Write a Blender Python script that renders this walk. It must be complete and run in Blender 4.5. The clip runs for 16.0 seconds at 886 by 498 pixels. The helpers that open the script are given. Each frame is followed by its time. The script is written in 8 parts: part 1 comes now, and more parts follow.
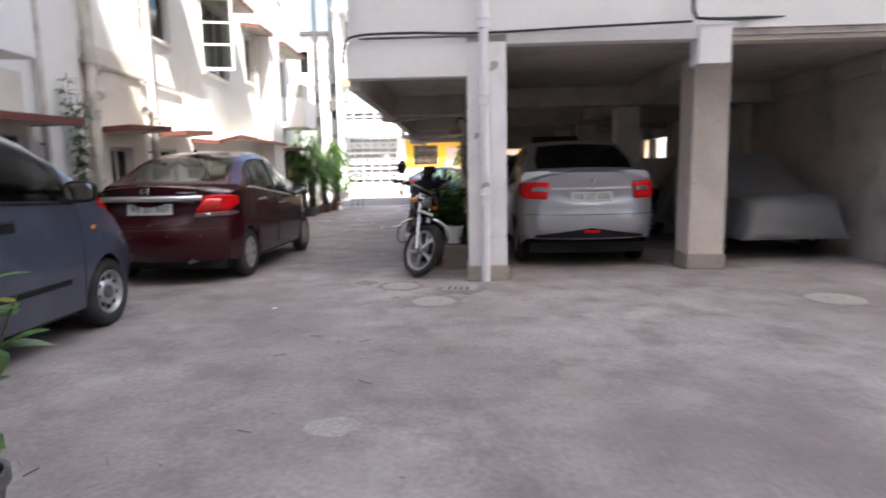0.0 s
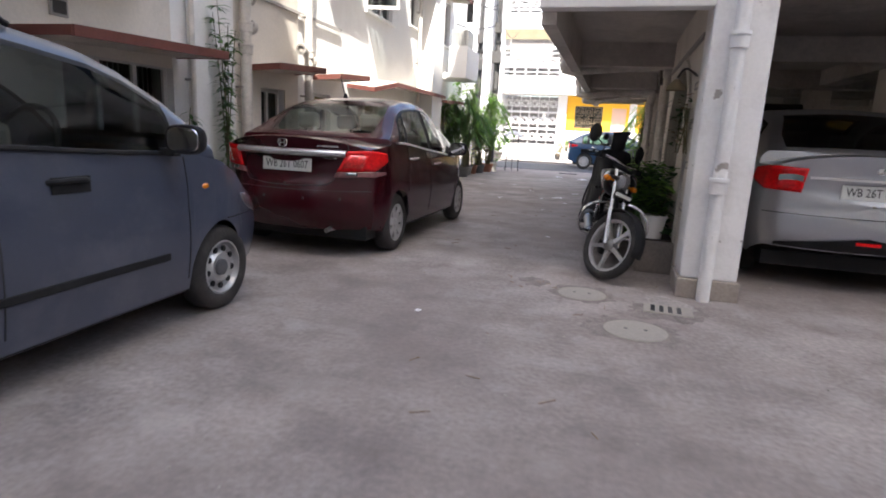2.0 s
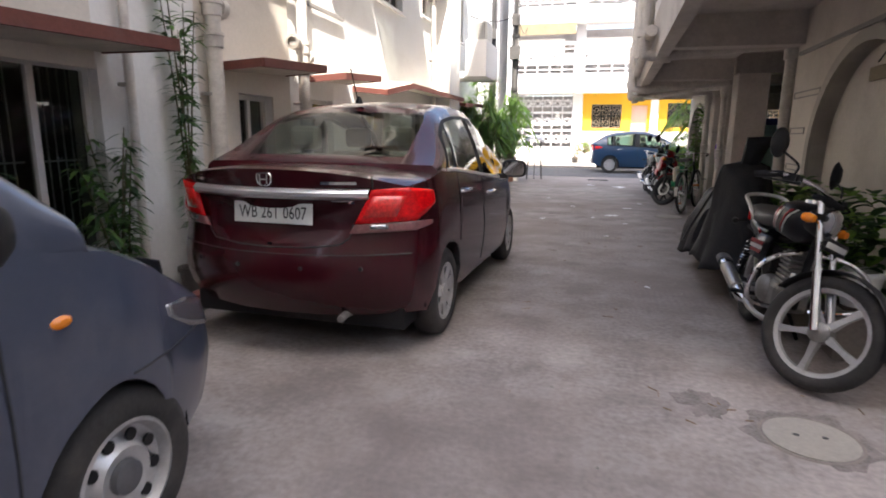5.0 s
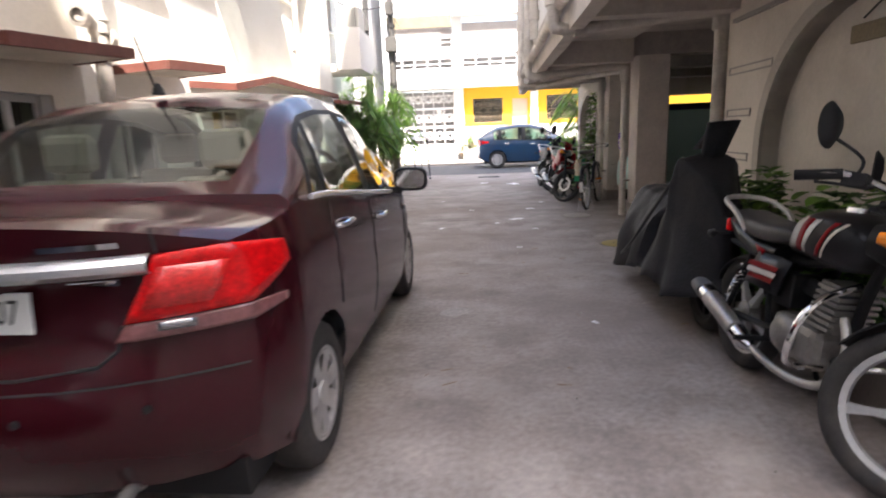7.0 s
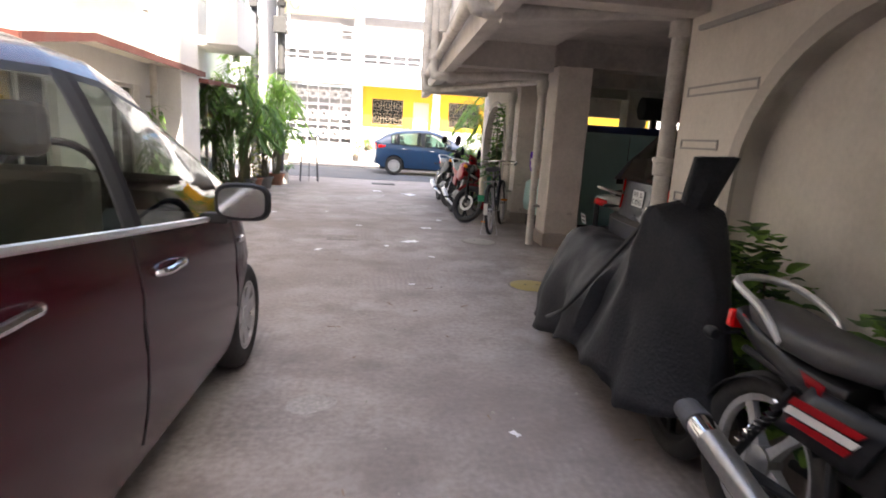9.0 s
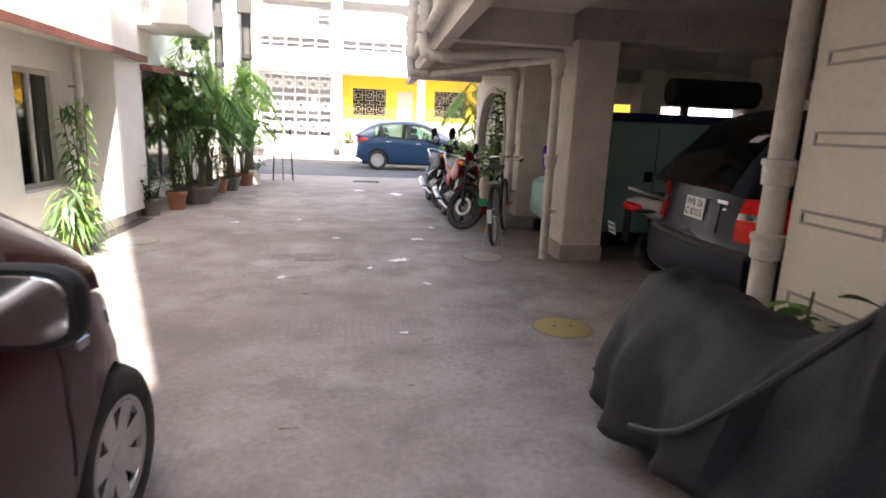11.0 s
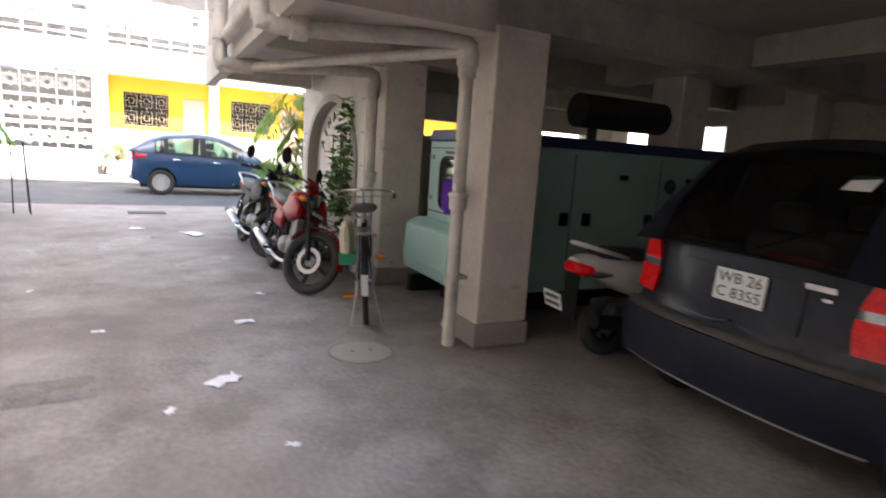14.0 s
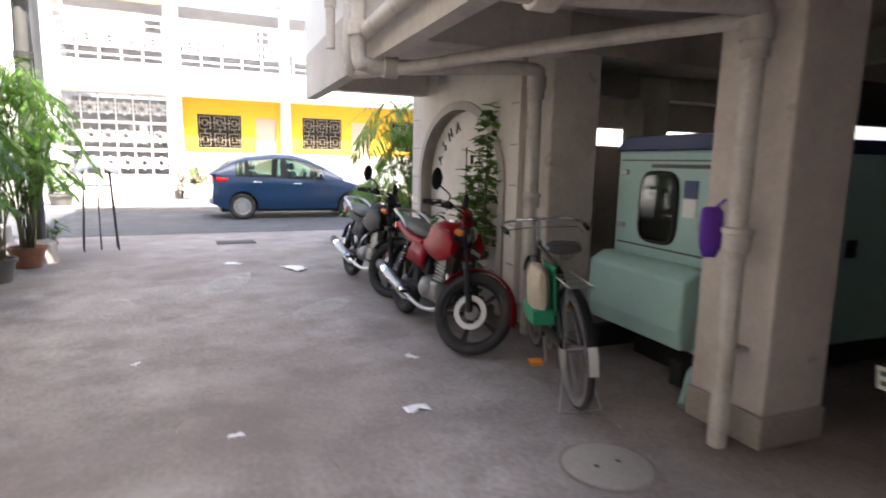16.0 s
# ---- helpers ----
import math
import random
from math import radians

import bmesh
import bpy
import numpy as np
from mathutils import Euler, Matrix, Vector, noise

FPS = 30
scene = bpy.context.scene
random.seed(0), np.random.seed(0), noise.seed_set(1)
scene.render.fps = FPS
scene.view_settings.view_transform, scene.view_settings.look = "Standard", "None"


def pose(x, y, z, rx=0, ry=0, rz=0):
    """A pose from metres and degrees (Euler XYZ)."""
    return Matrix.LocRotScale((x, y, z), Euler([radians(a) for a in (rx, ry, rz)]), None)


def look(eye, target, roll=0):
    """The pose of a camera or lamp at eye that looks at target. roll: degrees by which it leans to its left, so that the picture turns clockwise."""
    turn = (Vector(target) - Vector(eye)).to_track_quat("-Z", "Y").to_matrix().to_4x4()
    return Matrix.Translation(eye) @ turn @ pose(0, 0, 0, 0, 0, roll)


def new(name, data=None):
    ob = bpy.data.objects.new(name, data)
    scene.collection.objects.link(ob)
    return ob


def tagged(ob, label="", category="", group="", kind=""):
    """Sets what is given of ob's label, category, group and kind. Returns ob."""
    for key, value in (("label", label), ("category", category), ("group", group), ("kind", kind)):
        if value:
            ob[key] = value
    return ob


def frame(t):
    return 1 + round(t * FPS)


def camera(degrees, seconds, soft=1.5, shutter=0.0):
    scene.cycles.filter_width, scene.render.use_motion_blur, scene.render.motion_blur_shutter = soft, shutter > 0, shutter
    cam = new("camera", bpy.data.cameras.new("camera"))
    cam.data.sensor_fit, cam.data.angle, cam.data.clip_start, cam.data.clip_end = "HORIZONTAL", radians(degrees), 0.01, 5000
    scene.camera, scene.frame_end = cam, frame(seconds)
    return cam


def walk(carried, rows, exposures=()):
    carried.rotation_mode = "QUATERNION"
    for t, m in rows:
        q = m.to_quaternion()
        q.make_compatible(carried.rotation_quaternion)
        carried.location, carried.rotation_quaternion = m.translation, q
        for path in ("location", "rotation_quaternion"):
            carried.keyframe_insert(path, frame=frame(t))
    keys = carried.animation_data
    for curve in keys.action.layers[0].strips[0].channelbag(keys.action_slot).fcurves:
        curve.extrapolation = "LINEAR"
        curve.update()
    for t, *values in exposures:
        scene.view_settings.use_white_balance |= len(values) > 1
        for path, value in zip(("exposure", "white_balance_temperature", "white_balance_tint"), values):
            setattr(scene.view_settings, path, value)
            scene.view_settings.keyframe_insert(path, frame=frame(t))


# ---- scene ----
cam = camera(76.0, 16.0, soft=1.8, shutter=0.5)
# seconds, eye, point looked at, lean
PATH = [
    (0, (1.857, -0.002, 1.173), (1.846, 1.981, 0.912), -1.1),
    (0.5, (1.759, 0.374, 1.187), (1.573, 2.34, 0.873), 1.3),
    (1, (1.669, 0.721, 1.185), (1.573, 2.684, 0.816), 1.3),
    (1.5, (1.51, 1.09, 1.173), (1.183, 3.035, 0.842), -0.2),
    (2, (1.371, 1.442, 1.209), (0.883, 3.339, 0.803), 2.8),
    (2.5, (1.222, 1.773, 1.244), (0.764, 3.687, 0.886), 0.4),
    (3, (1.074, 2.119, 1.273), (0.513, 4.005, 0.915), 0.5),
    (3.2, (1.042, 2.253, 1.297), (0.446, 4.123, 0.912), 1.7),
    (5.3, (0.295, 3.508, 1.281), (-0.172, 5.412, 0.885), -0.3),
    (5.5, (0.254, 3.645, 1.271), (-0.197, 5.547, 0.851), -1.0),
    (6, (0.179, 3.983, 1.294), (-0.139, 5.893, 0.794), 2.2),
    (6.5, (0.081, 4.334, 1.304), (-0.306, 6.257, 0.914), -1.8),
    (7, (0.114, 4.711, 1.29), (-0.004, 6.667, 0.89), -2.2),
    (7.5, (0.157, 5.048, 1.325), (0.145, 7.015, 0.967), 3.3),
    (8, (0.157, 5.401, 1.308), (0.414, 7.359, 0.991), 2.6),
    (8.5, (0.174, 5.738, 1.298), (0.474, 7.684, 0.945), 0.8),
    (9, (0.208, 6.09, 1.311), (0.467, 8.035, 0.925), 3.5),
    (9.5, (0.191, 6.43, 1.312), (0.52, 8.361, 0.907), 2.7),
    (9.7, (0.194, 6.572, 1.317), (0.489, 8.509, 0.913), 1.3),
    (11.8, (0.336, 8.106, 1.339), (0.657, 10.027, 0.886), 5.4),
    (12, (0.346, 8.288, 1.319), (0.667, 10.207, 0.857), 6.2),
    (12.5, (0.339, 8.653, 1.342), (0.722, 10.562, 0.885), 2.9),
    (13, (0.393, 9.068, 1.362), (0.962, 10.947, 0.983), 2.5),
    (13.5, (0.403, 9.41, 1.345), (1.382, 11.118, 0.995), 6.9),
    (14, (0.261, 9.774, 1.355), (1.225, 11.497, 1.035), 3.9),
    (14.5, (0.174, 10.134, 1.375), (1.107, 11.883, 1.114), 1.1),
    (15, (0.027, 10.552, 1.349), (0.974, 12.293, 1.078), 5.5),
    (15.2, (-0.072, 10.77, 1.332), (0.91, 12.488, 1.041), 2.8),
    (15.5, (-0.091, 10.921, 1.351), (0.806, 12.677, 1.013), 2.7),
    (16, (-0.098, 11.321, 1.394), (0.701, 13.129, 1.091), 1.2),
]
walk(cam, [(t, look(eye, target, roll)) for t, eye, target, roll in PATH],
     exposures=[(0.0, 2.1, 6220, 10), (0.8, 1.88, 6220, 10), (1.5, 1.9, 6220, 10), (2.5, 1.88, 6320, 10), (3.2, 1.92, 6370, 10), (5.5, 2.03, 6520, 11), (7.0, 2.3, 6570, 11), (8.0, 2.55, 6600, 11), (9.0, 2.68, 6620, 11), (9.7, 2.68, 6620, 11), (12.0, 2.42, 6570, 10), (13.5, 2.33, 6520, 10), (14.0, 2.72, 6470, 10), (14.5, 2.78, 6420, 10), (15.2, 2.6, 6400, 10), (16.0, 2.36, 6370, 10)])

# ---- sky and sun: high sun from behind, a little to one side of the lane ----
SUN_AZ, SUN_EL = 21.8, 58.0   # degrees off the lane's line, above the horizon
world = bpy.data.worlds.new("world")
scene.world = world
world.use_nodes = True
nt = world.node_tree
sky = nt.nodes.new("ShaderNodeTexSky")
sky.sky_type = "NISHITA"
sky.sun_disc = False
sky.sun_elevation = radians(SUN_EL)
sky.sun_rotation = radians(180 - SUN_AZ)
sky.air_density, sky.dust_density, sky.ozone_density = 1.0, 3.5, 1.0
nt.links.new(sky.outputs[0], nt.nodes["Background"].inputs[0])
nt.nodes["Background"].inputs[1].default_value = 0.15
sun = new("sun", bpy.data.lights.new("sun", "SUN"))
sun.data.energy, sun.data.angle, sun.data.color = 4.6, radians(0.53), (1.0, 0.94, 0.85)
sh = math.cos(radians(SUN_EL))
toward = Vector((sh * math.sin(radians(SUN_AZ)), -sh * math.cos(radians(SUN_AZ)), math.sin(radians(SUN_EL))))
sun.matrix_world = look(toward * 60, (0, 0, 0))


# ---- materials ----
def material(name, color, rough=0.6, metal=0.0, vary=0.12, scale=3.0, fine=60.0, bump=0.1, dirt=0.0,
             dirt_color=(0.12, 0.1, 0.08), coat=0.0, spec=0.5, ident=0.0, dirt_scale=1.2, chips=0.0, chip_color=(0.3, 0.26, 0.22)):
    """A surface with two scales of variation, stains and fine relief."""
    m = bpy.data.materials.new(name)
    m.use_nodes = True
    t = m.node_tree
    b = t.nodes["Principled BSDF"]
    co = t.nodes.new("ShaderNodeTexCoord")
    n1, n2 = t.nodes.new("ShaderNodeTexNoise"), t.nodes.new("ShaderNodeTexNoise")
    for n, sc in ((n1, scale), (n2, fine)):
        n.inputs["Scale"].default_value = sc
        n.inputs["Detail"].default_value = 6
        t.links.new(co.outputs["Object"], n.inputs["Vector"])
    add = t.nodes.new("ShaderNodeMath")
    add.operation = "ADD"
    t.links.new(n1.outputs[0], add.inputs[0])
    t.links.new(n2.outputs[0], add.inputs[1])
    ramp = t.nodes.new("ShaderNodeMapRange")
    ramp.inputs[1].default_value, ramp.inputs[2].default_value = 0.65, 1.35
    ramp.inputs[3].default_value, ramp.inputs[4].default_value = 1 - vary, 1 + vary
    t.links.new(add.outputs[0], ramp.inputs[0])
    last = ramp.outputs[0]
    if ident:
        info = t.nodes.new("ShaderNodeObjectInfo")
        r2 = t.nodes.new("ShaderNodeMapRange")
        r2.inputs[3].default_value, r2.inputs[4].default_value = 1 - ident, 1 + ident
        t.links.new(info.outputs["Random"], r2.inputs[0])
        mu = t.nodes.new("ShaderNodeMath")
        mu.operation = "MULTIPLY"
        t.links.new(last, mu.inputs[0])
        t.links.new(r2.outputs[0], mu.inputs[1])
        last = mu.outputs[0]
    sc = t.nodes.new("ShaderNodeVectorMath")
    sc.operation = "SCALE"
    sc.inputs[0].default_value = color
    t.links.new(last, sc.inputs["Scale"])
    col = sc.outputs[0]
    if dirt:
        n3 = t.nodes.new("ShaderNodeTexNoise")
        n3.inputs["Scale"].default_value, n3.inputs["Detail"].default_value = dirt_scale, 10
        n3.inputs["Roughness"].default_value = 0.68
        t.links.new(co.outputs["Object"], n3.inputs["Vector"])
        mr = t.nodes.new("ShaderNodeMapRange")
        mr.inputs[1].default_value, mr.inputs[2].default_value = 0.48, 0.72
        mr.inputs[4].default_value = dirt
        t.links.new(n3.outputs[0], mr.inputs[0])
        mix = t.nodes.new("ShaderNodeMix")
        mix.data_type = "RGBA"
        mix.inputs[7].default_value = (*dirt_color, 1)
        t.links.new(mr.outputs[0], mix.inputs[0])
        t.links.new(col, mix.inputs[6])
        col = mix.outputs[2]
    if chips:
        n4 = t.nodes.new("ShaderNodeTexNoise")
        n4.inputs["Scale"].default_value, n4.inputs["Detail"].default_value, n4.inputs["Roughness"].default_value = 5.5, 6, 0.55
        t.links.new(co.outputs["Object"], n4.inputs["Vector"])
        mc = t.nodes.new("ShaderNodeMapRange")
        mc.inputs[1].default_value, mc.inputs[2].default_value, mc.inputs[4].default_value = 0.66, 0.675, chips
        t.links.new(n4.outputs[0], mc.inputs[0])
        mx4 = t.nodes.new("ShaderNodeMix")
        mx4.data_type = "RGBA"
        mx4.inputs[7].default_value = (*chip_color, 1)
        t.links.new(mc.outputs[0], mx4.inputs[0])
        t.links.new(col, mx4.inputs[6])
        col = mx4.outputs[2]
    t.links.new(col, b.inputs["Base Color"])
    b.inputs["Roughness"].default_value, b.inputs["Metallic"].default_value = rough, metal
    b.inputs["Specular IOR Level"].default_value = spec
    b.inputs["Coat Weight"].default_value, b.inputs["Coat Roughness"].default_value = coat, 0.06
    if bump:
        bp = t.nodes.new("ShaderNodeBump")
        bp.inputs["Strength"].default_value, bp.inputs["Distance"].default_value = bump, 0.01
        t.links.new(add.outputs[0], bp.inputs["Height"])
        t.links.new(bp.outputs[0], b.inputs["Normal"])
    return m


def glass(name, tint, gloss=0.03):
    """A thin pane: tinted see-through with a clear reflection."""
    m = bpy.data.materials.new(name)
    m.use_nodes = True
    t = m.node_tree
    t.nodes.remove(t.nodes["Principled BSDF"])
    tr, gl, mx, lw, po, ma = (t.nodes.new(k) for k in ("ShaderNodeBsdfTransparent", "ShaderNodeBsdfGlossy", "ShaderNodeMixShader", "ShaderNodeLayerWeight", "ShaderNodeMath", "ShaderNodeMath"))
    tr.inputs[0].default_value = (*tint, 1)
    gl.inputs["Roughness"].default_value = gloss
    lw.inputs[0].default_value = 0.5
    po.operation, ma.operation = "POWER", "MULTIPLY_ADD"
    po.inputs[1].default_value = 4.5
    ma.inputs[1].default_value, ma.inputs[2].default_value = 0.7, 0.045
    t.links.new(lw.outputs["Facing"], po.inputs[0])
    t.links.new(po.outputs[0], ma.inputs[0])
    t.links.new(ma.outputs[0], mx.inputs[0])
    t.links.new(tr.outputs[0], mx.inputs[1])
    t.links.new(gl.outputs[0], mx.inputs[2])
    t.links.new(mx.outputs[0], t.nodes["Material Output"].inputs[0])
    return m


def concrete_ground():
    """Worn lane concrete: rake marks, blotches, dust and dark stains."""
    m = material("lane_concrete", (0.30, 0.262, 0.246), 0.92, vary=0.34, scale=2.3, fine=30, bump=0.28,
                 dirt=0.75, dirt_color=(0.12, 0.1, 0.092), dirt_scale=1.7)
    t = m.node_tree
    b = t.nodes["Principled BSDF"]
    co = t.nodes["Texture Coordinate"]
    link = b.inputs["Base Color"].links[0].from_socket
    w = t.nodes.new("ShaderNodeTexWave")
    w.wave_type, w.bands_direction = "BANDS", "X"
    w.inputs["Scale"].default_value, w.inputs["Distortion"].default_value = 6.5, 5.0
    w.inputs["Detail"].default_value, w.inputs["Detail Scale"].default_value = 3, 0.6
    t.links.new(co.outputs["Object"], w.inputs["Vector"])
    pat = t.nodes.new("ShaderNodeTexNoise")
    pat.inputs["Scale"].default_value, pat.inputs["Detail"].default_value = 0.7, 4
    t.links.new(co.outputs["Object"], pat.inputs["Vector"])
    mr = t.nodes.new("ShaderNodeMapRange")
    mr.inputs[1].default_value, mr.inputs[2].default_value = 0.54, 0.68
    t.links.new(pat.outputs[0], mr.inputs[0])
    mul = t.nodes.new("ShaderNodeMath")
    mul.operation = "MULTIPLY"
    t.links.new(w.outputs["Fac"], mul.inputs[0])
    t.links.new(mr.outputs[0], mul.inputs[1])
    light = t.nodes.new("ShaderNodeTexNoise")
    light.inputs["Scale"].default_value, light.inputs["Detail"].default_value, light.inputs["Roughness"].default_value = 2.1, 8, 0.6
    t.links.new(co.outputs["Object"], light.inputs["Vector"])
    lr = t.nodes.new("ShaderNodeMapRange")
    lr.inputs[1].default_value, lr.inputs[2].default_value, lr.inputs[4].default_value = 0.54, 0.70, 0.5
    t.links.new(light.outputs[0], lr.inputs[0])
    mix = t.nodes.new("ShaderNodeMix")
    mix.data_type = "RGBA"
    mix.inputs[7].default_value = (0.44, 0.405, 0.385, 1)
    t.links.new(lr.outputs[0], mix.inputs[0])
    t.links.new(link, mix.inputs[6])
    mix2 = t.nodes.new("ShaderNodeMix")
    mix2.data_type = "RGBA"
    mix2.inputs[7].default_value = (0.2, 0.18, 0.178, 1)
    m4 = t.nodes.new("ShaderNodeMath")
    m4.operation = "MULTIPLY"
    m4.inputs[1].default_value = 0.3
    t.links.new(mul.outputs[0], m4.inputs[0])
    t.links.new(m4.outputs[0], mix2.inputs[0])
    t.links.new(mix.outputs[2], mix2.inputs[6])
    big = t.nodes.new("ShaderNodeTexNoise")
    big.inputs["Scale"].default_value, big.inputs["Detail"].default_value, big.inputs["Roughness"].default_value = 0.33, 9, 0.62
    t.links.new(co.outputs["Object"], big.inputs["Vector"])
    br = t.nodes.new("ShaderNodeMapRange")
    br.inputs[1].default_value, br.inputs[2].default_value, br.inputs[4].default_value = 0.42, 0.64, 0.8
    t.links.new(big.outputs[0], br.inputs[0])
    mix3 = t.nodes.new("ShaderNodeMix")
    mix3.data_type = "RGBA"
    mix3.inputs[7].default_value = (0.175, 0.142, 0.128, 1)
    t.links.new(br.outputs[0], mix3.inputs[0])
    t.links.new(mix2.outputs[2], mix3.inputs[6])
    t.links.new(mix3.outputs[2], b.inputs["Base Color"])
    bp = t.nodes.new("ShaderNodeBump")
    bp.inputs["Strength"].default_value, bp.inputs["Distance"].default_value = 0.28, 0.005
    t.links.new(mul.outputs[0], bp.inputs["Height"])
    t.links.new(t.nodes["Bump"].outputs[0], bp.inputs["Normal"])
    t.links.new(bp.outputs[0], b.inputs["Normal"])
    return m


def leafy(name, color, **more):
    """A leaf that lets some light through."""
    m = material(name, color, **more)
    t = m.node_tree
    b = t.nodes["Principled BSDF"]
    tr, mx = t.nodes.new("ShaderNodeBsdfTranslucent"), t.nodes.new("ShaderNodeMixShader")
    mx.inputs[0].default_value = 0.42
    t.links.new(b.inputs["Base Color"].links[0].from_socket, tr.inputs[0])
    t.links.new(b.outputs[0], mx.inputs[1])
    t.links.new(tr.outputs[0], mx.inputs[2])
    t.links.new(mx.outputs[0], t.nodes["Material Output"].inputs[0])
    return m


M = {}
M["lane"] = concrete_ground()
M["asphalt"] = material("asphalt", (0.075, 0.075, 0.08), 0.9, vary=0.25, scale=2, fine=120, bump=0.4, dirt=0.5, dirt_color=(0.16, 0.15, 0.14))
M["white_wall"] = material("white_plaster", (0.82, 0.80, 0.77), 0.85, vary=0.05, scale=0.9, fine=30, bump=0.12, dirt=0.3, dirt_color=(0.42, 0.38, 0.33), dirt_scale=0.5)
M["cream_wall"] = material("cream_plaster", (0.70, 0.64, 0.56), 0.88, vary=0.07, scale=1.2, fine=35, bump=0.12, dirt=0.45, dirt_color=(0.3, 0.26, 0.21), dirt_scale=0.8)
M["pillar_paint"] = material("chipped_white_paint", (0.86, 0.845, 0.83), 0.8, vary=0.05, scale=2, fine=40, bump=0.15, dirt=0.28, dirt_color=(0.30, 0.27, 0.25), dirt_scale=2.6, chips=0.8)
# Darker copy of the soffit plaster: the deep parking floor's shade in its colour.
M["parking_ceiling"] = material("shade_darkened_plaster", (0.48, 0.43, 0.385), 0.92, vary=0.15, scale=1.0, fine=25, bump=0.15, dirt=0.6, dirt_color=(0.15, 0.13, 0.115))
M["column_foot"] = material("cement_column_foot", (0.38, 0.33, 0.285), 0.92, vary=0.2, scale=4, fine=50, bump=0.3, dirt=0.5, dirt_color=(0.2, 0.17, 0.145), dirt_scale=4)
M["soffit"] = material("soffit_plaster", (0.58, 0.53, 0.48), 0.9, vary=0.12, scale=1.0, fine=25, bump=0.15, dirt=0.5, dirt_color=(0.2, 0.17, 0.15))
M["column"] = material("grey_column_plaster", (0.64, 0.575, 0.51), 0.9, vary=0.1, scale=1.5, fine=30, bump=0.15, dirt=0.4, dirt_color=(0.26, 0.215, 0.18), dirt_scale=1.6, chips=0.5, chip_color=(0.36, 0.32, 0.27))
M["plinth"] = material("cement_plinth", (0.22, 0.19, 0.165), 0.93, vary=0.2, scale=4, fine=50, bump=0.3)
M["arch_band"] = material("cream_grey_render", (0.5, 0.455, 0.4), 0.9, vary=0.1, scale=3, fine=40, bump=0.2, dirt=0.3, dirt_color=(0.3, 0.26, 0.22))
M["band"] = material("grey_render_band", (0.36, 0.335, 0.31), 0.9, vary=0.1, scale=3, fine=40, bump=0.2)
M["pipe"] = material("cast_drain_pipe", (0.62, 0.575, 0.52), 0.65, vary=0.12, scale=5, fine=50, bump=0.1, dirt=0.6, dirt_color=(0.25, 0.21, 0.17), dirt_scale=4)
M["oxide"] = material("red_oxide_paint", (0.14, 0.042, 0.03), 0.75, vary=0.2, scale=5, fine=50, bump=0.15, dirt=0.5, dirt_color=(0.18, 0.1, 0.08), dirt_scale=3)
M["canopy_under"] = material("canopy_concrete", (0.62, 0.56, 0.48), 0.9, vary=0.15, scale=3, bump=0.15, dirt=0.4)
M["yellow"] = material("yellow_paint", (0.85, 0.47, 0.03), 0.8, vary=0.05, scale=1, bump=0.06, dirt=0.15, dirt_color=(0.6, 0.36, 0.1))
M["house_white"] = material("house_white_paint", (0.8, 0.78, 0.76), 0.8, vary=0.03, scale=1, bump=0.05)
M["grille_white"] = material("white_grille_paint", (0.72, 0.71, 0.7), 0.6, vary=0.04, bump=0)
M["grille_dark"] = material("dark_grille_iron", (0.42, 0.34, 0.25), 0.6, vary=0.1, bump=0)
M["pink_door"] = material("pale_pink_paint", (0.72, 0.5, 0.4), 0.7, vary=0.05, bump=0.03)
# Near-black colour stands in for the shade of unlit rooms.
M["room_shade_tone"] = material("room_shade_tone", (0.06, 0.055, 0.05), 0.9, vary=0.2)
M["frame_paint"] = material("window_frame_paint", (0.55, 0.53, 0.5), 0.6, vary=0.08, bump=0.05, dirt=0.3)
# Grey in place of the house white: the verandas' shade put into the colour.
M["veranda"] = material("veranda_shade_tone", (0.36, 0.345, 0.335), 0.9, vary=0.1)
M["pane"] = glass("window_pane", (0.55, 0.58, 0.56))
M["carpane"] = glass("car_window_pane", (0.52, 0.58, 0.54))
M["greenpane"] = glass("green_tinted_car_pane", (0.26, 0.36, 0.31))
M["hatchpane"] = glass("smoky_car_pane", (0.34, 0.38, 0.37))
M["darkpane"] = glass("tinted_car_pane", (0.10, 0.11, 0.11))
M["maroon"] = material("maroon_car_paint", (0.040, 0.0045, 0.008), 0.2, vary=0.06, bump=0, coat=0.35, spec=0.25, dirt=0.15, dirt_color=(0.06, 0.035, 0.033), dirt_scale=3)
M["greyblue"] = material("grey_blue_car_paint", (0.050, 0.060, 0.09), 0.3, vary=0.05, bump=0, coat=0.7, dirt=0.25, dirt_color=(0.16, 0.16, 0.19), dirt_scale=3)
M["silver"] = material("silver_car_paint", (0.47, 0.49, 0.53), 0.3, metal=0.85, vary=0.03, bump=0, coat=0.6)
M["blue"] = material("bright_blue_car_paint", (0.006, 0.038, 0.10), 0.3, vary=0.03, bump=0, coat=0.8)
M["navy"] = material("dusty_navy_car_paint", (0.006, 0.008, 0.020), 0.42, vary=0.08, bump=0, spec=0.3, coat=0.12, dirt=0.3, dirt_color=(0.06, 0.055, 0.055), dirt_scale=4)
M["black_plastic"] = material("black_plastic", (0.014, 0.014, 0.015), 0.6, spec=0.25, vary=0.2, scale=8, bump=0.05)
M["grey_plastic"] = material("grey_plastic", (0.10, 0.10, 0.105), 0.6, vary=0.15, bump=0.05)
M["tyre"] = material("tyre_rubber", (0.03, 0.028, 0.027), 0.85, vary=0.25, scale=9, bump=0.2, dirt=0.4, dirt_color=(0.1, 0.085, 0.075), dirt_scale=5)
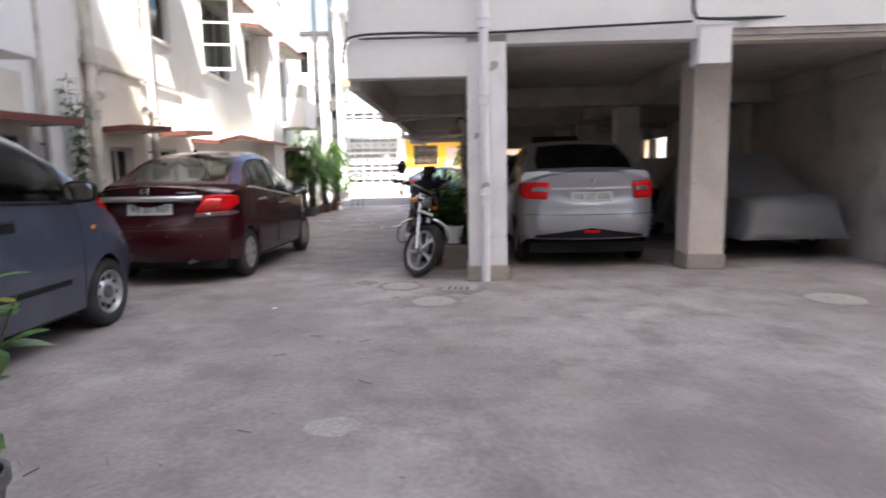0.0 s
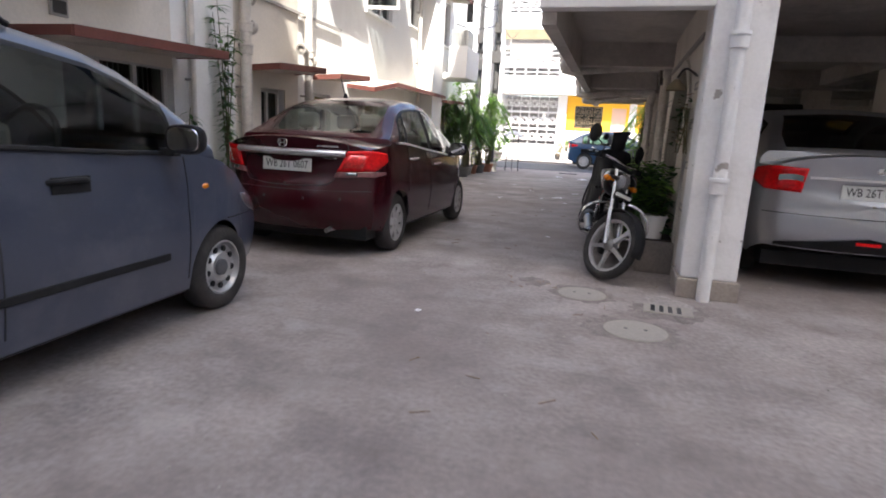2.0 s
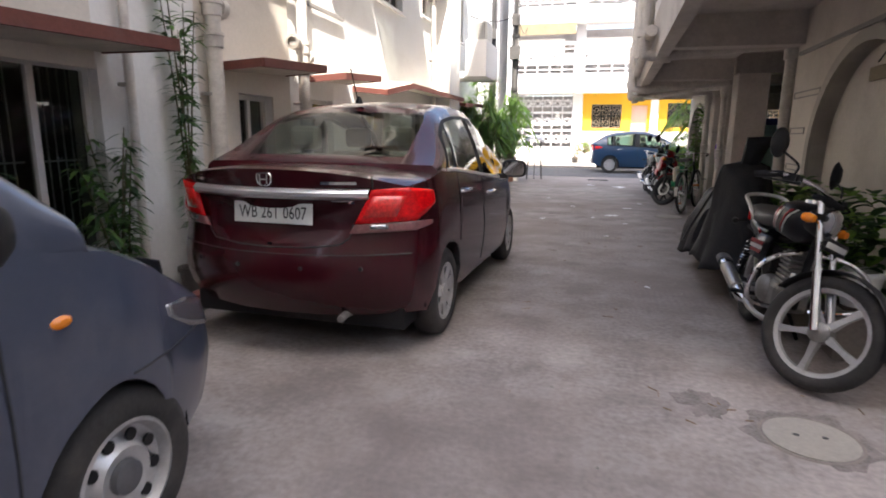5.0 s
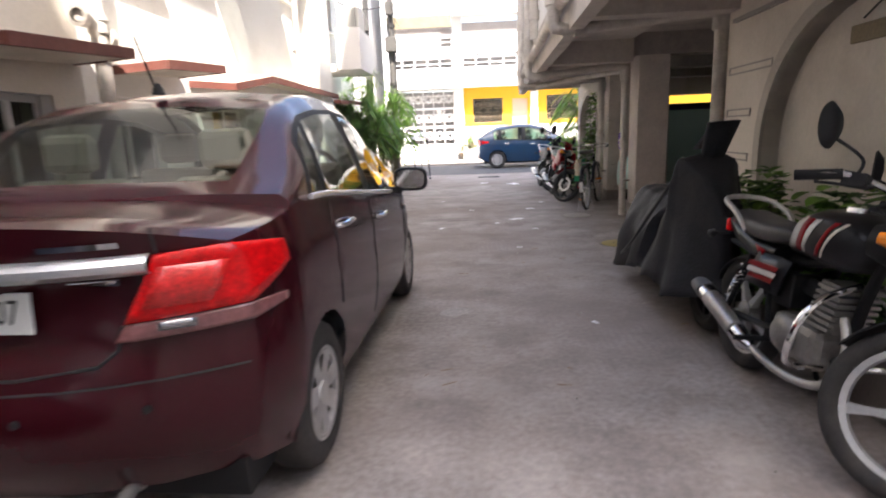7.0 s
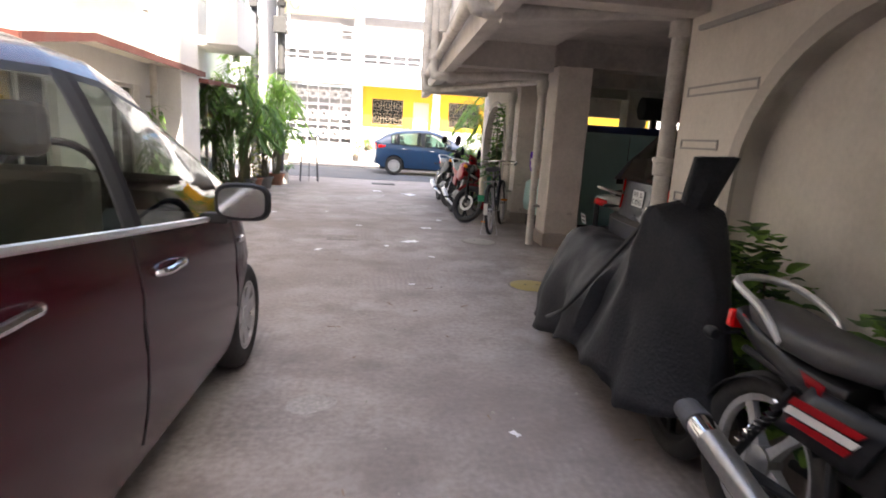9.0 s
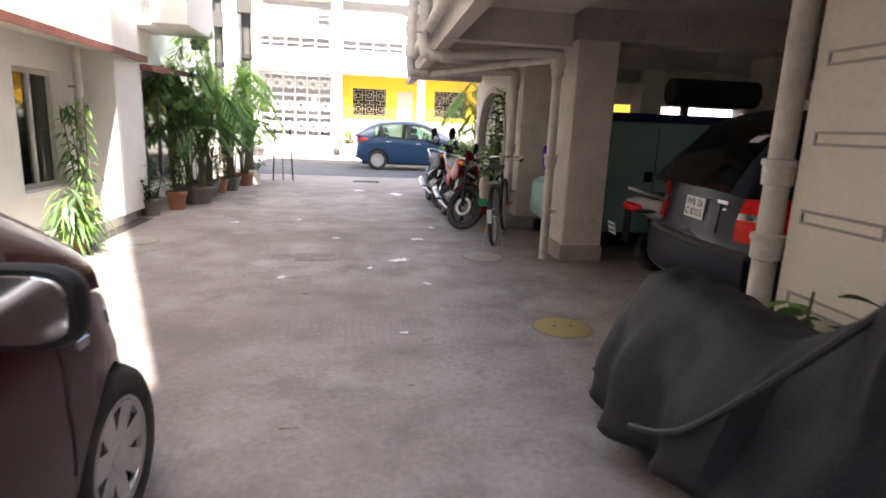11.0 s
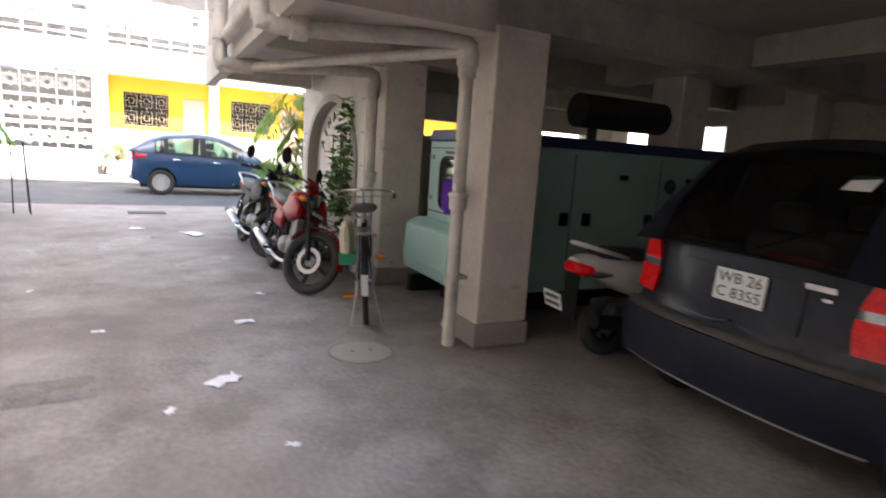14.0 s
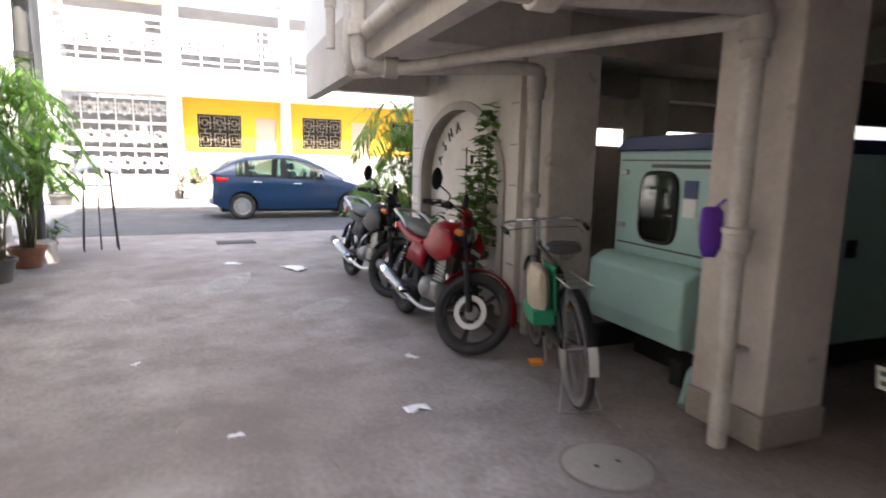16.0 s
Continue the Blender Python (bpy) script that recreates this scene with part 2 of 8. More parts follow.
M["alloy"] = material("alloy_silver", (0.55, 0.55, 0.55), 0.4, metal=0.6, vary=0.1, bump=0.02, dirt=0.4, dirt_color=(0.2, 0.18, 0.16), dirt_scale=8)
M["bright_trim"] = material("satin_bright_trim", (0.85, 0.85, 0.86), 0.3, metal=0.8, vary=0.05, bump=0)
M["chrome"] = material("chrome", (0.75, 0.75, 0.76), 0.1, metal=1.0, vary=0.03, bump=0)
M["steel"] = material("worn_steel", (0.42, 0.41, 0.40), 0.38, metal=0.85, vary=0.15, bump=0.03)
M["engine"] = material("engine_alloy", (0.30, 0.29, 0.28), 0.5, metal=0.7, vary=0.2, scale=12, bump=0.1, dirt=0.4)
M["lamp_core"] = material("red_reflector", (0.75, 0.02, 0.02), 0.15, vary=0.4, scale=40, fine=120, bump=0.15, coat=0.8)
M["smoked_lens"] = material("smoked_lamp_lens", (0.22, 0.09, 0.09), 0.12, vary=0.3, scale=20, fine=60, bump=0.05, coat=0.8)
M["dusty_ledge"] = material("dusty_plastic", (0.075, 0.068, 0.062), 0.8, vary=0.3, scale=8, bump=0.05)
M["red_lens"] = material("red_lamp_lens", (0.72, 0.005, 0.008), 0.14, vary=0.35, scale=25, fine=90, bump=0.1, coat=0.25, spec=0.3)
M["clear_lens"] = material("clear_lamp_lens", (0.34, 0.34, 0.36), 0.1, metal=0.7, vary=0.12, scale=14, bump=0.03, coat=0.8)
M["amber"] = material("amber_lens", (0.75, 0.22, 0.01), 0.2, vary=0.1, bump=0, coat=0.5)
M["plate"] = material("number_plate_white", (0.72, 0.73, 0.71), 0.5, vary=0.06, bump=0.02, dirt=0.2, dirt_color=(0.4, 0.38, 0.35))
M["ink"] = material("black_ink", (0.02, 0.02, 0.022), 0.6, vary=0.1, bump=0)
M["seat_fabric"] = material("car_seat_fabric", (0.30, 0.27, 0.22), 0.9, vary=0.1, bump=0.1)
M["seat_black"] = material("black_vinyl_seat", (0.045, 0.043, 0.043), 0.5, vary=0.2, scale=10, bump=0.1, dirt=0.4, dirt_color=(0.1, 0.09, 0.085), dirt_scale=6)
M["red_paint"] = material("red_bike_paint", (0.24, 0.004, 0.008), 0.38, vary=0.06, bump=0, spec=0.12, coat=0.0)
M["white_paint"] = material("white_bike_paint", (0.62, 0.60, 0.57), 0.35, vary=0.06, bump=0, coat=0.5, dirt=0.2)
M["black_paint"] = material("black_bike_paint", (0.012, 0.012, 0.014), 0.32, vary=0.1, bump=0, spec=0.25, coat=0.08)
M["cover_black"] = material("black_cover_cloth", (0.018, 0.018, 0.021), 0.62, vary=0.3, scale=5, fine=80, bump=0.35, spec=0.2, dirt=0.35, dirt_color=(0.04, 0.038, 0.036), dirt_scale=2.5)
M["cover_silver"] = material("silver_cover_sheet", (0.2, 0.2, 0.205), 0.5, vary=0.12, scale=3, fine=50, bump=0.2, dirt=0.3)
M["genset"] = material("sea_green_enamel", (0.38, 0.57, 0.52), 0.5, vary=0.05, scale=2, bump=0.03, dirt=0.25, dirt_color=(0.2, 0.3, 0.27), dirt_scale=1.5)
M["gauge_board"] = material("grey_control_panel", (0.3, 0.31, 0.3), 0.6, vary=0.15, scale=9, bump=0.03)
M["genset_top"] = material("navy_enamel", (0.02, 0.035, 0.13), 0.5, vary=0.1, bump=0.03)
M["purple"] = material("purple_cloth", (0.12, 0.03, 0.38), 0.8, vary=0.15, bump=0.15)
M["green_bag"] = material("green_nylon", (0.01, 0.22, 0.10), 0.7, vary=0.15, bump=0.15)
M["beige_bag"] = material("beige_cloth", (0.5, 0.42, 0.32), 0.85, vary=0.15, bump=0.15)
M["paper"] = material("crumpled_paper", (0.78, 0.76, 0.78), 0.85, vary=0.08, scale=20, bump=0.3)
M["terracotta"] = material("terracotta", (0.30, 0.125, 0.07), 0.85, vary=0.2, scale=8, bump=0.2, dirt=0.5, dirt_color=(0.18, 0.12, 0.09), dirt_scale=6)
M["cement_pot"] = material("cement_pot", (0.14, 0.13, 0.12), 0.9, vary=0.2, scale=6, bump=0.25)
M["soil"] = material("potting_soil", (0.045, 0.033, 0.024), 0.95, vary=0.3, scale=25, bump=0.5)
M["leaf"] = leafy("broad_leaf", (0.095, 0.19, 0.042), rough=0.45, vary=0.35, scale=7, fine=40, bump=0.05, ident=0.15)
M["leaf_dark"] = leafy("dark_leaf", (0.045, 0.10, 0.032), rough=0.5, vary=0.35, scale=7, fine=40, bump=0.05)
M["leaf_bright"] = leafy("palm_leaf", (0.19, 0.34, 0.06), rough=0.45, vary=0.35, scale=4, fine=30, bump=0.05)
M["leaf_yellow"] = leafy("yellowing_leaf", (0.40, 0.38, 0.09), rough=0.5, vary=0.3, scale=9, bump=0.05)
M["leaf_pale"] = leafy("pale_leaf", (0.15, 0.23, 0.13), rough=0.45, vary=0.2, scale=9, bump=0.05)
M["stem"] = material("plant_stem", (0.13, 0.12, 0.06), 0.8, vary=0.3, scale=15, bump=0.2)
M["dry"] = material("dry_leaves", (0.22, 0.15, 0.09), 0.9, vary=0.3, scale=15, bump=0.2)
M["cover_yellow"] = material("ochre_cover", (0.36, 0.28, 0.10), 0.85, vary=0.15, scale=6, bump=0.2, dirt=0.5, dirt_color=(0.25, 0.22, 0.17), dirt_scale=5)
M["damp_stain"] = material("damp_cracked_cement", (0.2, 0.172, 0.16), 0.85, vary=0.45, scale=9, fine=60, bump=0.5, dirt=0.5, dirt_color=(0.25, 0.22, 0.205), dirt_scale=9)
M["cement_and_sun_patch"] = material("cement_and_sun_patch", (0.315, 0.285, 0.268), 0.92, vary=0.35, scale=5, fine=40, bump=0.3, dirt=0.6, dirt_color=(0.2, 0.17, 0.155), dirt_scale=7)
M["letter_grey"] = material("letter_grey", (0.10, 0.095, 0.09), 0.7, vary=0.2, scale=9, bump=0.05)
M["cover_grey"] = material("cement_cover", (0.33, 0.30, 0.265), 0.9, vary=0.12, scale=6, bump=0.2, dirt=0.4, dirt_color=(0.2, 0.18, 0.16), dirt_scale=5)
M["iron"] = material("dark_iron", (0.05, 0.047, 0.045), 0.7, metal=0.4, vary=0.2, bump=0.2)
M["pole"] = material("grey_lamp_pole", (0.085, 0.08, 0.078), 0.75, vary=0.15, scale=4, bump=0.1, dirt=0.4)
M["cable"] = material("black_cable", (0.02, 0.02, 0.02), 0.6, vary=0.1, bump=0)
M["drain_dark"] = material("wet_drain_mud", (0.03, 0.027, 0.025), 0.8, vary=0.3, bump=0.3)
M["ochre_sign"] = material("ochre_sign_board", (0.25, 0.20, 0.12), 0.7, vary=0.2, bump=0.1)
M["ac"] = material("air_conditioner_casing", (0.55, 0.54, 0.5), 0.5, vary=0.08, bump=0.03, dirt=0.3)
M["paint_mark"] = material("plinth_white_mark", (0.6, 0.59, 0.56), 0.8, vary=0.1)


# ---- mesh helpers ----
class Mesh:
    """Collects vertices and faces of one part."""

    def __init__(self):
        self.v, self.f = [], []

    def add(self, verts, faces, m=None):
        k = len(self.v)
        self.v += [tuple(m @ Vector(p)) if m else tuple(p) for p in verts]
        self.f += [tuple(i + k for i in f) for f in faces]
        return self

    def box(self, x0, x1, y0, y1, z0, z1, m=None):
        v = [(x, y, z) for z in (z0, z1) for x, y in ((x0, y0), (x1, y0), (x1, y1), (x0, y1))]
        return self.add(v, [(3, 2, 1, 0), (4, 5, 6, 7), (0, 1, 5, 4), (1, 2, 6, 5), (2, 3, 7, 6), (3, 0, 4, 7)], m)

    def tube(self, pts, r, n=8, caps=True, closed=False):
        """A round tube along points; r is a number or one for each point."""
        pts = [Vector(p) for p in pts]
        rs = r if isinstance(r, (list, tuple)) else [r] * len(pts)
        rings, up = [], None
        for i, p in enumerate(pts):
            if closed:
                d = pts[(i + 1) % len(pts)] - pts[i - 1]
            else:
                d = pts[min(i + 1, len(pts) - 1)] - pts[max(i - 1, 0)]
            d = d.normalized() if d.length > 1e-9 else Vector((0, 0, 1))
            if up is None:
                up = d.orthogonal().normalized()
            up = (up - d * up.dot(d))
            up = up.normalized() if up.length > 1e-6 else d.orthogonal().normalized()
            side = d.cross(up)
            rings.append([p + (up * math.cos(a) + side * math.sin(a)) * rs[i] for a in (2 * math.pi * j / n for j in range(n))])
        v = [q for ring in rings for q in ring]
        f = []
        for i in range(len(rings) if closed else len(rings) - 1):
            k = (i + 1) % len(rings)
            f += [(i * n + j, i * n + (j + 1) % n, k * n + (j + 1) % n, k * n + j) for j in range(n)]
        if caps and not closed:
            f += [tuple(range(n))[::-1], tuple(range(len(v) - n, len(v)))]
        return self.add(v, f)

    def revolve(self, prof, n=24, m=None, closed=False):
        """Turns a profile of (radius, height) about the local z axis."""
        v = [(r * math.cos(a), r * math.sin(a), h) for r, h in prof for a in (2 * math.pi * j / n for j in range(n))]
        k = len(prof)
        f = [(i * n + j, i * n + (j + 1) % n, (i + 1) % k * n + (j + 1) % n, (i + 1) % k * n + j)
             for i in range(k if closed else k - 1) for j in range(n)]
        return self.add(v, f, m)

    def grid(self, rows, closed=False, m=None):
        """Skins equal rows of points."""
        n = len(rows[0])
        v = [p for row in rows for p in row]
        f = [(i * n + j, i * n + (j + 1) % n, (i + 1) * n + (j + 1) % n, (i + 1) * n + j)
             for i in range(len(rows) - 1) for j in range(n if closed else n - 1)]
        return self.add(v, f, m)

    def prism(self, outline, a, b, axis="x", m=None):
        """A flat outline of (u, v) drawn out from a to b along an axis."""
        def put(u, w, d):
            return {"x": (d, u, w), "y": (u, d, w), "z": (u, w, d)}[axis]
        n = len(outline)
        v = [put(u, w, a) for u, w in outline] + [put(u, w, b) for u, w in outline]
        f = [tuple(range(n))[::-1], tuple(range(n, 2 * n))] + [(i, (i + 1) % n, n + (i + 1) % n, n + i) for i in range(n)]
        return self.add(v, f, m)


APART = {"collar", "clip", "wheel_house", "window", "window_seal", "door_handle", "grip", "waist_trim", "badge", "latch", "hinge", "vent", "lifting_hole",
         "pedal", "shock_absorber", "spring", "fork", "crank", "seats", "exhaust", "indicator", "crash_guard", "plate_bar", "clamp", "junction_box", "strands",
         "base_frame", "end_rim", "pane", "slots", "door_post", "dashboard", "door_gap", "boot_gap", "parcel_shelf", "door_seam", "back_wall", "front_plate_bar"}


def islands(mesh):
    """The separate pieces of a mesh, each as a mesh of its own."""
    root = list(range(len(mesh.v)))

    def top(i):
        while root[i] != i:
            root[i] = root[root[i]]
            i = root[i]
        return i
    seen = {}
    for i, p in enumerate(mesh.v):
        k = tuple(round(q, 4) for q in p)
        if k in seen:
            root[top(i)] = top(seen[k])
        seen[k] = i
    for f in mesh.f:
        for j in f[1:]:
            root[top(j)] = top(f[0])
    out = {}
    for f in mesh.f:
        one = out.setdefault(top(f[0]), Mesh())
        one.add([mesh.v[i] for i in f], [tuple(range(len(f)))])
    return list(out.values())


def part(name, mesh, mat, parent=None, m=None, smooth=False, bevel=0.0, solid=0.0, label=""):
    """One part as a mesh; the kinds named in APART become an object for each separate piece."""
    if parent is not None and name in APART:
        pieces = islands(mesh)
        if 1 < len(pieces) <= 40:
            made = [part_one(name, one, mat, parent, m, smooth, bevel, solid, label) for one in pieces]
            return made[0]
    return part_one(name, mesh, mat, parent, m, smooth, bevel, solid, label)


def part_one(name, mesh, mat, parent, m, smooth, bevel, solid, label):
    me = bpy.data.meshes.new(name)
    me.from_pydata(mesh.v, [], mesh.f)
    bm = bmesh.new()
    bm.from_mesh(me)
    bmesh.ops.remove_doubles(bm, verts=bm.verts, dist=1e-5)
    bmesh.ops.recalc_face_normals(bm, faces=bm.faces)
    bm.to_mesh(me)
    bm.free()
    me.materials.append(M[mat])
    ob = new(name, me)
    if m is not None:
        ob.matrix_basis = m
    if parent is not None:
        ob.parent = parent
    if smooth:
        for p in me.polygons:
            p.use_smooth = True
        me.set_sharp_from_angle(angle=radians(42))
    if solid:
        md = ob.modifiers.new("thickness", "SOLIDIFY")
        md.thickness = solid
    if bevel:
        md = ob.modifiers.new("edge", "BEVEL")
        md.width, md.segments, md.limit_method = bevel, 2, "ANGLE"
    if label:
        tagged(ob, label)
    return ob


def thing(name, label, category, m=None, group="", kind=""):
    ob = new(name)
    ob.empty_display_size = 0.2
    if m is not None:
        ob.matrix_basis = m
    return tagged(ob, label, category, group, kind)


def structure(name, mesh, mat, m=None, label="", bevel=0.0, category="", smooth=False):
    ob = part(name, mesh, mat, m=m, bevel=bevel, smooth=smooth)
    return tagged(ob, label, category, kind="structure")


def letters(name, text, size, mat, parent, m, depth=0.002):
    """Raised lettering in the built-in font, as a mesh."""
    cu = bpy.data.curves.new(name, "FONT")
    cu.body, cu.size, cu.extrude, cu.align_x, cu.align_y, cu.resolution_u = text, size, depth, "CENTER", "CENTER", 2
    tmp = bpy.data.objects.new(name, cu)
    scene.collection.objects.link(tmp)
    me = bpy.data.meshes.new_from_object(tmp.evaluated_get(bpy.context.evaluated_depsgraph_get()))
    bpy.data.objects.remove(tmp)
    bpy.data.curves.remove(cu)
    me.name = name
    me.materials.clear()
    me.materials.append(M[mat])
    ob = new(name, me)
    ob.matrix_basis = m
    if parent is not None:
        ob.parent = parent
    return ob


def lerp(table, s):
    """Smooth value at s from rows of (s, value)."""
    if s <= table[0][0]:
        return table[0][1]
    for (a, va), (b, vb) in zip(table, table[1:]):
        if s <= b:
            k = (s - a) / (b - a)
            return va + (vb - va) * k
    return table[-1][1]


def curve(pts, n=8):
    """Points of a smooth line through the given ones."""
    pts = [Vector(p) for p in pts]
    out = []
    for i in range(len(pts) - 1):
        p0, p1, p2, p3 = pts[max(i - 1, 0)], pts[i], pts[i + 1], pts[min(i + 2, len(pts) - 1)]
        for k in range(n):
            t = k / n
            out.append(0.5 * ((2 * p1) + (p2 - p0) * t + (2 * p0 - 5 * p1 + 4 * p2 - p3) * t * t + (3 * p1 - p0 - 3 * p2 + p3) * t ** 3))
    return out + [pts[-1]]


def wall_with_openings(mesh, axis, at, thick, a0, a1, z0, z1, holes):
    """A wall plate in the plane axis = at, from a0 to a1, with rectangular holes (a, b, low, high) right through."""
    cuts = sorted({a0, a1, *[h[0] for h in holes], *[h[1] for h in holes]})
    for a, b in zip(cuts, cuts[1:]):
        spans = sorted((h[2], h[3]) for h in holes if h[0] <= a + 1e-6 and h[1] >= b - 1e-6)
        z = z0
        for low, high in spans + [(z1, z1)]:
            if low - z > 1e-4:
                if axis == "x":
                    mesh.box(min(at, at + thick), max(at, at + thick), a, b, z, low)
                else:
                    mesh.box(a, b, min(at, at + thick), max(at, at + thick), z, low)
            z = high
    return mesh


# ---- ground and street ----
g = Mesh()
NX = 60
g.grid([[(-300 + 600 * i / NX, -300 + 600 * j / NX, 0) for i in range(NX + 1)] for j in range(NX + 1)])
structure("ground", g, "lane", label="worn brownish grey concrete lane with rake marks and stains", category="ground")
structure("road", Mesh().box(-60, 60, 22.6, 27.6, -0.05, 0.006), "asphalt", label="grey asphalt cross street with dusty edges", category="road")
structure("pavement", Mesh().box(-60, 60, 27.6, 31.9, -0.05, 0.09), "cover_grey", label="pale concrete strip in front of the houses", category="pavement", bevel=0.02)

# ---- west building along the lane ----
WX = -2.9
WINDOWS = [(5.3, 6.58, 0.45, 1.74), (8.15, 8.75, 0.55, 1.66), (9.35, 10.2, 0.6, 1.7), (11.3, 12.3, 0.6, 1.7), (13.5, 14.35, 0.55, 1.75),
           (16.3, 18.6, 0.25, 1.85), (3.2, 4.2, 3.3, 4.5), (9.3, 10.3, 3.5, 4.9), (11.6, 13.0, 3.3, 4.7), (14.1, 14.7, 3.5, 4.6), (15.9, 17.6, 3.5, 4.6),
           (8.4, 10.2, 6.3, 7.6), (11.6, 13.0, 6.3, 7.6), (15.9, 17.6, 6.3, 7.6)]
w = Mesh()
wall_with_openings(w, "x", WX, -0.25, -8.0, 19.6, 0, 8.2, WINDOWS)
w.box(WX - 6, WX - 0.25, 19.35, 19.6, 0, 8.2)
w.box(WX - 6, WX - 0.25, -8, -7.75, 0, 8.2)
w.box(WX - 6, WX - 5.75, -7.75, 19.35, 0, 8.2)
structure("wall_west", w, "white_wall", label="white plastered side wall of the flats, rain-stained", category="wall")
structure("roof_west", Mesh().box(WX - 6.2, WX + 0.25, -8.2, 19.8, 8.2, 8.4), "white_wall", label="flat concrete roof slab of the flats", category="roof")
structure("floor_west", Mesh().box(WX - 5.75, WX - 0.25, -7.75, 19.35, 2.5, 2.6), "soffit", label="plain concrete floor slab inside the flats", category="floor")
structure("partition_west", Mesh().box(WX - 2.2, WX - 2.0, -7.7, 19.3, 0, 2.5).box(WX - 2.2, WX - 2.0, -7.7, 19.3, 2.6, 8.1), "room_shade_tone", label="dim inner wall behind the windows", category="wall")
structure("pilaster", Mesh().box(WX, WX + 0.09, 6.8, 7.5, 0, 8.15), "white_wall", label="white plaster pilaster with dirty streaks", category="wall", bevel=0.01)
structure("pilaster", Mesh().box(WX, WX + 0.38, 14.85, 15.7, 0.12, 8.15), "white_wall", label="white plaster pier between two windows", category="wall", bevel=0.01)
structure("cream_panel", wall_with_openings(Mesh(), "x", WX, 0.02, 7.5, 9.1, 0, 3.0, [(8.15, 8.75, 0.55, 1.66)]), "cream_wall", label="cream plaster panel with rain streaks", category="wall")
structure("cream_panel", Mesh().box(WX, WX + 0.018, 2.0, 5.2, 0, 2.4), "cream_wall", label="grubby cream plaster panel beside a window", category="wall")
structure("cream_panel", Mesh().box(WX, WX + 0.018, 5.2, 6.55, 1.7, 2.4), "cream_wall", label="grubby cream plaster panel over a canopy", category="wall")
structure("bay", Mesh().box(WX, WX + 0.6, -1.0, 6.0, 2.42, 8.15), "white_wall", label="projecting white upper bay of the flats", category="wall", bevel=0.012)
structure("plinth_step", Mesh().box(WX, WX + 0.36, 9.6, 15.3, 0, 0.14), "cover_grey", label="cement step along the foot of the wall", category="step", bevel=0.015)
structure("open_drain", Mesh().box(WX + 0.36, WX + 0.52, 10.0, 15.4, 0.0, 0.006), "drain_dark", label="narrow dark open drain beside the step", category="drain")
structure("kerb", Mesh().box(WX + 0.34, WX + 0.46, 4.2, 9.5, 0, 0.09), "oxide", label="low worn red oxide kerb along the wall", category="kerb", bevel=0.015)
structure("open_drain", Mesh().box(WX + 0.46, WX + 0.56, 4.2, 9.5, 0.0, 0.006), "drain_dark", label="narrow dark gutter beside the kerb", category="drain")
structure("wall_band", Mesh().box(WX + 0.02, WX + 0.05, 7.6, 10.5, 2.72, 2.76), "band", label="thin dark drip moulding on the wall", category="trim")


def canopy(y0, y1, z0, z1, out, drop=0.05, gable=False):
    """A thin sun shade of concrete with a painted rim over a window."""
    t = thing("window_canopy", "thin concrete window canopy with red oxide edge", "canopy", group="canopies over the windows")
    mid = (y0 + y1) / 2 + (0.25 * (y0 - y1) if gable else 0)
    line = [(y0, z0), (mid, (z0 + z1) / 2 + 0.09), (y1, z1)] if gable else [(y0, z0), (y1, z1)]
    a, b, c = Mesh(), Mesh(), Mesh()
    for (ya, za), (yb, zb) in zip(line, line[1:]):
        for mesh, lo, hi, x0, x1 in ((a, 0, 0.05, WX, WX + out - 0.02), (b, -0.012, 0.066, WX + out - 0.02, WX + out + 0.012), (c, 0.05, 0.066, WX + 0.0, WX + out - 0.02)):
            v = []
            for x in (x0, x1):
                dz = -drop * (x - WX) / out
                v += [(x, ya, za + lo + dz), (x, yb, zb + lo + dz), (x, yb, zb + hi + dz), (x, ya, za + hi + dz)]
            mesh.add(v, [(0, 1, 2, 3), (7, 6, 5, 4), (0, 4, 5, 1), (1, 5, 6, 2), (2, 6, 7, 3), (3, 7, 4, 0)])
    part("slab", a, "canopy_under", t)
    part("rim", b, "oxide", t, label="red oxide painted rim")
    part("top", c, "canopy_under", t)
    e = Mesh()
    for y, z in ((line[0][0] - 0.012, line[0][1]), (line[-1][0], line[-1][1])):
        e.add([(WX, y, z - 0.01), (WX + out, y, z - 0.01 - drop), (WX + out, y, z + 0.064 - drop), (WX, y, z + 0.064),
               (WX, y + 0.012, z - 0.01), (WX + out, y + 0.012, z - 0.01 - drop), (WX + out, y + 0.012, z + 0.064 - drop), (WX, y + 0.012, z + 0.064)],
              [(0, 1, 2, 3), (7, 6, 5, 4), (0, 4, 5, 1), (1, 5, 6, 2), (2, 6, 7, 3), (3, 7, 4, 0)])
    part("end_rim", e, "oxide", t)
    return t


canopy(4.85, 6.63, 1.76, 1.82, 0.62, drop=0.0)
canopy(7.82, 9.02, 1.83, 1.90, 0.5, drop=-0.03)
canopy(9.5, 10.62, 1.88, 1.95, 0.5, drop=-0.03)
canopy(10.85, 15.6, 1.88, 2.06, 0.5, gable=True)
canopy(15.75, 18.7, 1.97, 2.07, 0.5)
canopy(9.1, 10.5, 5.0, 5.0, 0.5)
canopy(11.4, 13.2, 4.85, 4.85, 0.6)
canopy(13.9, 14.84, 4.75, 4.75, 0.5)
canopy(15.75, 17.8, 4.75, 4.75, 0.55)
canopy(8.2, 10.4, 7.75, 7.75, 0.5)
canopy(11.4, 13.2, 7.75, 7.75, 0.5)


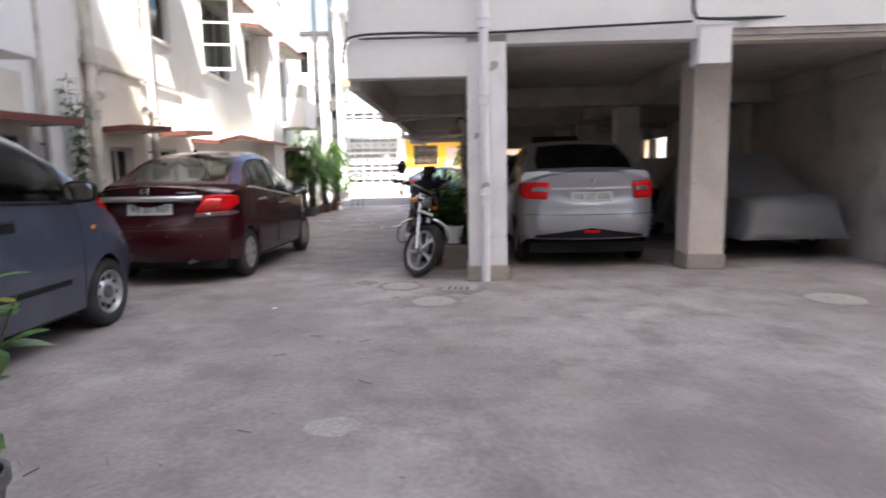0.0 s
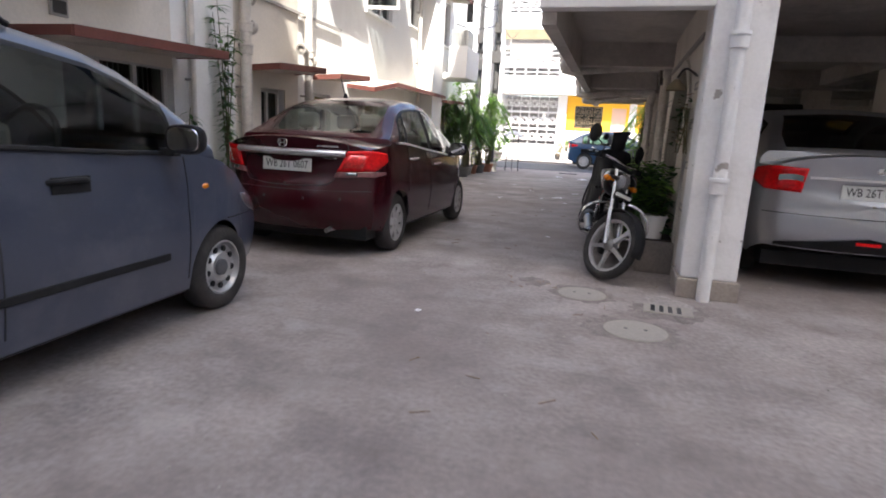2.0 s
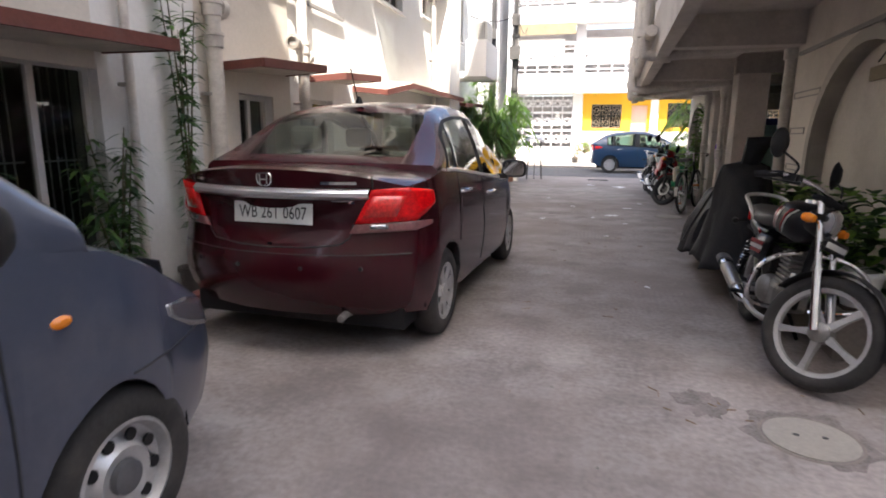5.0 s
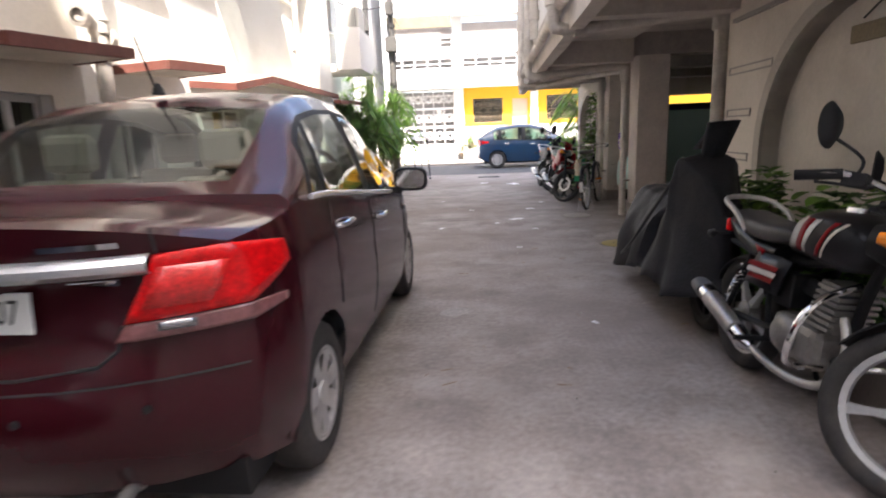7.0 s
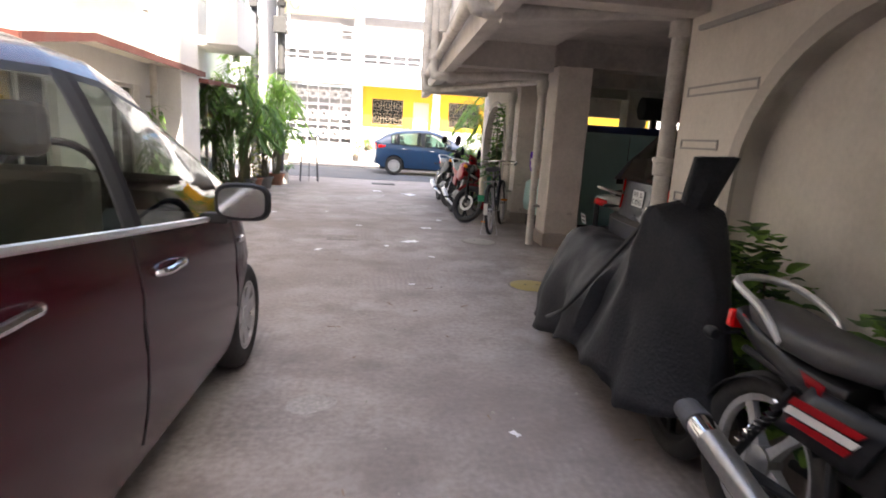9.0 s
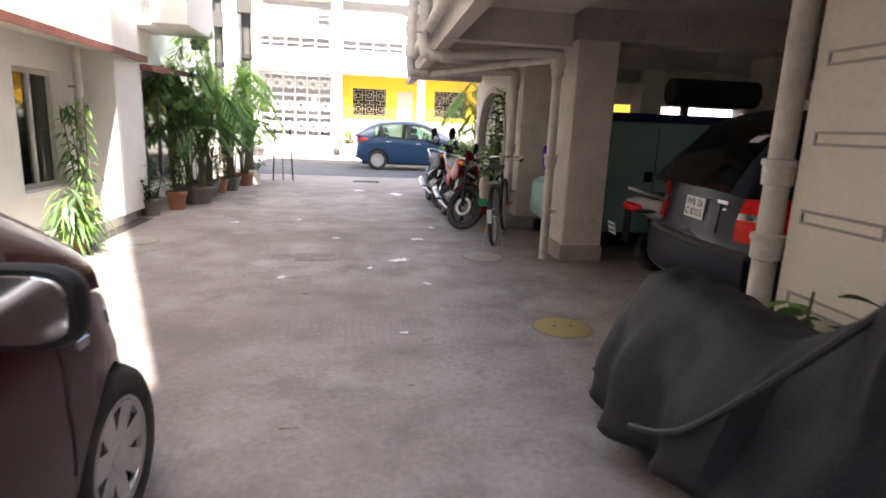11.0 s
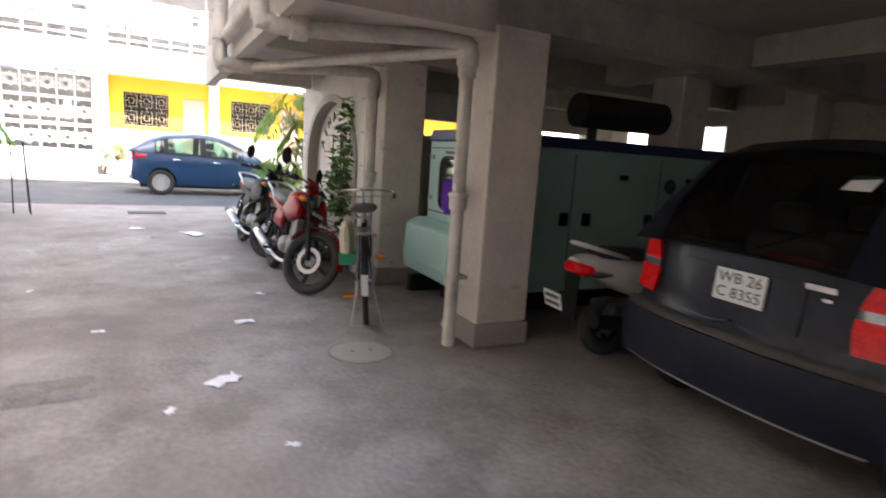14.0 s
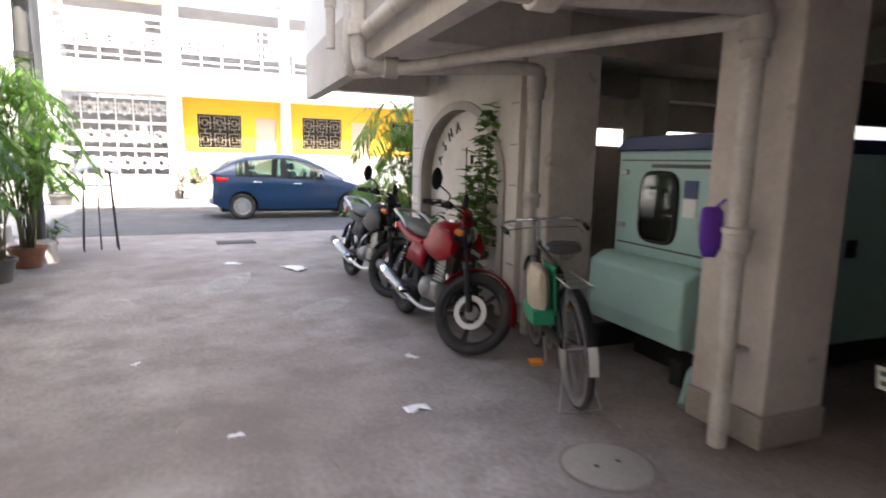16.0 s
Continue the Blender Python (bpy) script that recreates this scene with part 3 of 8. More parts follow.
def window(n, y0, y1, z0, z1, leaves, bars=True):
    """A framed window in the west wall: casements, panes and inner bars."""
    t = thing("window_%d" % n, "painted steel casement window with bars behind", "window", kind="structure")
    x = WX - 0.08
    fr = Mesh().box(x - 0.05, x, y0, y1, z0, z0 + 0.05).box(x - 0.05, x, y0, y1, z1 - 0.05, z1)
    wide = (y1 - y0) / leaves
    for k in range(leaves + 1):
        c = min(max(y0 + wide * k, y0 + 0.025), y1 - 0.025)
        fr.box(x - 0.05, x, c - 0.025, c + 0.025, z0 + 0.05, z1 - 0.05)
    part("frame", fr, "frame_paint", t, bevel=0.004)
    gl, br = Mesh(), Mesh()
    for k in range(leaves):
        a, b = y0 + wide * k + 0.025, y0 + wide * (k + 1) - 0.025
        gl.box(x - 0.032, x - 0.028, a, b, z0 + 0.05, z1 - 0.05)
        br.box(x - 0.11, x - 0.1, a, b, (z0 + z1) / 2 - 0.006, (z0 + z1) / 2 + 0.006)
        for j in range(1, 6):
            c = a + (b - a) * j / 6
            br.tube([(x - 0.105, c, z0), (x - 0.105, c, z1)], 0.006, 5)
    part("pane", gl, "pane", t)
    if bars:
        part("bars", br, "grille_white", t)
    part("sill", Mesh().box(WX - 0.1, WX + 0.05, y0 - 0.04, y1 + 0.04, z0 - 0.05, z0 - 0.003), "white_wall", t, bevel=0.006)
    return t


for n, (a, b, c, d) in enumerate(WINDOWS):
    window(n + 1, a, b, c, d, 3 if b - a > 1.2 else 2)
# an open shutter on the first floor
t = thing("window_shutter", "pale open shutter with obscured panes on the first floor", "shutter")
sm = pose(WX, 11.58, 3.3, 0, 0, 12)
part("frame", Mesh().box(0, 0.62, -0.03, 0, 0, 0.06).box(0, 0.62, -0.03, 0, 1.34, 1.4).box(0, 0.05, -0.03, 0, 0.06, 1.34).box(0.57, 0.62, -0.03, 0, 0.06, 1.34)
     .box(0.05, 0.57, -0.03, 0, 0.48, 0.52).box(0.05, 0.57, -0.03, 0, 0.9, 0.94), "white_paint", t, sm, bevel=0.004)
part("pane", Mesh().box(0.05, 0.57, -0.018, -0.012, 0.06, 1.34), "pane", t, sm)
# vent hole with a dark grate
t = thing("wall_vent", "small square dark vent in the plaster wall", "vent")
part("frame", Mesh().box(WX + 0.02, WX + 0.045, 5.2, 5.36, 1.96, 2.1), "band", t, bevel=0.004)
part("grate", Mesh().box(WX + 0.045, WX + 0.05, 5.22, 5.34, 1.98, 2.08), "iron", t)


def drain_pipe(x, y, top, mat="pipe", r=0.052, collars=(), branch=(), base=0.0, wall=-1, m=None):
    """A standing soil pipe with socket collars, clips and side branches."""
    t = thing("drain_pipe", "painted cast drain pipe fixed upright to the wall", "pipe", m=m, group="drain pipes")
    part("shaft", Mesh().tube([(x, y, base), (x, y, top)], r, 14), mat, t, smooth=True)
    c = Mesh()
    for z in collars:
        c.revolve([(r, -0.06), (r + 0.014, -0.055), (r + 0.016, 0.03), (r + 0.024, 0.035), (r + 0.024, 0.06), (r, 0.065)], 14, pose(x, y, z))
    if c.v:
        part("collar", c, mat, t, smooth=True)
    cl = Mesh()
    for z in [base + 0.5 + 1.1 * k for k in range(int((top - base) / 1.1))]:
        cl.box(min(x, x + wall * (r + 0.04)), max(x, x + wall * (r + 0.04)), y - r - 0.012, y + r + 0.012, z, z + 0.025)
    if cl.v:
        part("clip", cl, "band", t)
    for z, dy in branch:
        part("branch", Mesh().tube(curve([(x, y, z - 0.14), (x, y + dy * 0.35, z), (x, y + dy, z + 0.03)], 4), r * 0.85, 10)
             .revolve([(r * 0.85, 0), (r + 0.02, 0.0), (r + 0.02, 0.07), (r * 0.85, 0.07)], 12, pose(x, y + dy * 0.8, z + 0.02, 90, 0, 0)), mat, t, smooth=True)
    return t


drain_pipe(WX + 0.14, 7.66, 8.0, r=0.066, collars=(2.05, 2.3, 2.75, 4.6), branch=((2.3, 0.17), (2.62, 0.14)))
drain_pipe(WX + 0.14, 9.2, 8.0, r=0.06, collars=(1.98, 2.2, 4.4), branch=((2.22, -0.2), (2.1, 0.15)))
drain_pipe(WX + 0.13, 6.72, 8.0, r=0.03)
drain_pipe(WX + 0.13, 14.5, 4.6, r=0.045, collars=(1.3,))

# air conditioner ledge box with its unit
t = thing("ledge_box", "white concrete box ledge jutting from the wall", "ledge")
part("box", Mesh().box(WX + 0.38, WX + 0.86, 16.2, 17.7, 2.58, 3.36), "house_white", t, bevel=0.012)
part("bracket", Mesh().box(WX, WX + 0.38, 16.4, 17.5, 2.58, 2.72), "house_white", t)
t = thing("air_conditioner", "boxy white window air conditioner on a ledge", "air conditioner")
part("casing", Mesh().box(WX + 0.4, WX + 0.83, 16.35, 17.0, 3.36, 3.78), "ac", t, bevel=0.015)
gr = Mesh()
for k in range(9):
    gr.box(WX + 0.44 + k * 0.04, WX + 0.455 + k * 0.04, 16.335, 16.35, 3.4, 3.74)
part("louvre", gr, "grey_plastic", t)

# ---- pillared east building: its own frame lies along the lane, turned a little ----
E = pose(2.13, 6.2, 0, 0, 0, -1.7)
# TOP is an unseen height set to shade the lane; LOWTOP leaves a sun gap.
DEEP, LONG, TOP = 5.1, 12.15, 16.5
LOWTOP = 9.5
REAR_SHADE_Y = 6.7   # the unseen tall rear part, added for its shade, begins here
structure("corner_pillar", Mesh().box(-0.02, 0.40, 0, 0.42, 0.16, 2.55), "pillar_paint", E, "white painted corner pillar, chipped near the foot", 0.012, "pillar")
structure("pillar_foot", Mesh().box(-0.04, 0.42, -0.03, 0.44, 0, 0.16), "column_foot", E, "bare cement foot of the corner pillar", 0.01, "pillar")


def column(x, y, wx, wy, top, mat="column"):
    structure("column", Mesh().box(x, x + wx, y, y + wy, 0.17, top), mat, E, "grey plastered square column, scuffed and stained", 0.015, "column")
    structure("column_foot", Mesh().box(x - 0.012, x + wx + 0.012, y - 0.012, y + wy + 0.012, 0, 0.17), "column_foot", E, "bare cement foot of a column", 0.008, "column")


column(2.58, 0.55, 0.42, 0.42, 2.45)
column(0.10, 6.91, 0.44, 0.46, 2.45)
column(0.10, 8.95, 0.45, 0.4, 2.45)
for cx in (2.7, 4.9):
    for cy in (4.2, 7.6, 10.9):
        column(cx, cy, 0.4, 0.4, 2.5)
column(5.0, 0.4, 0.3, 0.3, 2.45)
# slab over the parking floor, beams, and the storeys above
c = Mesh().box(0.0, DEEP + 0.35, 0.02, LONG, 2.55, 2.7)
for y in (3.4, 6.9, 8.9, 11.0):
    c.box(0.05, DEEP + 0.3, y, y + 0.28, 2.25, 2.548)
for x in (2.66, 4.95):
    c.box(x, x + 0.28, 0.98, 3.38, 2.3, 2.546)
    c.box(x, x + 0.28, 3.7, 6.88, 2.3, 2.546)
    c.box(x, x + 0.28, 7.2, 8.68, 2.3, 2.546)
ob = structure("ceiling", c, "parking_ceiling", E, "stained plaster parking ceiling with concrete beams, darkened for shade", category="ceiling")
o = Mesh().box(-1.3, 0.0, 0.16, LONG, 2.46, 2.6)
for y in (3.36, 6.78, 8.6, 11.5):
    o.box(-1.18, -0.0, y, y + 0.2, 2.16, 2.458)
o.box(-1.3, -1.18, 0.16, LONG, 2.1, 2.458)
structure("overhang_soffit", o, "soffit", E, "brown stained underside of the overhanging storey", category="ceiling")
f = Mesh()
prof = [(-1.3, 2.2), (-0.02, 2.2), (-0.02, 2.6), (-1.16, 2.6), (-1.22, 2.585), (-1.27, 2.55), (-1.3, 2.48)]
f.prism(prof, 0.0, 0.16, "y")
structure("front_beam", f, "white_wall", E, "white front beam of the overhang with rounded end", 0.008, "beam")
structure("front_beam", Mesh().box(0.40, 2.66, 0.0, 0.16, 2.52, 2.62).box(2.38, 2.72, -0.04, 0.2, 2.26, 2.66), "white_wall", E, "white front beam and bracket over the parking bay", 0.008, "beam")
structure("front_beam", Mesh().box(2.72, DEEP + 3.4, 0.05, 0.25, 2.5, 2.62), "cream_wall", E, "cream front beam over the second bay", 0.008, "beam")
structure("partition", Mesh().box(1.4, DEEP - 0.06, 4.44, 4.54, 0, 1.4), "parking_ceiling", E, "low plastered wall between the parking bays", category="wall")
UP = [(k * 3.4 + 1.0, k * 3.4 + 2.4, 3.6 + 3 * s, 4.9 + 3 * s) for k in range(3) for s in range(3)]
u = Mesh()
wall_with_openings(u, "x", -1.3, 0.2, 0.16, 3.9, 2.6, TOP, [h for h in UP if h[1] < 3.9])
wall_with_openings(u, "x", -1.3, 0.2, 3.9, REAR_SHADE_Y, 2.6, LOWTOP, [h for h in UP if h[0] > 3.9 and h[1] < REAR_SHADE_Y and h[3] < LOWTOP])
wall_with_openings(u, "x", -1.3, 0.2, REAR_SHADE_Y, LONG, 2.6, TOP, [h for h in UP if h[0] > REAR_SHADE_Y])
u.box(-1.1, DEEP + 3.4, REAR_SHADE_Y, REAR_SHADE_Y + 0.2, LOWTOP + 0.2, TOP)
u.box(-1.1, DEEP + 3.4, 3.7, 3.9, LOWTOP + 0.2, TOP)
wall_with_openings(u, "y", 0.0, 0.16, -1.16, DEEP + 3.4, 2.62, TOP, [(0.6, 1.9, 3.7, 4.9), (3.4, 4.7, 3.7, 4.9), (0.6, 1.9, 6.7, 7.9), (3.4, 4.7, 6.7, 7.9)])
u.box(-1.1, DEEP + 3.4, LONG - 0.2, LONG, 2.7, TOP)
u.box(DEEP + 3.2, DEEP + 3.4, 0.16, LONG - 0.2, 2.7, LOWTOP)
structure("wall_east", u, "white_wall", E, "white upper storeys over the parking floor, unseen heights set for shade", category="wall")
structure("roof_east", Mesh().box(-1.1, DEEP + 3.5, 3.92, REAR_SHADE_Y - 0.01, LOWTOP, LOWTOP + 0.2).box(-1.4, DEEP + 3.5, REAR_SHADE_Y - 0.1, LONG + 0.1, TOP, TOP + 0.2).box(DEEP + 3.2, DEEP + 3.4, REAR_SHADE_Y + 0.2, LONG - 0.2, LOWTOP, TOP).box(-1.4, DEEP + 3.5, -0.1, 4.0, TOP, TOP + 0.2).box(DEEP + 3.2, DEEP + 3.4, 0.16, 3.7, LOWTOP, TOP), "white_wall", E, "flat concrete roof over the east building", category="roof")
pn = Mesh()
for a, b, c0, d in UP:
    pn.box(-1.2, -1.19, a, b, c0, d)
structure("upper_panes", pn, "darkpane", E, "dark window panes of the upper storeys", category="window")
structure("inner_core", Mesh().box(0.4, 0.6, 0.3, LONG - 0.3, 2.72, LOWTOP - 0.1), "room_shade_tone", E, "inner wall of the upper storeys, coloured near-black for room shade", category="wall")
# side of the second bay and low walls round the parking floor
structure("bay_wall", Mesh().box(DEEP - 0.05, DEEP + 0.15, 0.1, 4.6, 0, 2.55), "parking_ceiling", E, "stained plaster wall closing the second bay, darkened for shade", category="wall")
structure("low_wall", wall_with_openings(Mesh(), "x", DEEP + 0.15, 0.15, 4.6, LONG, 0, 2.549, [(9.0, 10.2, 1.5, 2.05), (10.4, 11.3, 1.5, 2.05)]), "column", E, "low plastered wall at the back of the parking floor", category="wall")
structure("low_wall", Mesh().box(0.3, DEEP + 0.15, LONG - 0.2, LONG - 0.03, 0, 1.68).box(0.3, DEEP + 0.15, LONG - 0.2, LONG - 0.03, 1.93, 2.546), "column", E, "low plastered wall at the far end of the parking floor", category="wall")
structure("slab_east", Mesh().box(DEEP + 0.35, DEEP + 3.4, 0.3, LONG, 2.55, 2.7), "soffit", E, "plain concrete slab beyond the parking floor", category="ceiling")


def arch_wall(y0, y1, top, cy, half, spring, rise, x0=0.0, niche=0.12, band=0.09, pointed=False):
    """A screen wall with an arched niche framed by a raised plaster band."""
    n = 20
    arc = []
    for k in range(n + 1):
        a = math.pi * k / n
        dy, dz = -half * math.cos(a), rise * math.sin(a)
        arc.append((cy + dy, spring + dz))
    front, back = Mesh(), Mesh()
    out = [(y0, 0), (cy - half, 0)] + arc + [(cy + half, 0), (y1, 0), (y1, top), (y0, top)]
    cols = [(cy - half, 0)] + arc + [(cy + half, 0)]
    v = [(x0, y, z) for y, z in cols] + [(x0, y, top) for y, z in cols]
    k = len(cols)
    front.add(v, [(i, i + 1, k + i + 1, k + i) for i in range(k - 1)])
    for a, b in ((y0, cy - half), (cy + half, y1)):
        front.add([(x0, a, 0), (x0, b, 0), (x0, b, top), (x0, a, top)], [(0, 1, 2, 3)])
    front.grid([[(x0, y, z), (x0 + niche, y, z)] for y, z in cols])
    front.box(x0 + niche, x0 + niche + 0.12, y0, y1, 0, top)
    front.add([(x0, y0, 0), (x0 + niche, y0, 0), (x0 + niche, y0, top), (x0, y0, top), (x0, y1, 0), (x0 + niche, y1, 0), (x0 + niche, y1, top), (x0, y1, top)],
              [(0, 1, 2, 3), (4, 5, 6, 7), (3, 2, 6, 7)])
    w_ = structure("arch_wall", front, "cream_wall", E, "cream plastered screen wall with an arched niche", category="wall")
    rim = Mesh()
    inner = [(cy - half, 0.0)] + arc + [(cy + half, 0.0)]
    outer = [(cy - half - band, 0.0)] + [(cy + (y - cy) * (half + band) / half, spring + (z - spring) * (rise + band) / rise) for y, z in arc] + [(cy + half + band, 0.0)]
    rim.grid([[(x0 - 0.025, y, z) for y, z in inner], [(x0 - 0.025, y, z) for y, z in outer], [(x0 - 0.002, y, z) for y, z in outer]])
    rim.grid([[(x0 - 0.025, y, z) for y, z in inner], [(x0 + niche - 0.004, y, z) for y, z in inner]])
    structure("arch_band", rim, "arch_band", E, "raised grey plaster band round the arch", category="trim")
    return w_


arch_wall(0.43, 3.56, 2.46, 1.86, 0.98, 1.10, 0.86)
arch_wall(9.36, LONG - 0.02, 2.46, 10.7, 1.04, 1.2, 0.74, x0=0.05)
gv = Mesh()
for z in (0.62, 0.99, 1.33, 1.66):
    for y0, y1 in ((3.06 if z < 1.4 else 2.76, 3.49), (0.5, 0.76)):
        gv.box(-0.008, -0.002, y0, y1, z, z + 0.012).box(-0.008, -0.002, y0, y1, z + 0.05, z + 0.062).box(-0.008, -0.002, y0, y0 + 0.012, z + 0.012, z + 0.05).box(-0.008, -0.002, y1 - 0.012, y1, z + 0.012, z + 0.05)
for z in (0.5, 0.85, 1.2, 1.55, 1.9):
    gv.box(0.044, 0.05, 9.38, 9.5, z, z + 0.012).box(0.044, 0.05, 11.86, 12.1, z, z + 0.012)
structure("wall_moulding", gv, "band", E, "thin rectangular plaster mouldings beside the arch", category="trim")
structure("coping", Mesh().box(-0.03, 0.05, 0.43, 3.42, 2.06, 2.09), "band", E, "thin coping line along the screen wall", category="trim")
# planter bed along the first screen wall
structure("planter_bed", Mesh().box(-0.34, -0.005, 0.75, 3.3, 0, 0.3), "plinth", E, "low cement planter bed along the screen wall", 0.015, "planter")
structure("planter_soil", Mesh().box(-0.3, -0.02, 0.8, 3.25, 0.3, 0.315), "soil", E, "dark soil in the planter bed", category="soil")

# pipes of the east building
drain_pipe(0.16, -0.07, 11.5, "pillar_paint", 0.05, collars=(0.9, 1.95, 2.72), m=E, wall=0)
drain_pipe(-0.03, 3.64, 2.16, "pipe", 0.055, collars=(0.85, 1.2), m=E, wall=1)
drain_pipe(-0.05, 7.03, 2.08, "pipe", 0.047, collars=(1.05, 1.95), m=E, wall=1)
drain_pipe(0.0, 9.03, 2.08, "pipe", 0.05, collars=(1.1, 1.95), m=E, wall=1)
for y, xe, z in ((3.64, -0.03, 2.16), (7.03, -0.05, 2.08), (9.03, 0.0, 2.08)):
    t = thing("cross_pipe", "grimy drain pipe slung under the overhang", "pipe", m=E, group="cross pipes")
    part("run", Mesh().tube(curve([(-1.42, y - 0.02, z + 0.9), (-1.42, y - 0.02, z + 0.05), (-1.36, y - 0.02, z - 0.03), (-1.2, y - 0.02, z - 0.04), (xe - 0.1, y - 0.01, z + 0.04), (xe, y, z - 0.02)], 5), 0.052, 12), "pipe", t, smooth=True)
    part("collar", Mesh().revolve([(0.05, -0.05), (0.075, -0.05), (0.075, 0.05), (0.05, 0.05)], 14, pose(xe, y, z - 0.06))
         .revolve([(0.05, -0.05), (0.075, -0.05), (0.075, 0.05), (0.05, 0.05)], 14, pose(-1.2, y - 0.02, z - 0.04, 0, 90, 0))
         .revolve([(0.05, -0.05), (0.075, -0.05), (0.075, 0.05), (0.05, 0.05)], 14, pose(-1.42, y - 0.02, z + 0.2)), "pipe", t, smooth=True)
for k, (y, r) in enumerate(((3.8, 0.05), (4.25, 0.04), (6.4, 0.055), (7.2, 0.05), (7.6, 0.04), (9.3, 0.05), (10.2, 0.04))):
    drain_pipe(-1.38, y, 9.2, "pipe", r, collars=(2.75, 4.4, 5.9), base=2.35 + 0.05 * (k % 3), m=E, wall=1)
t = thing("cross_pipe", "long thin drain pipe sloping under the overhang", "pipe", m=E, group="cross pipes")
part("run", Mesh().tube(curve([(-1.42, 9.3, 2.5), (-1.42, 9.3, 2.1), (-1.3, 9.25, 2.03), (-0.7, 8.15, 2.05), (-0.08, 7.09, 2.07)], 6), 0.04, 12), "pipe", t, smooth=True)
t = thing("edge_pipe", "thick horizontal drain pipe along the overhang edge", "pipe", m=E)
part("run", Mesh().tube([(-1.37, 3.3, 2.32), (-1.37, 9.3, 2.26)], 0.055, 12), "pipe", t, smooth=True)
cb = Mesh()
cb.tube(curve([(-1.33, -0.02, 2.3), (-1.31, -0.03, 2.5), (-1.2, -0.03, 2.63), (-0.6, -0.03, 2.65), (0.1, -0.03, 2.63), (1.2, -0.03, 2.66), (2.3, -0.06, 2.68)], 6), 0.014, 6)
cb.tube(curve([(2.3, -0.06, 2.95), (2.32, -0.06, 2.75), (2.5, -0.06, 2.7), (3.6, 0.03, 2.72), (6.0, 0.03, 2.68)], 6), 0.016, 6)
cb.tube(curve([(2.5, 0.03, 2.92), (3.9, 0.03, 2.88), (6.5, 0.03, 2.9)], 6), 0.012, 6)
part("cables", cb, "cable", thing("wall_cables", "black cables strung along the white front beam", "cable", m=E))

# plaques and a lamp on the first screen wall
t = thing("name_board", "small faded ochre name board on the screen wall", "sign", m=E)
part("board", Mesh().box(-0.03, -0.004, 1.72, 2.06, 1.7, 1.8), "ochre_sign", t, m=pose(0.12, 0, 0), bevel=0.008)
t = thing("name_board", "round faded ochre plaque on the screen wall", "sign", m=E)
part("board", Mesh().revolve([(0.0, 0.0), (0.13, 0.0), (0.14, 0.012), (0.12, 0.025), (0, 0.025)], 24, pose(0.118, 1.35, 1.62, 0, -90, 0)), "ochre_sign", t, smooth=True)
t = thing("wall_lamp", "small brass wall lamp with dry creeper hanging from it", "lamp", m=E)
part("bracket", Mesh().tube(curve([(0.0, 0.72, 1.78), (-0.1, 0.72, 1.84), (-0.16, 0.72, 1.76)], 5), 0.01, 6), "iron", t)
part("shade", Mesh().revolve([(0.02, 0.05), (0.07, 0.0), (0.085, -0.04), (0.075, -0.045), (0.015, 0.04)], 16, pose(-0.16, 0.72, 1.7)), "ochre_sign", t, smooth=True)


t = thing("wall_wire", "loose black wire hanging on the screen wall", "cable", m=E)
part("wire", Mesh().tube(curve([(0.11, 1.98, 1.83), (0.1, 1.8, 1.9), (0.1, 1.6, 1.93), (0.1, 1.5, 1.86), (0.105, 1.56, 1.76)], 6), 0.006, 6), "cable", t, smooth=True)
t = thing("plant_pot", "dusty white plastic plant pot on the planter bed", "plant pot", m=E)
part("pot", Mesh().revolve([(0, 0), (0.085, 0), (0.115, 0.19), (0.125, 0.19), (0.125, 0.215), (0.105, 0.215), (0.1, 0.17), (0, 0.17)], 22, pose(-0.2, 0.62, 0.0)), "house_white", t, smooth=True, m=pose(0, 0.28, 0.315))


# ---- vehicles ----
def loft(sections, n=16):
    """A closed rounded body from sections of (y, z centre, half width, half height, squareness)."""
    rows = []
    for y, z, w_, h, e in sections:
        row = []
        for k in range(n):
            a = 2 * math.pi * k / n
            ca, sa = math.cos(a), math.sin(a)
            row.append((w_ * math.copysign(abs(ca) ** e, ca), y, z + h * math.copysign(abs(sa) ** e, sa)))
        rows.append(row)
    mesh = Mesh().grid(rows, closed=True)
    k = len(mesh.v)
    mesh.f += [tuple(range(n)), tuple(range(k - n, k))]
    return mesh


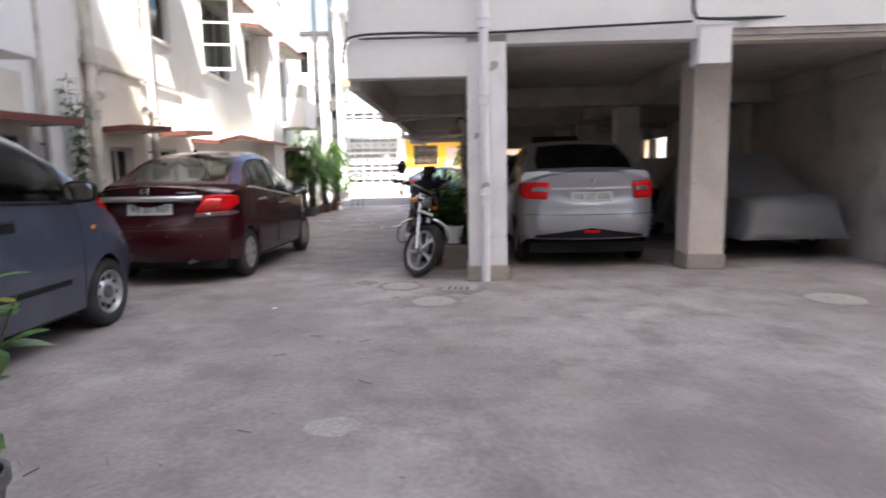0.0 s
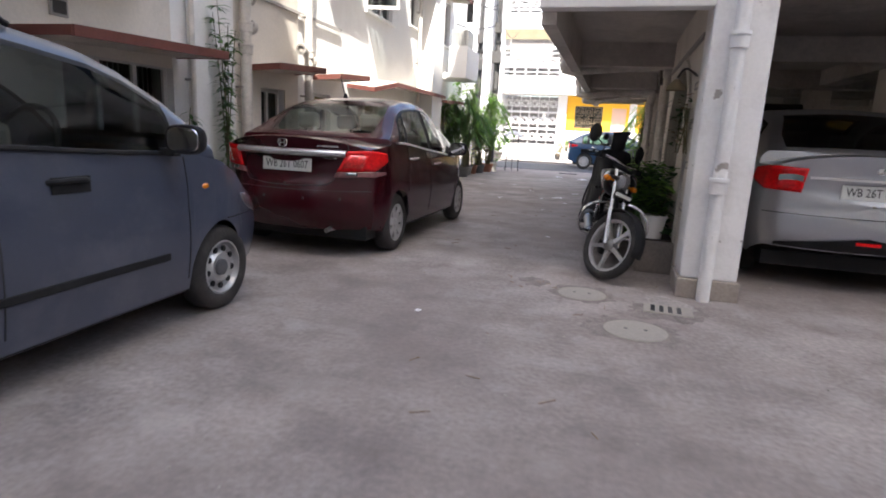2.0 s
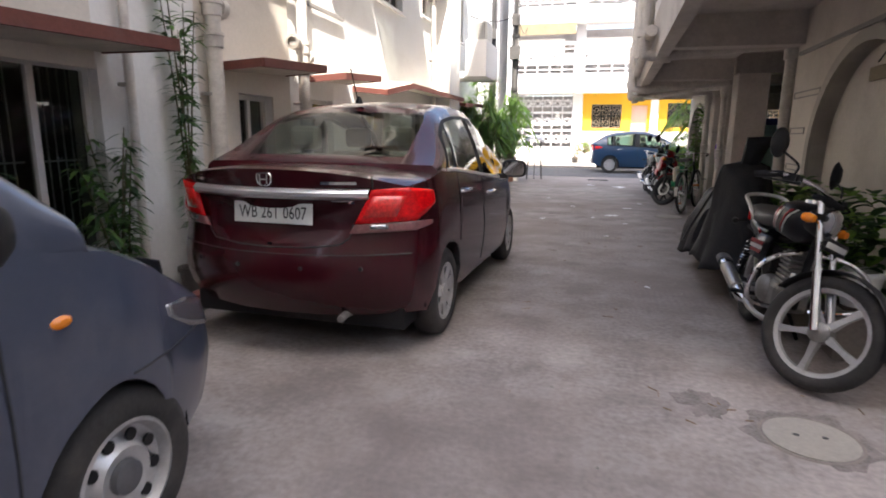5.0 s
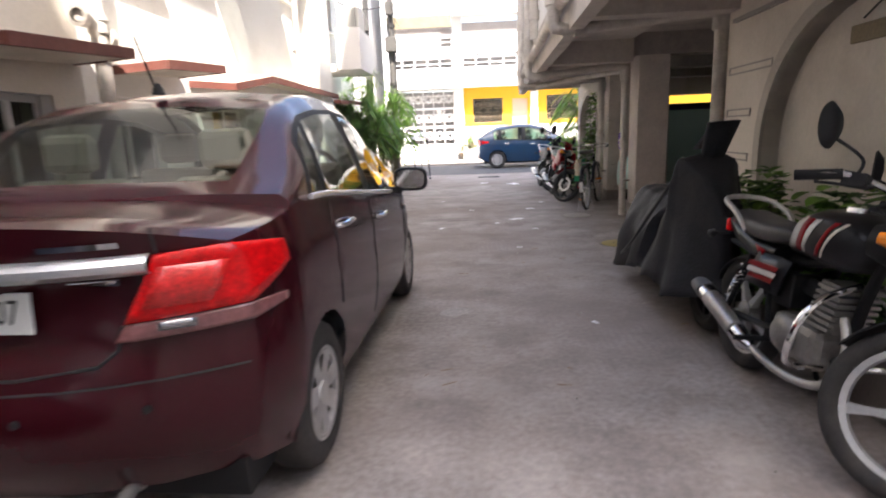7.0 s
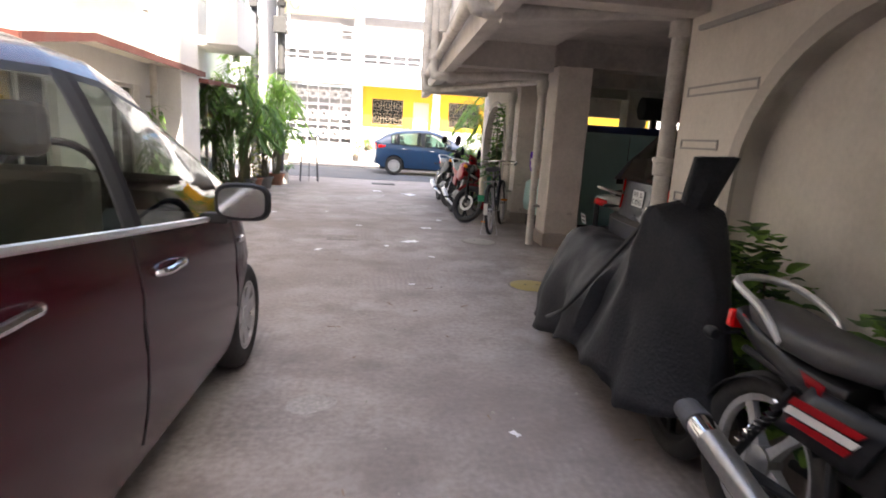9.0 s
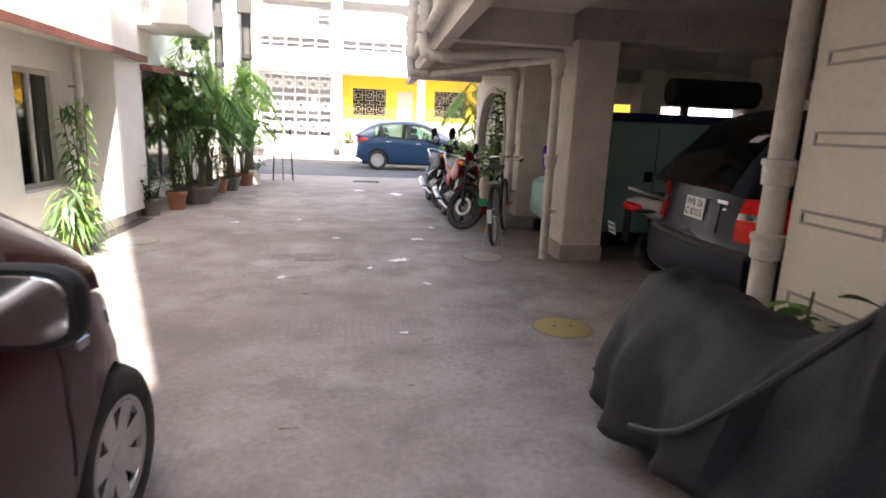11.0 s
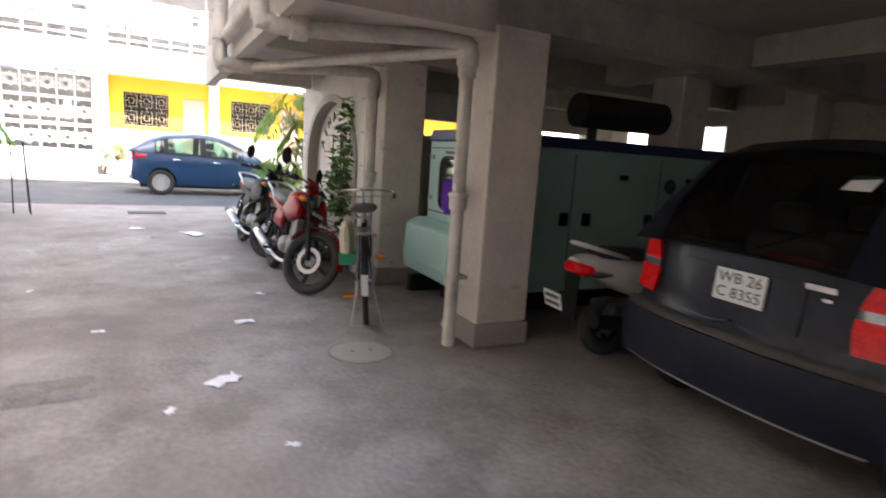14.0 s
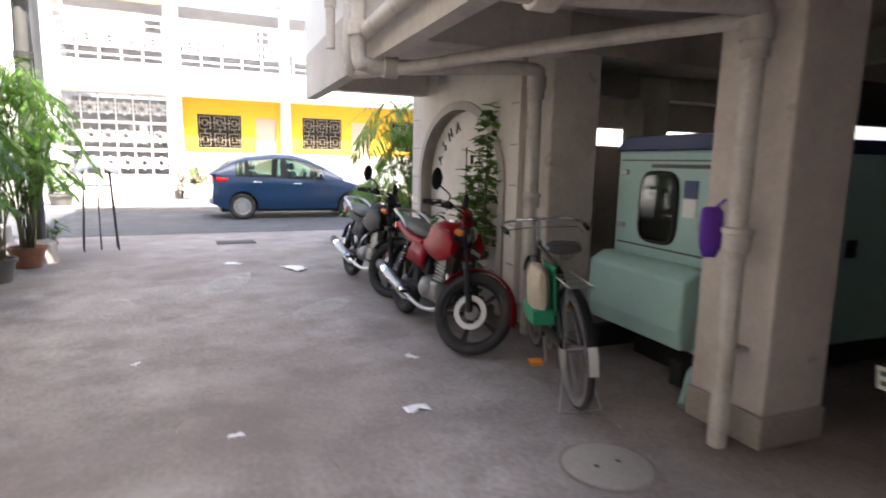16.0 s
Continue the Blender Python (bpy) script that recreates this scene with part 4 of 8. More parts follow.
def wheel(parent, x, y, z, r, width, style, side, rim_r=None, name="wheel"):
    """A road wheel on a sideways axle at (x, y, z); side +1 turns its outer face to +x."""
    hub = new(name)
    hub.matrix_basis = pose(x, y, z, 0, 90 * side, 0)
    hub.parent = parent
    rr = rim_r or r * 0.66
    h = width / 2
    part("tyre", Mesh().revolve([(rr - 0.01, -h * 0.8), (rr + 0.01, -h), (r - 0.04, -h), (r - 0.012, -h * 0.82), (r, -h * 0.5), (r, h * 0.5), (r - 0.012, h * 0.82), (r - 0.04, h), (rr + 0.01, h), (rr - 0.01, h * 0.8)], 36, closed=True), "tyre", hub, smooth=True)
    if style == "steel":
        part("rim", Mesh().revolve([(rr, h * 0.85), (rr - 0.015, h * 0.9), (rr - 0.03, h * 0.5), (rr - 0.06, h * 0.35), (rr * 0.5, h * 0.75), (rr * 0.35, h * 0.6), (0, h * 0.6)], 32), "alloy", hub, smooth=True)
        ho = Mesh()
        for k in range(9):
            a = 2 * math.pi * k / 9
            ho.revolve([(0, 0.0), (0.02, 0.0), (0.02, -0.01)], 10, pose(rr * 0.68 * math.cos(a), rr * 0.68 * math.sin(a), h * 0.63))
        part("vent", ho, "black_plastic", hub)
        part("cap", Mesh().revolve([(rr * 0.3, h * 0.6), (rr * 0.28, h * 0.85), (rr * 0.15, h * 0.95), (0, h * 0.95)], 20), "grey_plastic", hub, smooth=True)
    else:
        part("rim", Mesh().revolve([(rr, h * 0.9), (rr - 0.018, h * 0.92), (rr - 0.022, h * 0.2), (rr - 0.03, -h * 0.3), (0, -h * 0.3)], 32), "grey_plastic", hub, smooth=True)
        sp = Mesh()
        n = 7 if style == "cap" else 8
        for k in range(n):
            a = 2 * math.pi * k / n
            u, v = Vector((math.cos(a), math.sin(a), 0)), Vector((-math.sin(a), math.cos(a), 0))
            wd = 0.045 if style == "cap" else 0.022
            for off in ((0,) if style == "cap" else (-0.022, 0.022)):
                p0, p1 = u * 0.03 + v * off * 0.5, u * (rr - 0.012) + v * off * 1.6
                q = []
                for p, zz, ww in ((p0, h * 0.75, wd * 0.7), (p1, h * 0.9, wd)):
                    q += [p - v * ww + Vector((0, 0, zz)), p + v * ww + Vector((0, 0, zz)), p + v * ww * 0.6 + Vector((0, 0, zz - 0.03)), p - v * ww * 0.6 + Vector((0, 0, zz - 0.03))]
                sp.add(q, [(0, 1, 5, 4), (1, 2, 6, 5), (3, 0, 4, 7), (0, 3, 2, 1), (4, 5, 6, 7)])
        sp.revolve([(rr - 0.004, h * 0.93), (rr - 0.03, h * 0.9), (rr - 0.034, h * 0.7)], 32)
        part("spokes", sp, "alloy", hub)
        part("cap", Mesh().revolve([(0.05, h * 0.6), (0.045, h * 0.85), (0.02, h * 0.9), (0, h * 0.9)], 16), "alloy", hub, smooth=True)
    return hub


def plate(parent, m, wide, high, lines, size):
    p = part("number_plate", Mesh().box(-wide / 2, wide / 2, -high / 2, high / 2, 0, 0.008), "plate", parent, m, bevel=0.004, label="white number plate with black characters")
    for k, text in enumerate(lines):
        y = (len(lines) - 1) / 2 * high * 0.46 - k * high * 0.46
        o = letters("characters", text, size, "ink", p, pose(0, y, 0.009), 0.001)
        xs = [v.co.x for v in o.data.vertices]
        k2 = wide * 0.86 / max(max(xs) - min(xs), 1e-3)
        for v in o.data.vertices:
            v.co.x *= k2
    return p


def car(name, label, m, P):
    """A car with its tail at local y = 0 and nose at y = P['L'], wheels on z = 0. Skinned from cross-sections."""
    t = thing(name, label, "car", m)
    L, W = P["L"], P["W"] / 2
    r, yr, yf = P["r"], P["axles"][0], P["axles"][1]
    ra = r + 0.045
    sill, belt, deck = P["sill"], P["belt"], P["deck"]

    def half(s):
        e0, e1 = min(s / P.get("tail_round", 0.35), 1), min((L - s) / P.get("nose_round", 0.75), 1)
        return W * (1 - 0.085 * (1 - e0) ** 2.2 - P.get("nose_taper", 0.2) * (1 - e1) ** 2.2)

    def low(s):
        z = lerp(sill, s)
        for c in (yr, yf):
            if abs(s - c) < ra:
                z = max(z, r + math.sqrt(ra * ra - (s - c) ** 2))
        return z

    def bow(y, z, end):
        """How far the tail or nose lies in from the car's end at (y, z)."""
        prof = P["tail"] if end == 0 else P["nose"]
        out = lerp(prof, z) + (P.get("tail_bow", 0.12) if end == 0 else P.get("nose_bow", 0.16)) * (abs(y) / W) ** (P.get("tail_power", 2.6) if end == 0 else 2.6)
        if end == 0 and "recess" in P:
            deep, za, zb, xa, xb = P["recess"]
            side = min(max((xb - abs(y)) / (xb - xa), 0), 1)
            tall = min(max((z - za) / 0.05, 0), 1) * min(max((zb - z) / 0.02, 0), 1)
            out += deep * side * side * (3 - 2 * side) * tall
        return out

    n_side, n_deck = 9, 6
    st = sorted({0.0, L, *[round(L * k / 44, 3) for k in range(45)], *[round(c + ra * math.cos(math.pi * k / 14), 3) for c in (yr, yf) for k in range(15)],
                 *[round(c + (ra + 0.004) * q, 3) for c in (yr, yf) for q in (-1, 1)], 0.06, 0.14, L - 0.06, L - 0.14, P["cabin"][0], P["cabin"][1]})
    body, rings = Mesh(), []
    for s in st:
        zl, zb, zd, hw = low(s), lerp(belt, s), lerp(deck, s), half(s)
        row = []
        z0 = lerp(sill, s)
        for k in range(n_side):
            q = k / (n_side - 1)
            z = zl + (zb - zl) * q
            rel = (z - z0) / max(zb - z0, 0.1)
            x = hw * (1 - 0.055 * (1 - min(rel / 0.45, 1)) ** 2 - 0.045 * max((rel - 0.62) / 0.38, 0) ** 1.6 - (0.008 if 0.60 < rel < 0.68 else 0))
            row.append((x, z))
        xb = row[-1][0]
        for k in range(1, n_deck + 1):
            q = k / n_deck
            x = xb * (1 - q)
            row.append((x, zb + (zd - zb) * (1 - (1 - q) ** 2.6)))
        ring = []
        for sx in (1, -1):
            pts = row if sx == 1 else row[-2::-1]
            for x, z in pts:
                y = s
                if s < 0.6:
                    y = s + bow(x, z, 0) * (1 - s / 0.6)
                if s > L - 0.8:
                    y = s - bow(x, z, 1) * (1 - (L - s) / 0.8)
                ring.append((x * sx, y, z))
        rings.append(ring)
    n = len(rings[0])
    c0, c1 = P["cabin"]
    verts = [p for ring in rings for p in ring]
    faces = []
    for i in range(len(rings) - 1):
        mid = (st[i] + st[i + 1]) / 2
        for j in range(n - 1):
            if c0 < mid < c1 and n_side - 1 <= j < n - n_side:
                continue
            faces.append((i * n + j, i * n + j + 1, (i + 1) * n + j + 1, (i + 1) * n + j))
    body.add(verts, faces)
    for end, ring in ((0, rings[0]), (1, rings[-1])):
        zc = (min(p[2] for p in ring) + max(p[2] for p in ring)) / 2
        rows = []
        for q in (1, 0.8, 0.6, 0.4, 0.2, 0.02):
            rw = []
            for x, y, z in ring + [(ring[-1][0] * (1 - 2 * k / 6), 0, ring[-1][2]) for k in range(1, 6)]:
                x2, z2 = x * q, zc + (z - zc) * q
                rw.append((x2, bow(x2, z2, 0) if end == 0 else L - bow(x2, z2, 1), z2))
            rows.append(rw)
        body.grid(rows, closed=True)
    part("body", body, P["paint"], t, smooth=True)
    # floor pan and dark wheel houses
    pan = Mesh().box(-W * 0.84, W * 0.84, 0.28, L - 0.35, 0.17, 0.3)
    part("underside", pan, "black_plastic", t)
    wh = Mesh()
    for c in (yr, yf):
        for sx in (-1, 1):
            arc = [(c + ra * math.cos(math.pi * k / 16), r + ra * math.sin(math.pi * k / 16)) for k in range(17)]
            arc = [(arc[0][0], 0.27)] + arc + [(arc[-1][0], 0.27)]
            xo, xi = sx * (min(half(c - ra), half(c + ra)) - 0.05), sx * (W - 0.32)
            wh.grid([[(xo, y, z) for y, z in arc], [(xi, y, z) for y, z in arc], [(xi, c + (y - c) * 0.05, 0.27 + (z - 0.27) * 0.05) for y, z in arc]])
    part("wheel_house", wh, "black_plastic", t)
    for c in (yr, yf):
        for sx in (-1, 1):
            wheel(t, sx * (half(c) - 0.105), c, r, r, P.get("tyre_w", 0.17), P["wheels"], sx)
    # cabin: roof line, sides, glass
    roof = P["roof"]
    hwr = P["roof_half"]
    gst = sorted({round(a, 3) for a, _ in roof} | {round(c0 + (c1 - c0) * k / 26, 3) for k in range(27)} | set(P["pillars_y"]))
    rows = []
    rake = P.get("rake", [(0, 0), (1, 0)])
    for s in gst:
        lean = lerp(rake, s)
        zb, zr = lerp(belt, s) - 0.005, max(lerp(roof, s + lean), lerp(belt, s) + 0.012)
        hb = half(s) * 0.955
        frac = min((zr - zb) / 0.42, 1)
        ht = hb + (hwr - hb) * frac
        row = [(hb, s, zb)]
        for q in (0.25, 0.5, 0.75, 0.92):
            row.append((hb + (ht - hb) * q + 0.02 * math.sin(math.pi * q), s + lean * q, zb + (zr - 0.035 * frac - zb) * q))
        row.append((ht - 0.02 * frac, s + lean, zr - 0.02 * frac))
        edge = min(max(1 - P.get("pane_half", 0.5) / (ht - 0.03 * frac), 0.12), 0.5)
        for q in (edge, edge + (1 - edge) * 0.33, edge + (1 - edge) * 0.67, 1):
            row.append(((ht - 0.03 * frac) * (1 - q), s + lean, zr + 0.035 * frac * math.sin(math.pi / 2 * q)))
        rows.append(row + [(-x, y, z) for x, y, z in row[-2::-1]])
    # the cabin's ends run down into the deck and the bonnet
    for end, step in ((0, -0.012), (-1, 0.012)):
        s = gst[end] + step
        zb, zd, xb = lerp(belt, s), lerp(deck, s), half(s) * 0.955
        low_row = [(x, s, min(z, zb + (zd - zb) * (1 - min(abs(x) / xb, 1) ** 2.6) - 0.006)) for x, y, z in rows[end]]
        if end == 0:
            rows.insert(0, low_row)
            gst.insert(0, s)
        else:
            rows.append(low_row)
            gst.append(s)
    n = len(rows[0])
    bm = bmesh.new()
    vs = [[bm.verts.new(p) for p in row] for row in rows]
    groups, post = {}, set()
    for i in range(len(rows) - 1):
        mid = (gst[i] + gst[i + 1]) / 2
        for j in range(n - 1):
            fc = bm.faces.new((vs[i][j], vs[i][j + 1], vs[i + 1][j + 1], vs[i + 1][j]))
            fc.smooth = True
            side = j < 4 or j >= n - 5
            key = None
            if side:
                for k, (a, b) in enumerate(P["side_glass"]):
                    if a < mid < b:
                        key = ("side", k, j < 4)
                if any(a[1] < mid < b[0] for a, b in zip(P["side_glass"], P["side_glass"][1:])):
                    post.add(fc)
            elif 6 <= j < n - 7:
                for nm in ("rear_glass", "front_glass"):
                    a, b = P[nm]
                    if a < mid < b:
                        key = (nm,)
            if key:
                groups.setdefault(key, []).append(fc)
    glass_faces, rim_faces = [], []
    for key, fs in groups.items():
        res = bmesh.ops.inset_region(bm, faces=fs, thickness=0.03 if key[0] == "side" else 0.045, depth=-0.006, use_even_offset=True)
        rim_faces += res["faces"]
        glass_faces += fs
    gm, tm, rm, pm = Mesh(), Mesh(), Mesh(), Mesh()
    gs, rs = set(glass_faces), set(rim_faces)
    for fc in bm.faces:
        mesh = gm if fc in gs else rm if fc in rs else pm if fc in post else tm
        mesh.add([v.co[:] for v in fc.verts], [tuple(range(len(fc.verts)))])
    bm.free()
    part("roof", tm, P["paint"], t, smooth=True)
    part("door_post", pm, "black_plastic", t, smooth=True)
    part("window_seal", rm, "black_plastic", t, smooth=True)
    part("window", gm, P.get("glass", "carpane"), t, smooth=True)
    tr = Mesh()
    for sx in (-1, 1):
        ys = [P["side_glass"][0][0] + (P["side_glass"][-1][1] - P["side_glass"][0][0]) * k / 12 for k in range(13)]
        tr.tube([(sx * (half(y) * 0.955 + 0.012), y, lerp(belt, y) + 0.002) for y in ys], 0.012, 6)
    part("waist_trim", tr, "bright_trim" if P.get("bright") else "black_plastic", t, smooth=True)
    # cabin inside: seats, dash, wheel
    mid = (c0 + c1) / 2
    seats = Mesh()
    for y in P["seat_rows"]:
        for x in (-0.36, 0.36):
            seats.box(x - 0.25, x + 0.25, y, y + 0.13, 0.5, belt[1][1] + 0.1)
            seats.box(x - 0.12, x + 0.12, y + 0.01, y + 0.1, belt[1][1] + 0.13, belt[1][1] + 0.3)
            seats.box(x - 0.25, x + 0.25, y + 0.1, y + 0.58, 0.45, 0.62)
    part("seats", seats, "seat_fabric", t, bevel=0.04)
    dash = Mesh().box(-W * 0.86, W * 0.86, c1 - 0.75, c1 - 0.2, 0.72, lerp(belt, c1 - 0.5) - 0.02)
    dash.box(-W * 0.84, W * 0.84, c0 + 0.12, c0 + P.get("shelf", 0.45), lerp(belt, c0 + 0.3) - 0.08, lerp(belt, c0 + 0.3) - 0.03)
    part("dashboard", dash, "black_plastic", t, bevel=0.03)
    part("steering_wheel", Mesh().tube([(0.36 + 0.18 * math.cos(a), c1 - 0.9 + 0.05 * math.sin(a), belt[1][1] + 0.0 + 0.17 * math.sin(a)) for a in (2 * math.pi * k / 20 for k in range(20))], 0.014, 6, closed=True), "black_plastic", t, smooth=True)
    # mirrors, handles, door gaps
    for sx in (-1, 1):
        y = P["mirror_y"]
        zb = lerp(belt, y)
        x0 = sx * half(y) * 0.955
        mm = new("mirror")
        mm.parent = t
        part("shell", loft([(-0.03, 0, 0.108, 0.074, 0.62), (-0.01, 0, 0.115, 0.08, 0.6), (0.025, 0, 0.108, 0.073, 0.62), (0.06, 0, 0.085, 0.055, 0.7), (0.08, 0, 0.045, 0.03, 0.8)], 24), P.get("mirror_paint", P["paint"]), mm, Matrix.Translation((x0 + sx * 0.15, y, zb + 0.08)), smooth=True)
        part("arm", Mesh().box(min(x0 - sx * 0.02, x0 + sx * 0.09), max(x0 - sx * 0.02, x0 + sx * 0.09), y - 0.03, y + 0.03, zb - 0.012, zb + 0.03), "black_plastic", mm, bevel=0.006)
        part("mirror_glass", loft([(-0.034, 0, 0.094, 0.062, 0.6), (-0.0305, 0, 0.096, 0.064, 0.6)], 24), "chrome", mm, Matrix.Translation((x0 + sx * 0.15, y, zb + 0.08)))
    gaps, hd = Mesh(), Mesh()
    for sx in (-1, 1):
        for y in P["door_lines"]:
            pts = []
            for k in range(9):
                z = lerp(sill, y) + 0.07 + (lerp(belt, y) - 0.02 - lerp(sill, y) - 0.07) * k / 8
                rel = (z - lerp(sill, y)) / (lerp(belt, y) - lerp(sill, y))
                x = half(y) * (1 - 0.055 * (1 - min(rel / 0.45, 1)) ** 2 - 0.045 * max((rel - 0.62) / 0.38, 0) ** 1.6 - (0.008 if 0.60 < rel < 0.68 else 0))
                if all((y - c) ** 2 + (z - r) ** 2 > (ra + 0.01) ** 2 for c in (yr, yf)):
                    pts.append((sx * (x + 0.0005), y, z))
            gaps.tube(pts, 0.004, 4)
        for y in P["handles"]:
            z = lerp(belt, y) - 0.135
            x = half(y) * 0.985
            hd.tube(curve([(sx * (x - 0.01), y - 0.1, z), (sx * (x + 0.025), y - 0.07, z + 0.004), (sx * (x + 0.03), y, z + 0.008), (sx * (x + 0.025), y + 0.07, z + 0.006), (sx * (x - 0.01), y + 0.1, z)], 4), 0.013, 8)
    part("door_gap", gaps, "ink", t)
    part("door_handle", hd, P.get("handle_mat", P["paint"]), t, smooth=True)

    def flank(s, z, out=0.006):
        """A point on the car's side at station s and height z."""
        z0, zb = lerp(sill, s), lerp(belt, s)
        rel = (z - z0) / max(zb - z0, 0.1)
        x = half(s) * (1 - 0.055 * (1 - min(rel / 0.45, 1)) ** 2 - 0.045 * max((min(rel, 1) - 0.62) / 0.38, 0) ** 1.6) + out * 0.8
        y = s
        if s < 0.6:
            y = s + bow(x, z, 0) * (1 - s / 0.6) - out * max(0, 1 - s / 0.3)
        if s > L - 0.8:
            y = s - bow(x, z, 1) * (1 - (L - s) / 0.8) + out * max(0, 1 - (L - s) / 0.3)
        return (x, y, z)

    def on_nose(x, z, out=0.006):
        return (x, L - bow(x, z, 1) + out, z)

    def on_tail(x, z, out=0.006):
        return (x, bow(x, z, 0) - out, z)

    def tail_patch(outline_rows, mat, nm, out=0.008, both=False, deep=0.02):
        """A moulded panel on the tail: rows of (x, z)."""
        for sx in ((1, -1) if both else (1,)):
            mesh = Mesh()
            rows_ = [[on_tail(sx * x, z, out) for x, z in rw] for rw in outline_rows]
            mesh.grid(rows_)
            edge = [*outline_rows[0], *[rw[-1] for rw in outline_rows[1:]], *outline_rows[-1][-2::-1], *[rw[0] for rw in outline_rows[-2:0:-1]]]
            mesh.grid([[on_tail(sx * x, z, out) for x, z in edge], [on_tail(sx * x, z, out - deep) for x, z in edge]], closed=True)
            part(nm, mesh, mat, t, smooth=True)
    return t, (on_tail, on_nose, flank), tail_patch, half


def band_rows(x0, x1, zs, n=8, slope=0.0):
    return [[(x0 + (x1 - x0) * k / n, z + slope * k / n) for k in range(n + 1)] for z in zs]


def side_lamp(t, flank, pts, mat, nm, out=0.008):
    """A lamp's wrap on the car's flank: rows of (station, height)."""
    for sx in (1, -1):
        rows = [[flank(p[0], p[1], out) for p in rw] for rw in pts]
        part(nm, Mesh().grid([[(sx * x, y, z) for x, y, z in rw] for rw in rows]), mat, t, smooth=True, solid=0.01)


def rear_lamp(t, flank, on_tail, s0, x_in, z0, z1, mat, nm, slant=0.0, taper=0.5, out=0.012):
    """A tail lamp that wraps the corner from the flank to the tail in one moulding."""
    for sx in (1, -1):
        rows = []
        for q in (0, 0.2, 0.4, 0.6, 0.8, 1):
            row = []
            for k in range(7):
                s = s0 * (1 - k / 6)
                f = 1 - taper * (1 - k / 6)
                row.append(flank(s, z0 + (z1 - z0) * ((1 - f) * 0.75 + q * f), out))
            x1 = row[-1][0]
            for k in range(1, 8):
                x = x1 + (x_in + slant * (1 - q) - x1) * k / 7
                row.append(on_tail(x, z0 + (z1 - z0) * q - 0.012 * k / 7, out))
            rows.append([(sx * x, y, z) for x, y, z in row])
        part(nm, Mesh().grid(rows), mat, t, smooth=True, solid=0.012)


def headlamp(t, flank, on_nose, s0, s1, x_in, z0, z1):
    """A front lamp that wraps the corner from flank to nose, with a dark bezel and a bulb reflector."""
    for sx in (1, -1):
        rows = []
        for q in (0, 0.25, 0.5, 0.75, 1):
            row = []
            for k in range(9):
                s = s0 + (s1 - s0) * k / 8
                row.append(flank(s, z0 + (z1 - z0) * (q if k > 3 else 0.5 + (q - 0.5) * (0.35 + 0.16 * k)) + 0.1 * (1 - k / 8), 0.008))
            x1 = row[-1][0]
            for k in range(1, 5):
                x = x1 + (x_in - x1) * k / 4
                row.append(on_nose(x, z0 + (z1 - z0) * (q * (1 - 0.1 * k)), 0.008))
            rows.append([(sx * x, y, z) for x, y, z in row])
        part("headlamp", Mesh().grid(rows), "clear_lens", t, smooth=True, solid=0.012)


# maroon saloon
P = dict(L=3.78, W=1.68, r=0.288, axles=(0.78, 3.17), paint="maroon", wheels="cap", bright=True, roof_half=0.60, nose_taper=0.34, nose_round=0.8, nose_bow=0.26, tail_round=0.55,
         tail_bow=0.32, tail_power=2.3, pane_half=0.56, recess=(0.055, 0.70, 0.935, 0.36, 0.5), rake=[(0.5, 0), (0.58, 0.0), (0.82, 0.2), (1.1, 0.17), (1.7, 0)],
         sill=[(0, 0.27), (0.3, 0.24), (3.5, 0.22), (3.99, 0.26)], belt=[(0, 1.01), (0.4, 1.045), (0.72, 1.075), (1.0, 1.066), (1.9, 0.975), (2.8, 0.89), (3.1, 0.86), (3.99, 0.66)],
         deck=[(0, 1.10), (0.12, 1.112), (0.3, 1.10), (0.62, 1.105), (2.95, 1.0), (3.3, 0.94), (3.65, 0.8), (3.78, 0.72)], cabin=(0.58, 3.12),
         roof=[(0.58, 1.112), (0.75, 1.18), (0.95, 1.30), (1.1, 1.395), (1.25, 1.455), (1.5, 1.498), (1.8, 1.51), (2.05, 1.495), (2.35, 1.42), (2.7, 1.25), (3.0, 1.06), (3.12, 0.98)],
         side_glass=((0.80, 1.0), (1.02, 1.78), (1.85, 2.80)), rear_glass=(0.63, 0.98), front_glass=(2.2, 3.08), pillars_y=(0.63, 0.80, 0.98, 1.0, 1.02, 1.78, 1.85, 2.80, 2.2, 3.08),
         seat_rows=(1.05, 1.95), mirror_y=2.50, door_lines=(1.05, 1.80, 2.84), handles=(1.2, 2.02), handle_mat="chrome", mirror_paint="black_plastic",
         tail=[(0.27, 0.10), (0.36, 0.035), (0.46, 0.0), (0.6, 0.0), (0.68, 0.035), (0.94, 0.04), (1.06, 0.015), (1.11, 0.0)], nose=[(0.25, 0.06), (0.5, 0.0), (0.7, 0.08)])
t, (on_tail, on_nose, flank), tail_patch, half = car("saloon_car", "maroon saloon car parked beside the white wall", pose(-1.345, 6.05, 0, 0, 0, -1.8), P)
rear_lamp(t, flank, on_tail, 0.32, 0.575, 0.82, 1.005, "red_lens", "tail_lamp", slant=-0.09, taper=0.62, out=0.02)
rear_lamp(t, flank, on_tail, 0.24, 0.485, 0.765, 0.816, "smoked_lens", "reversing_lamp", slant=-0.035, taper=0.55, out=0.016)
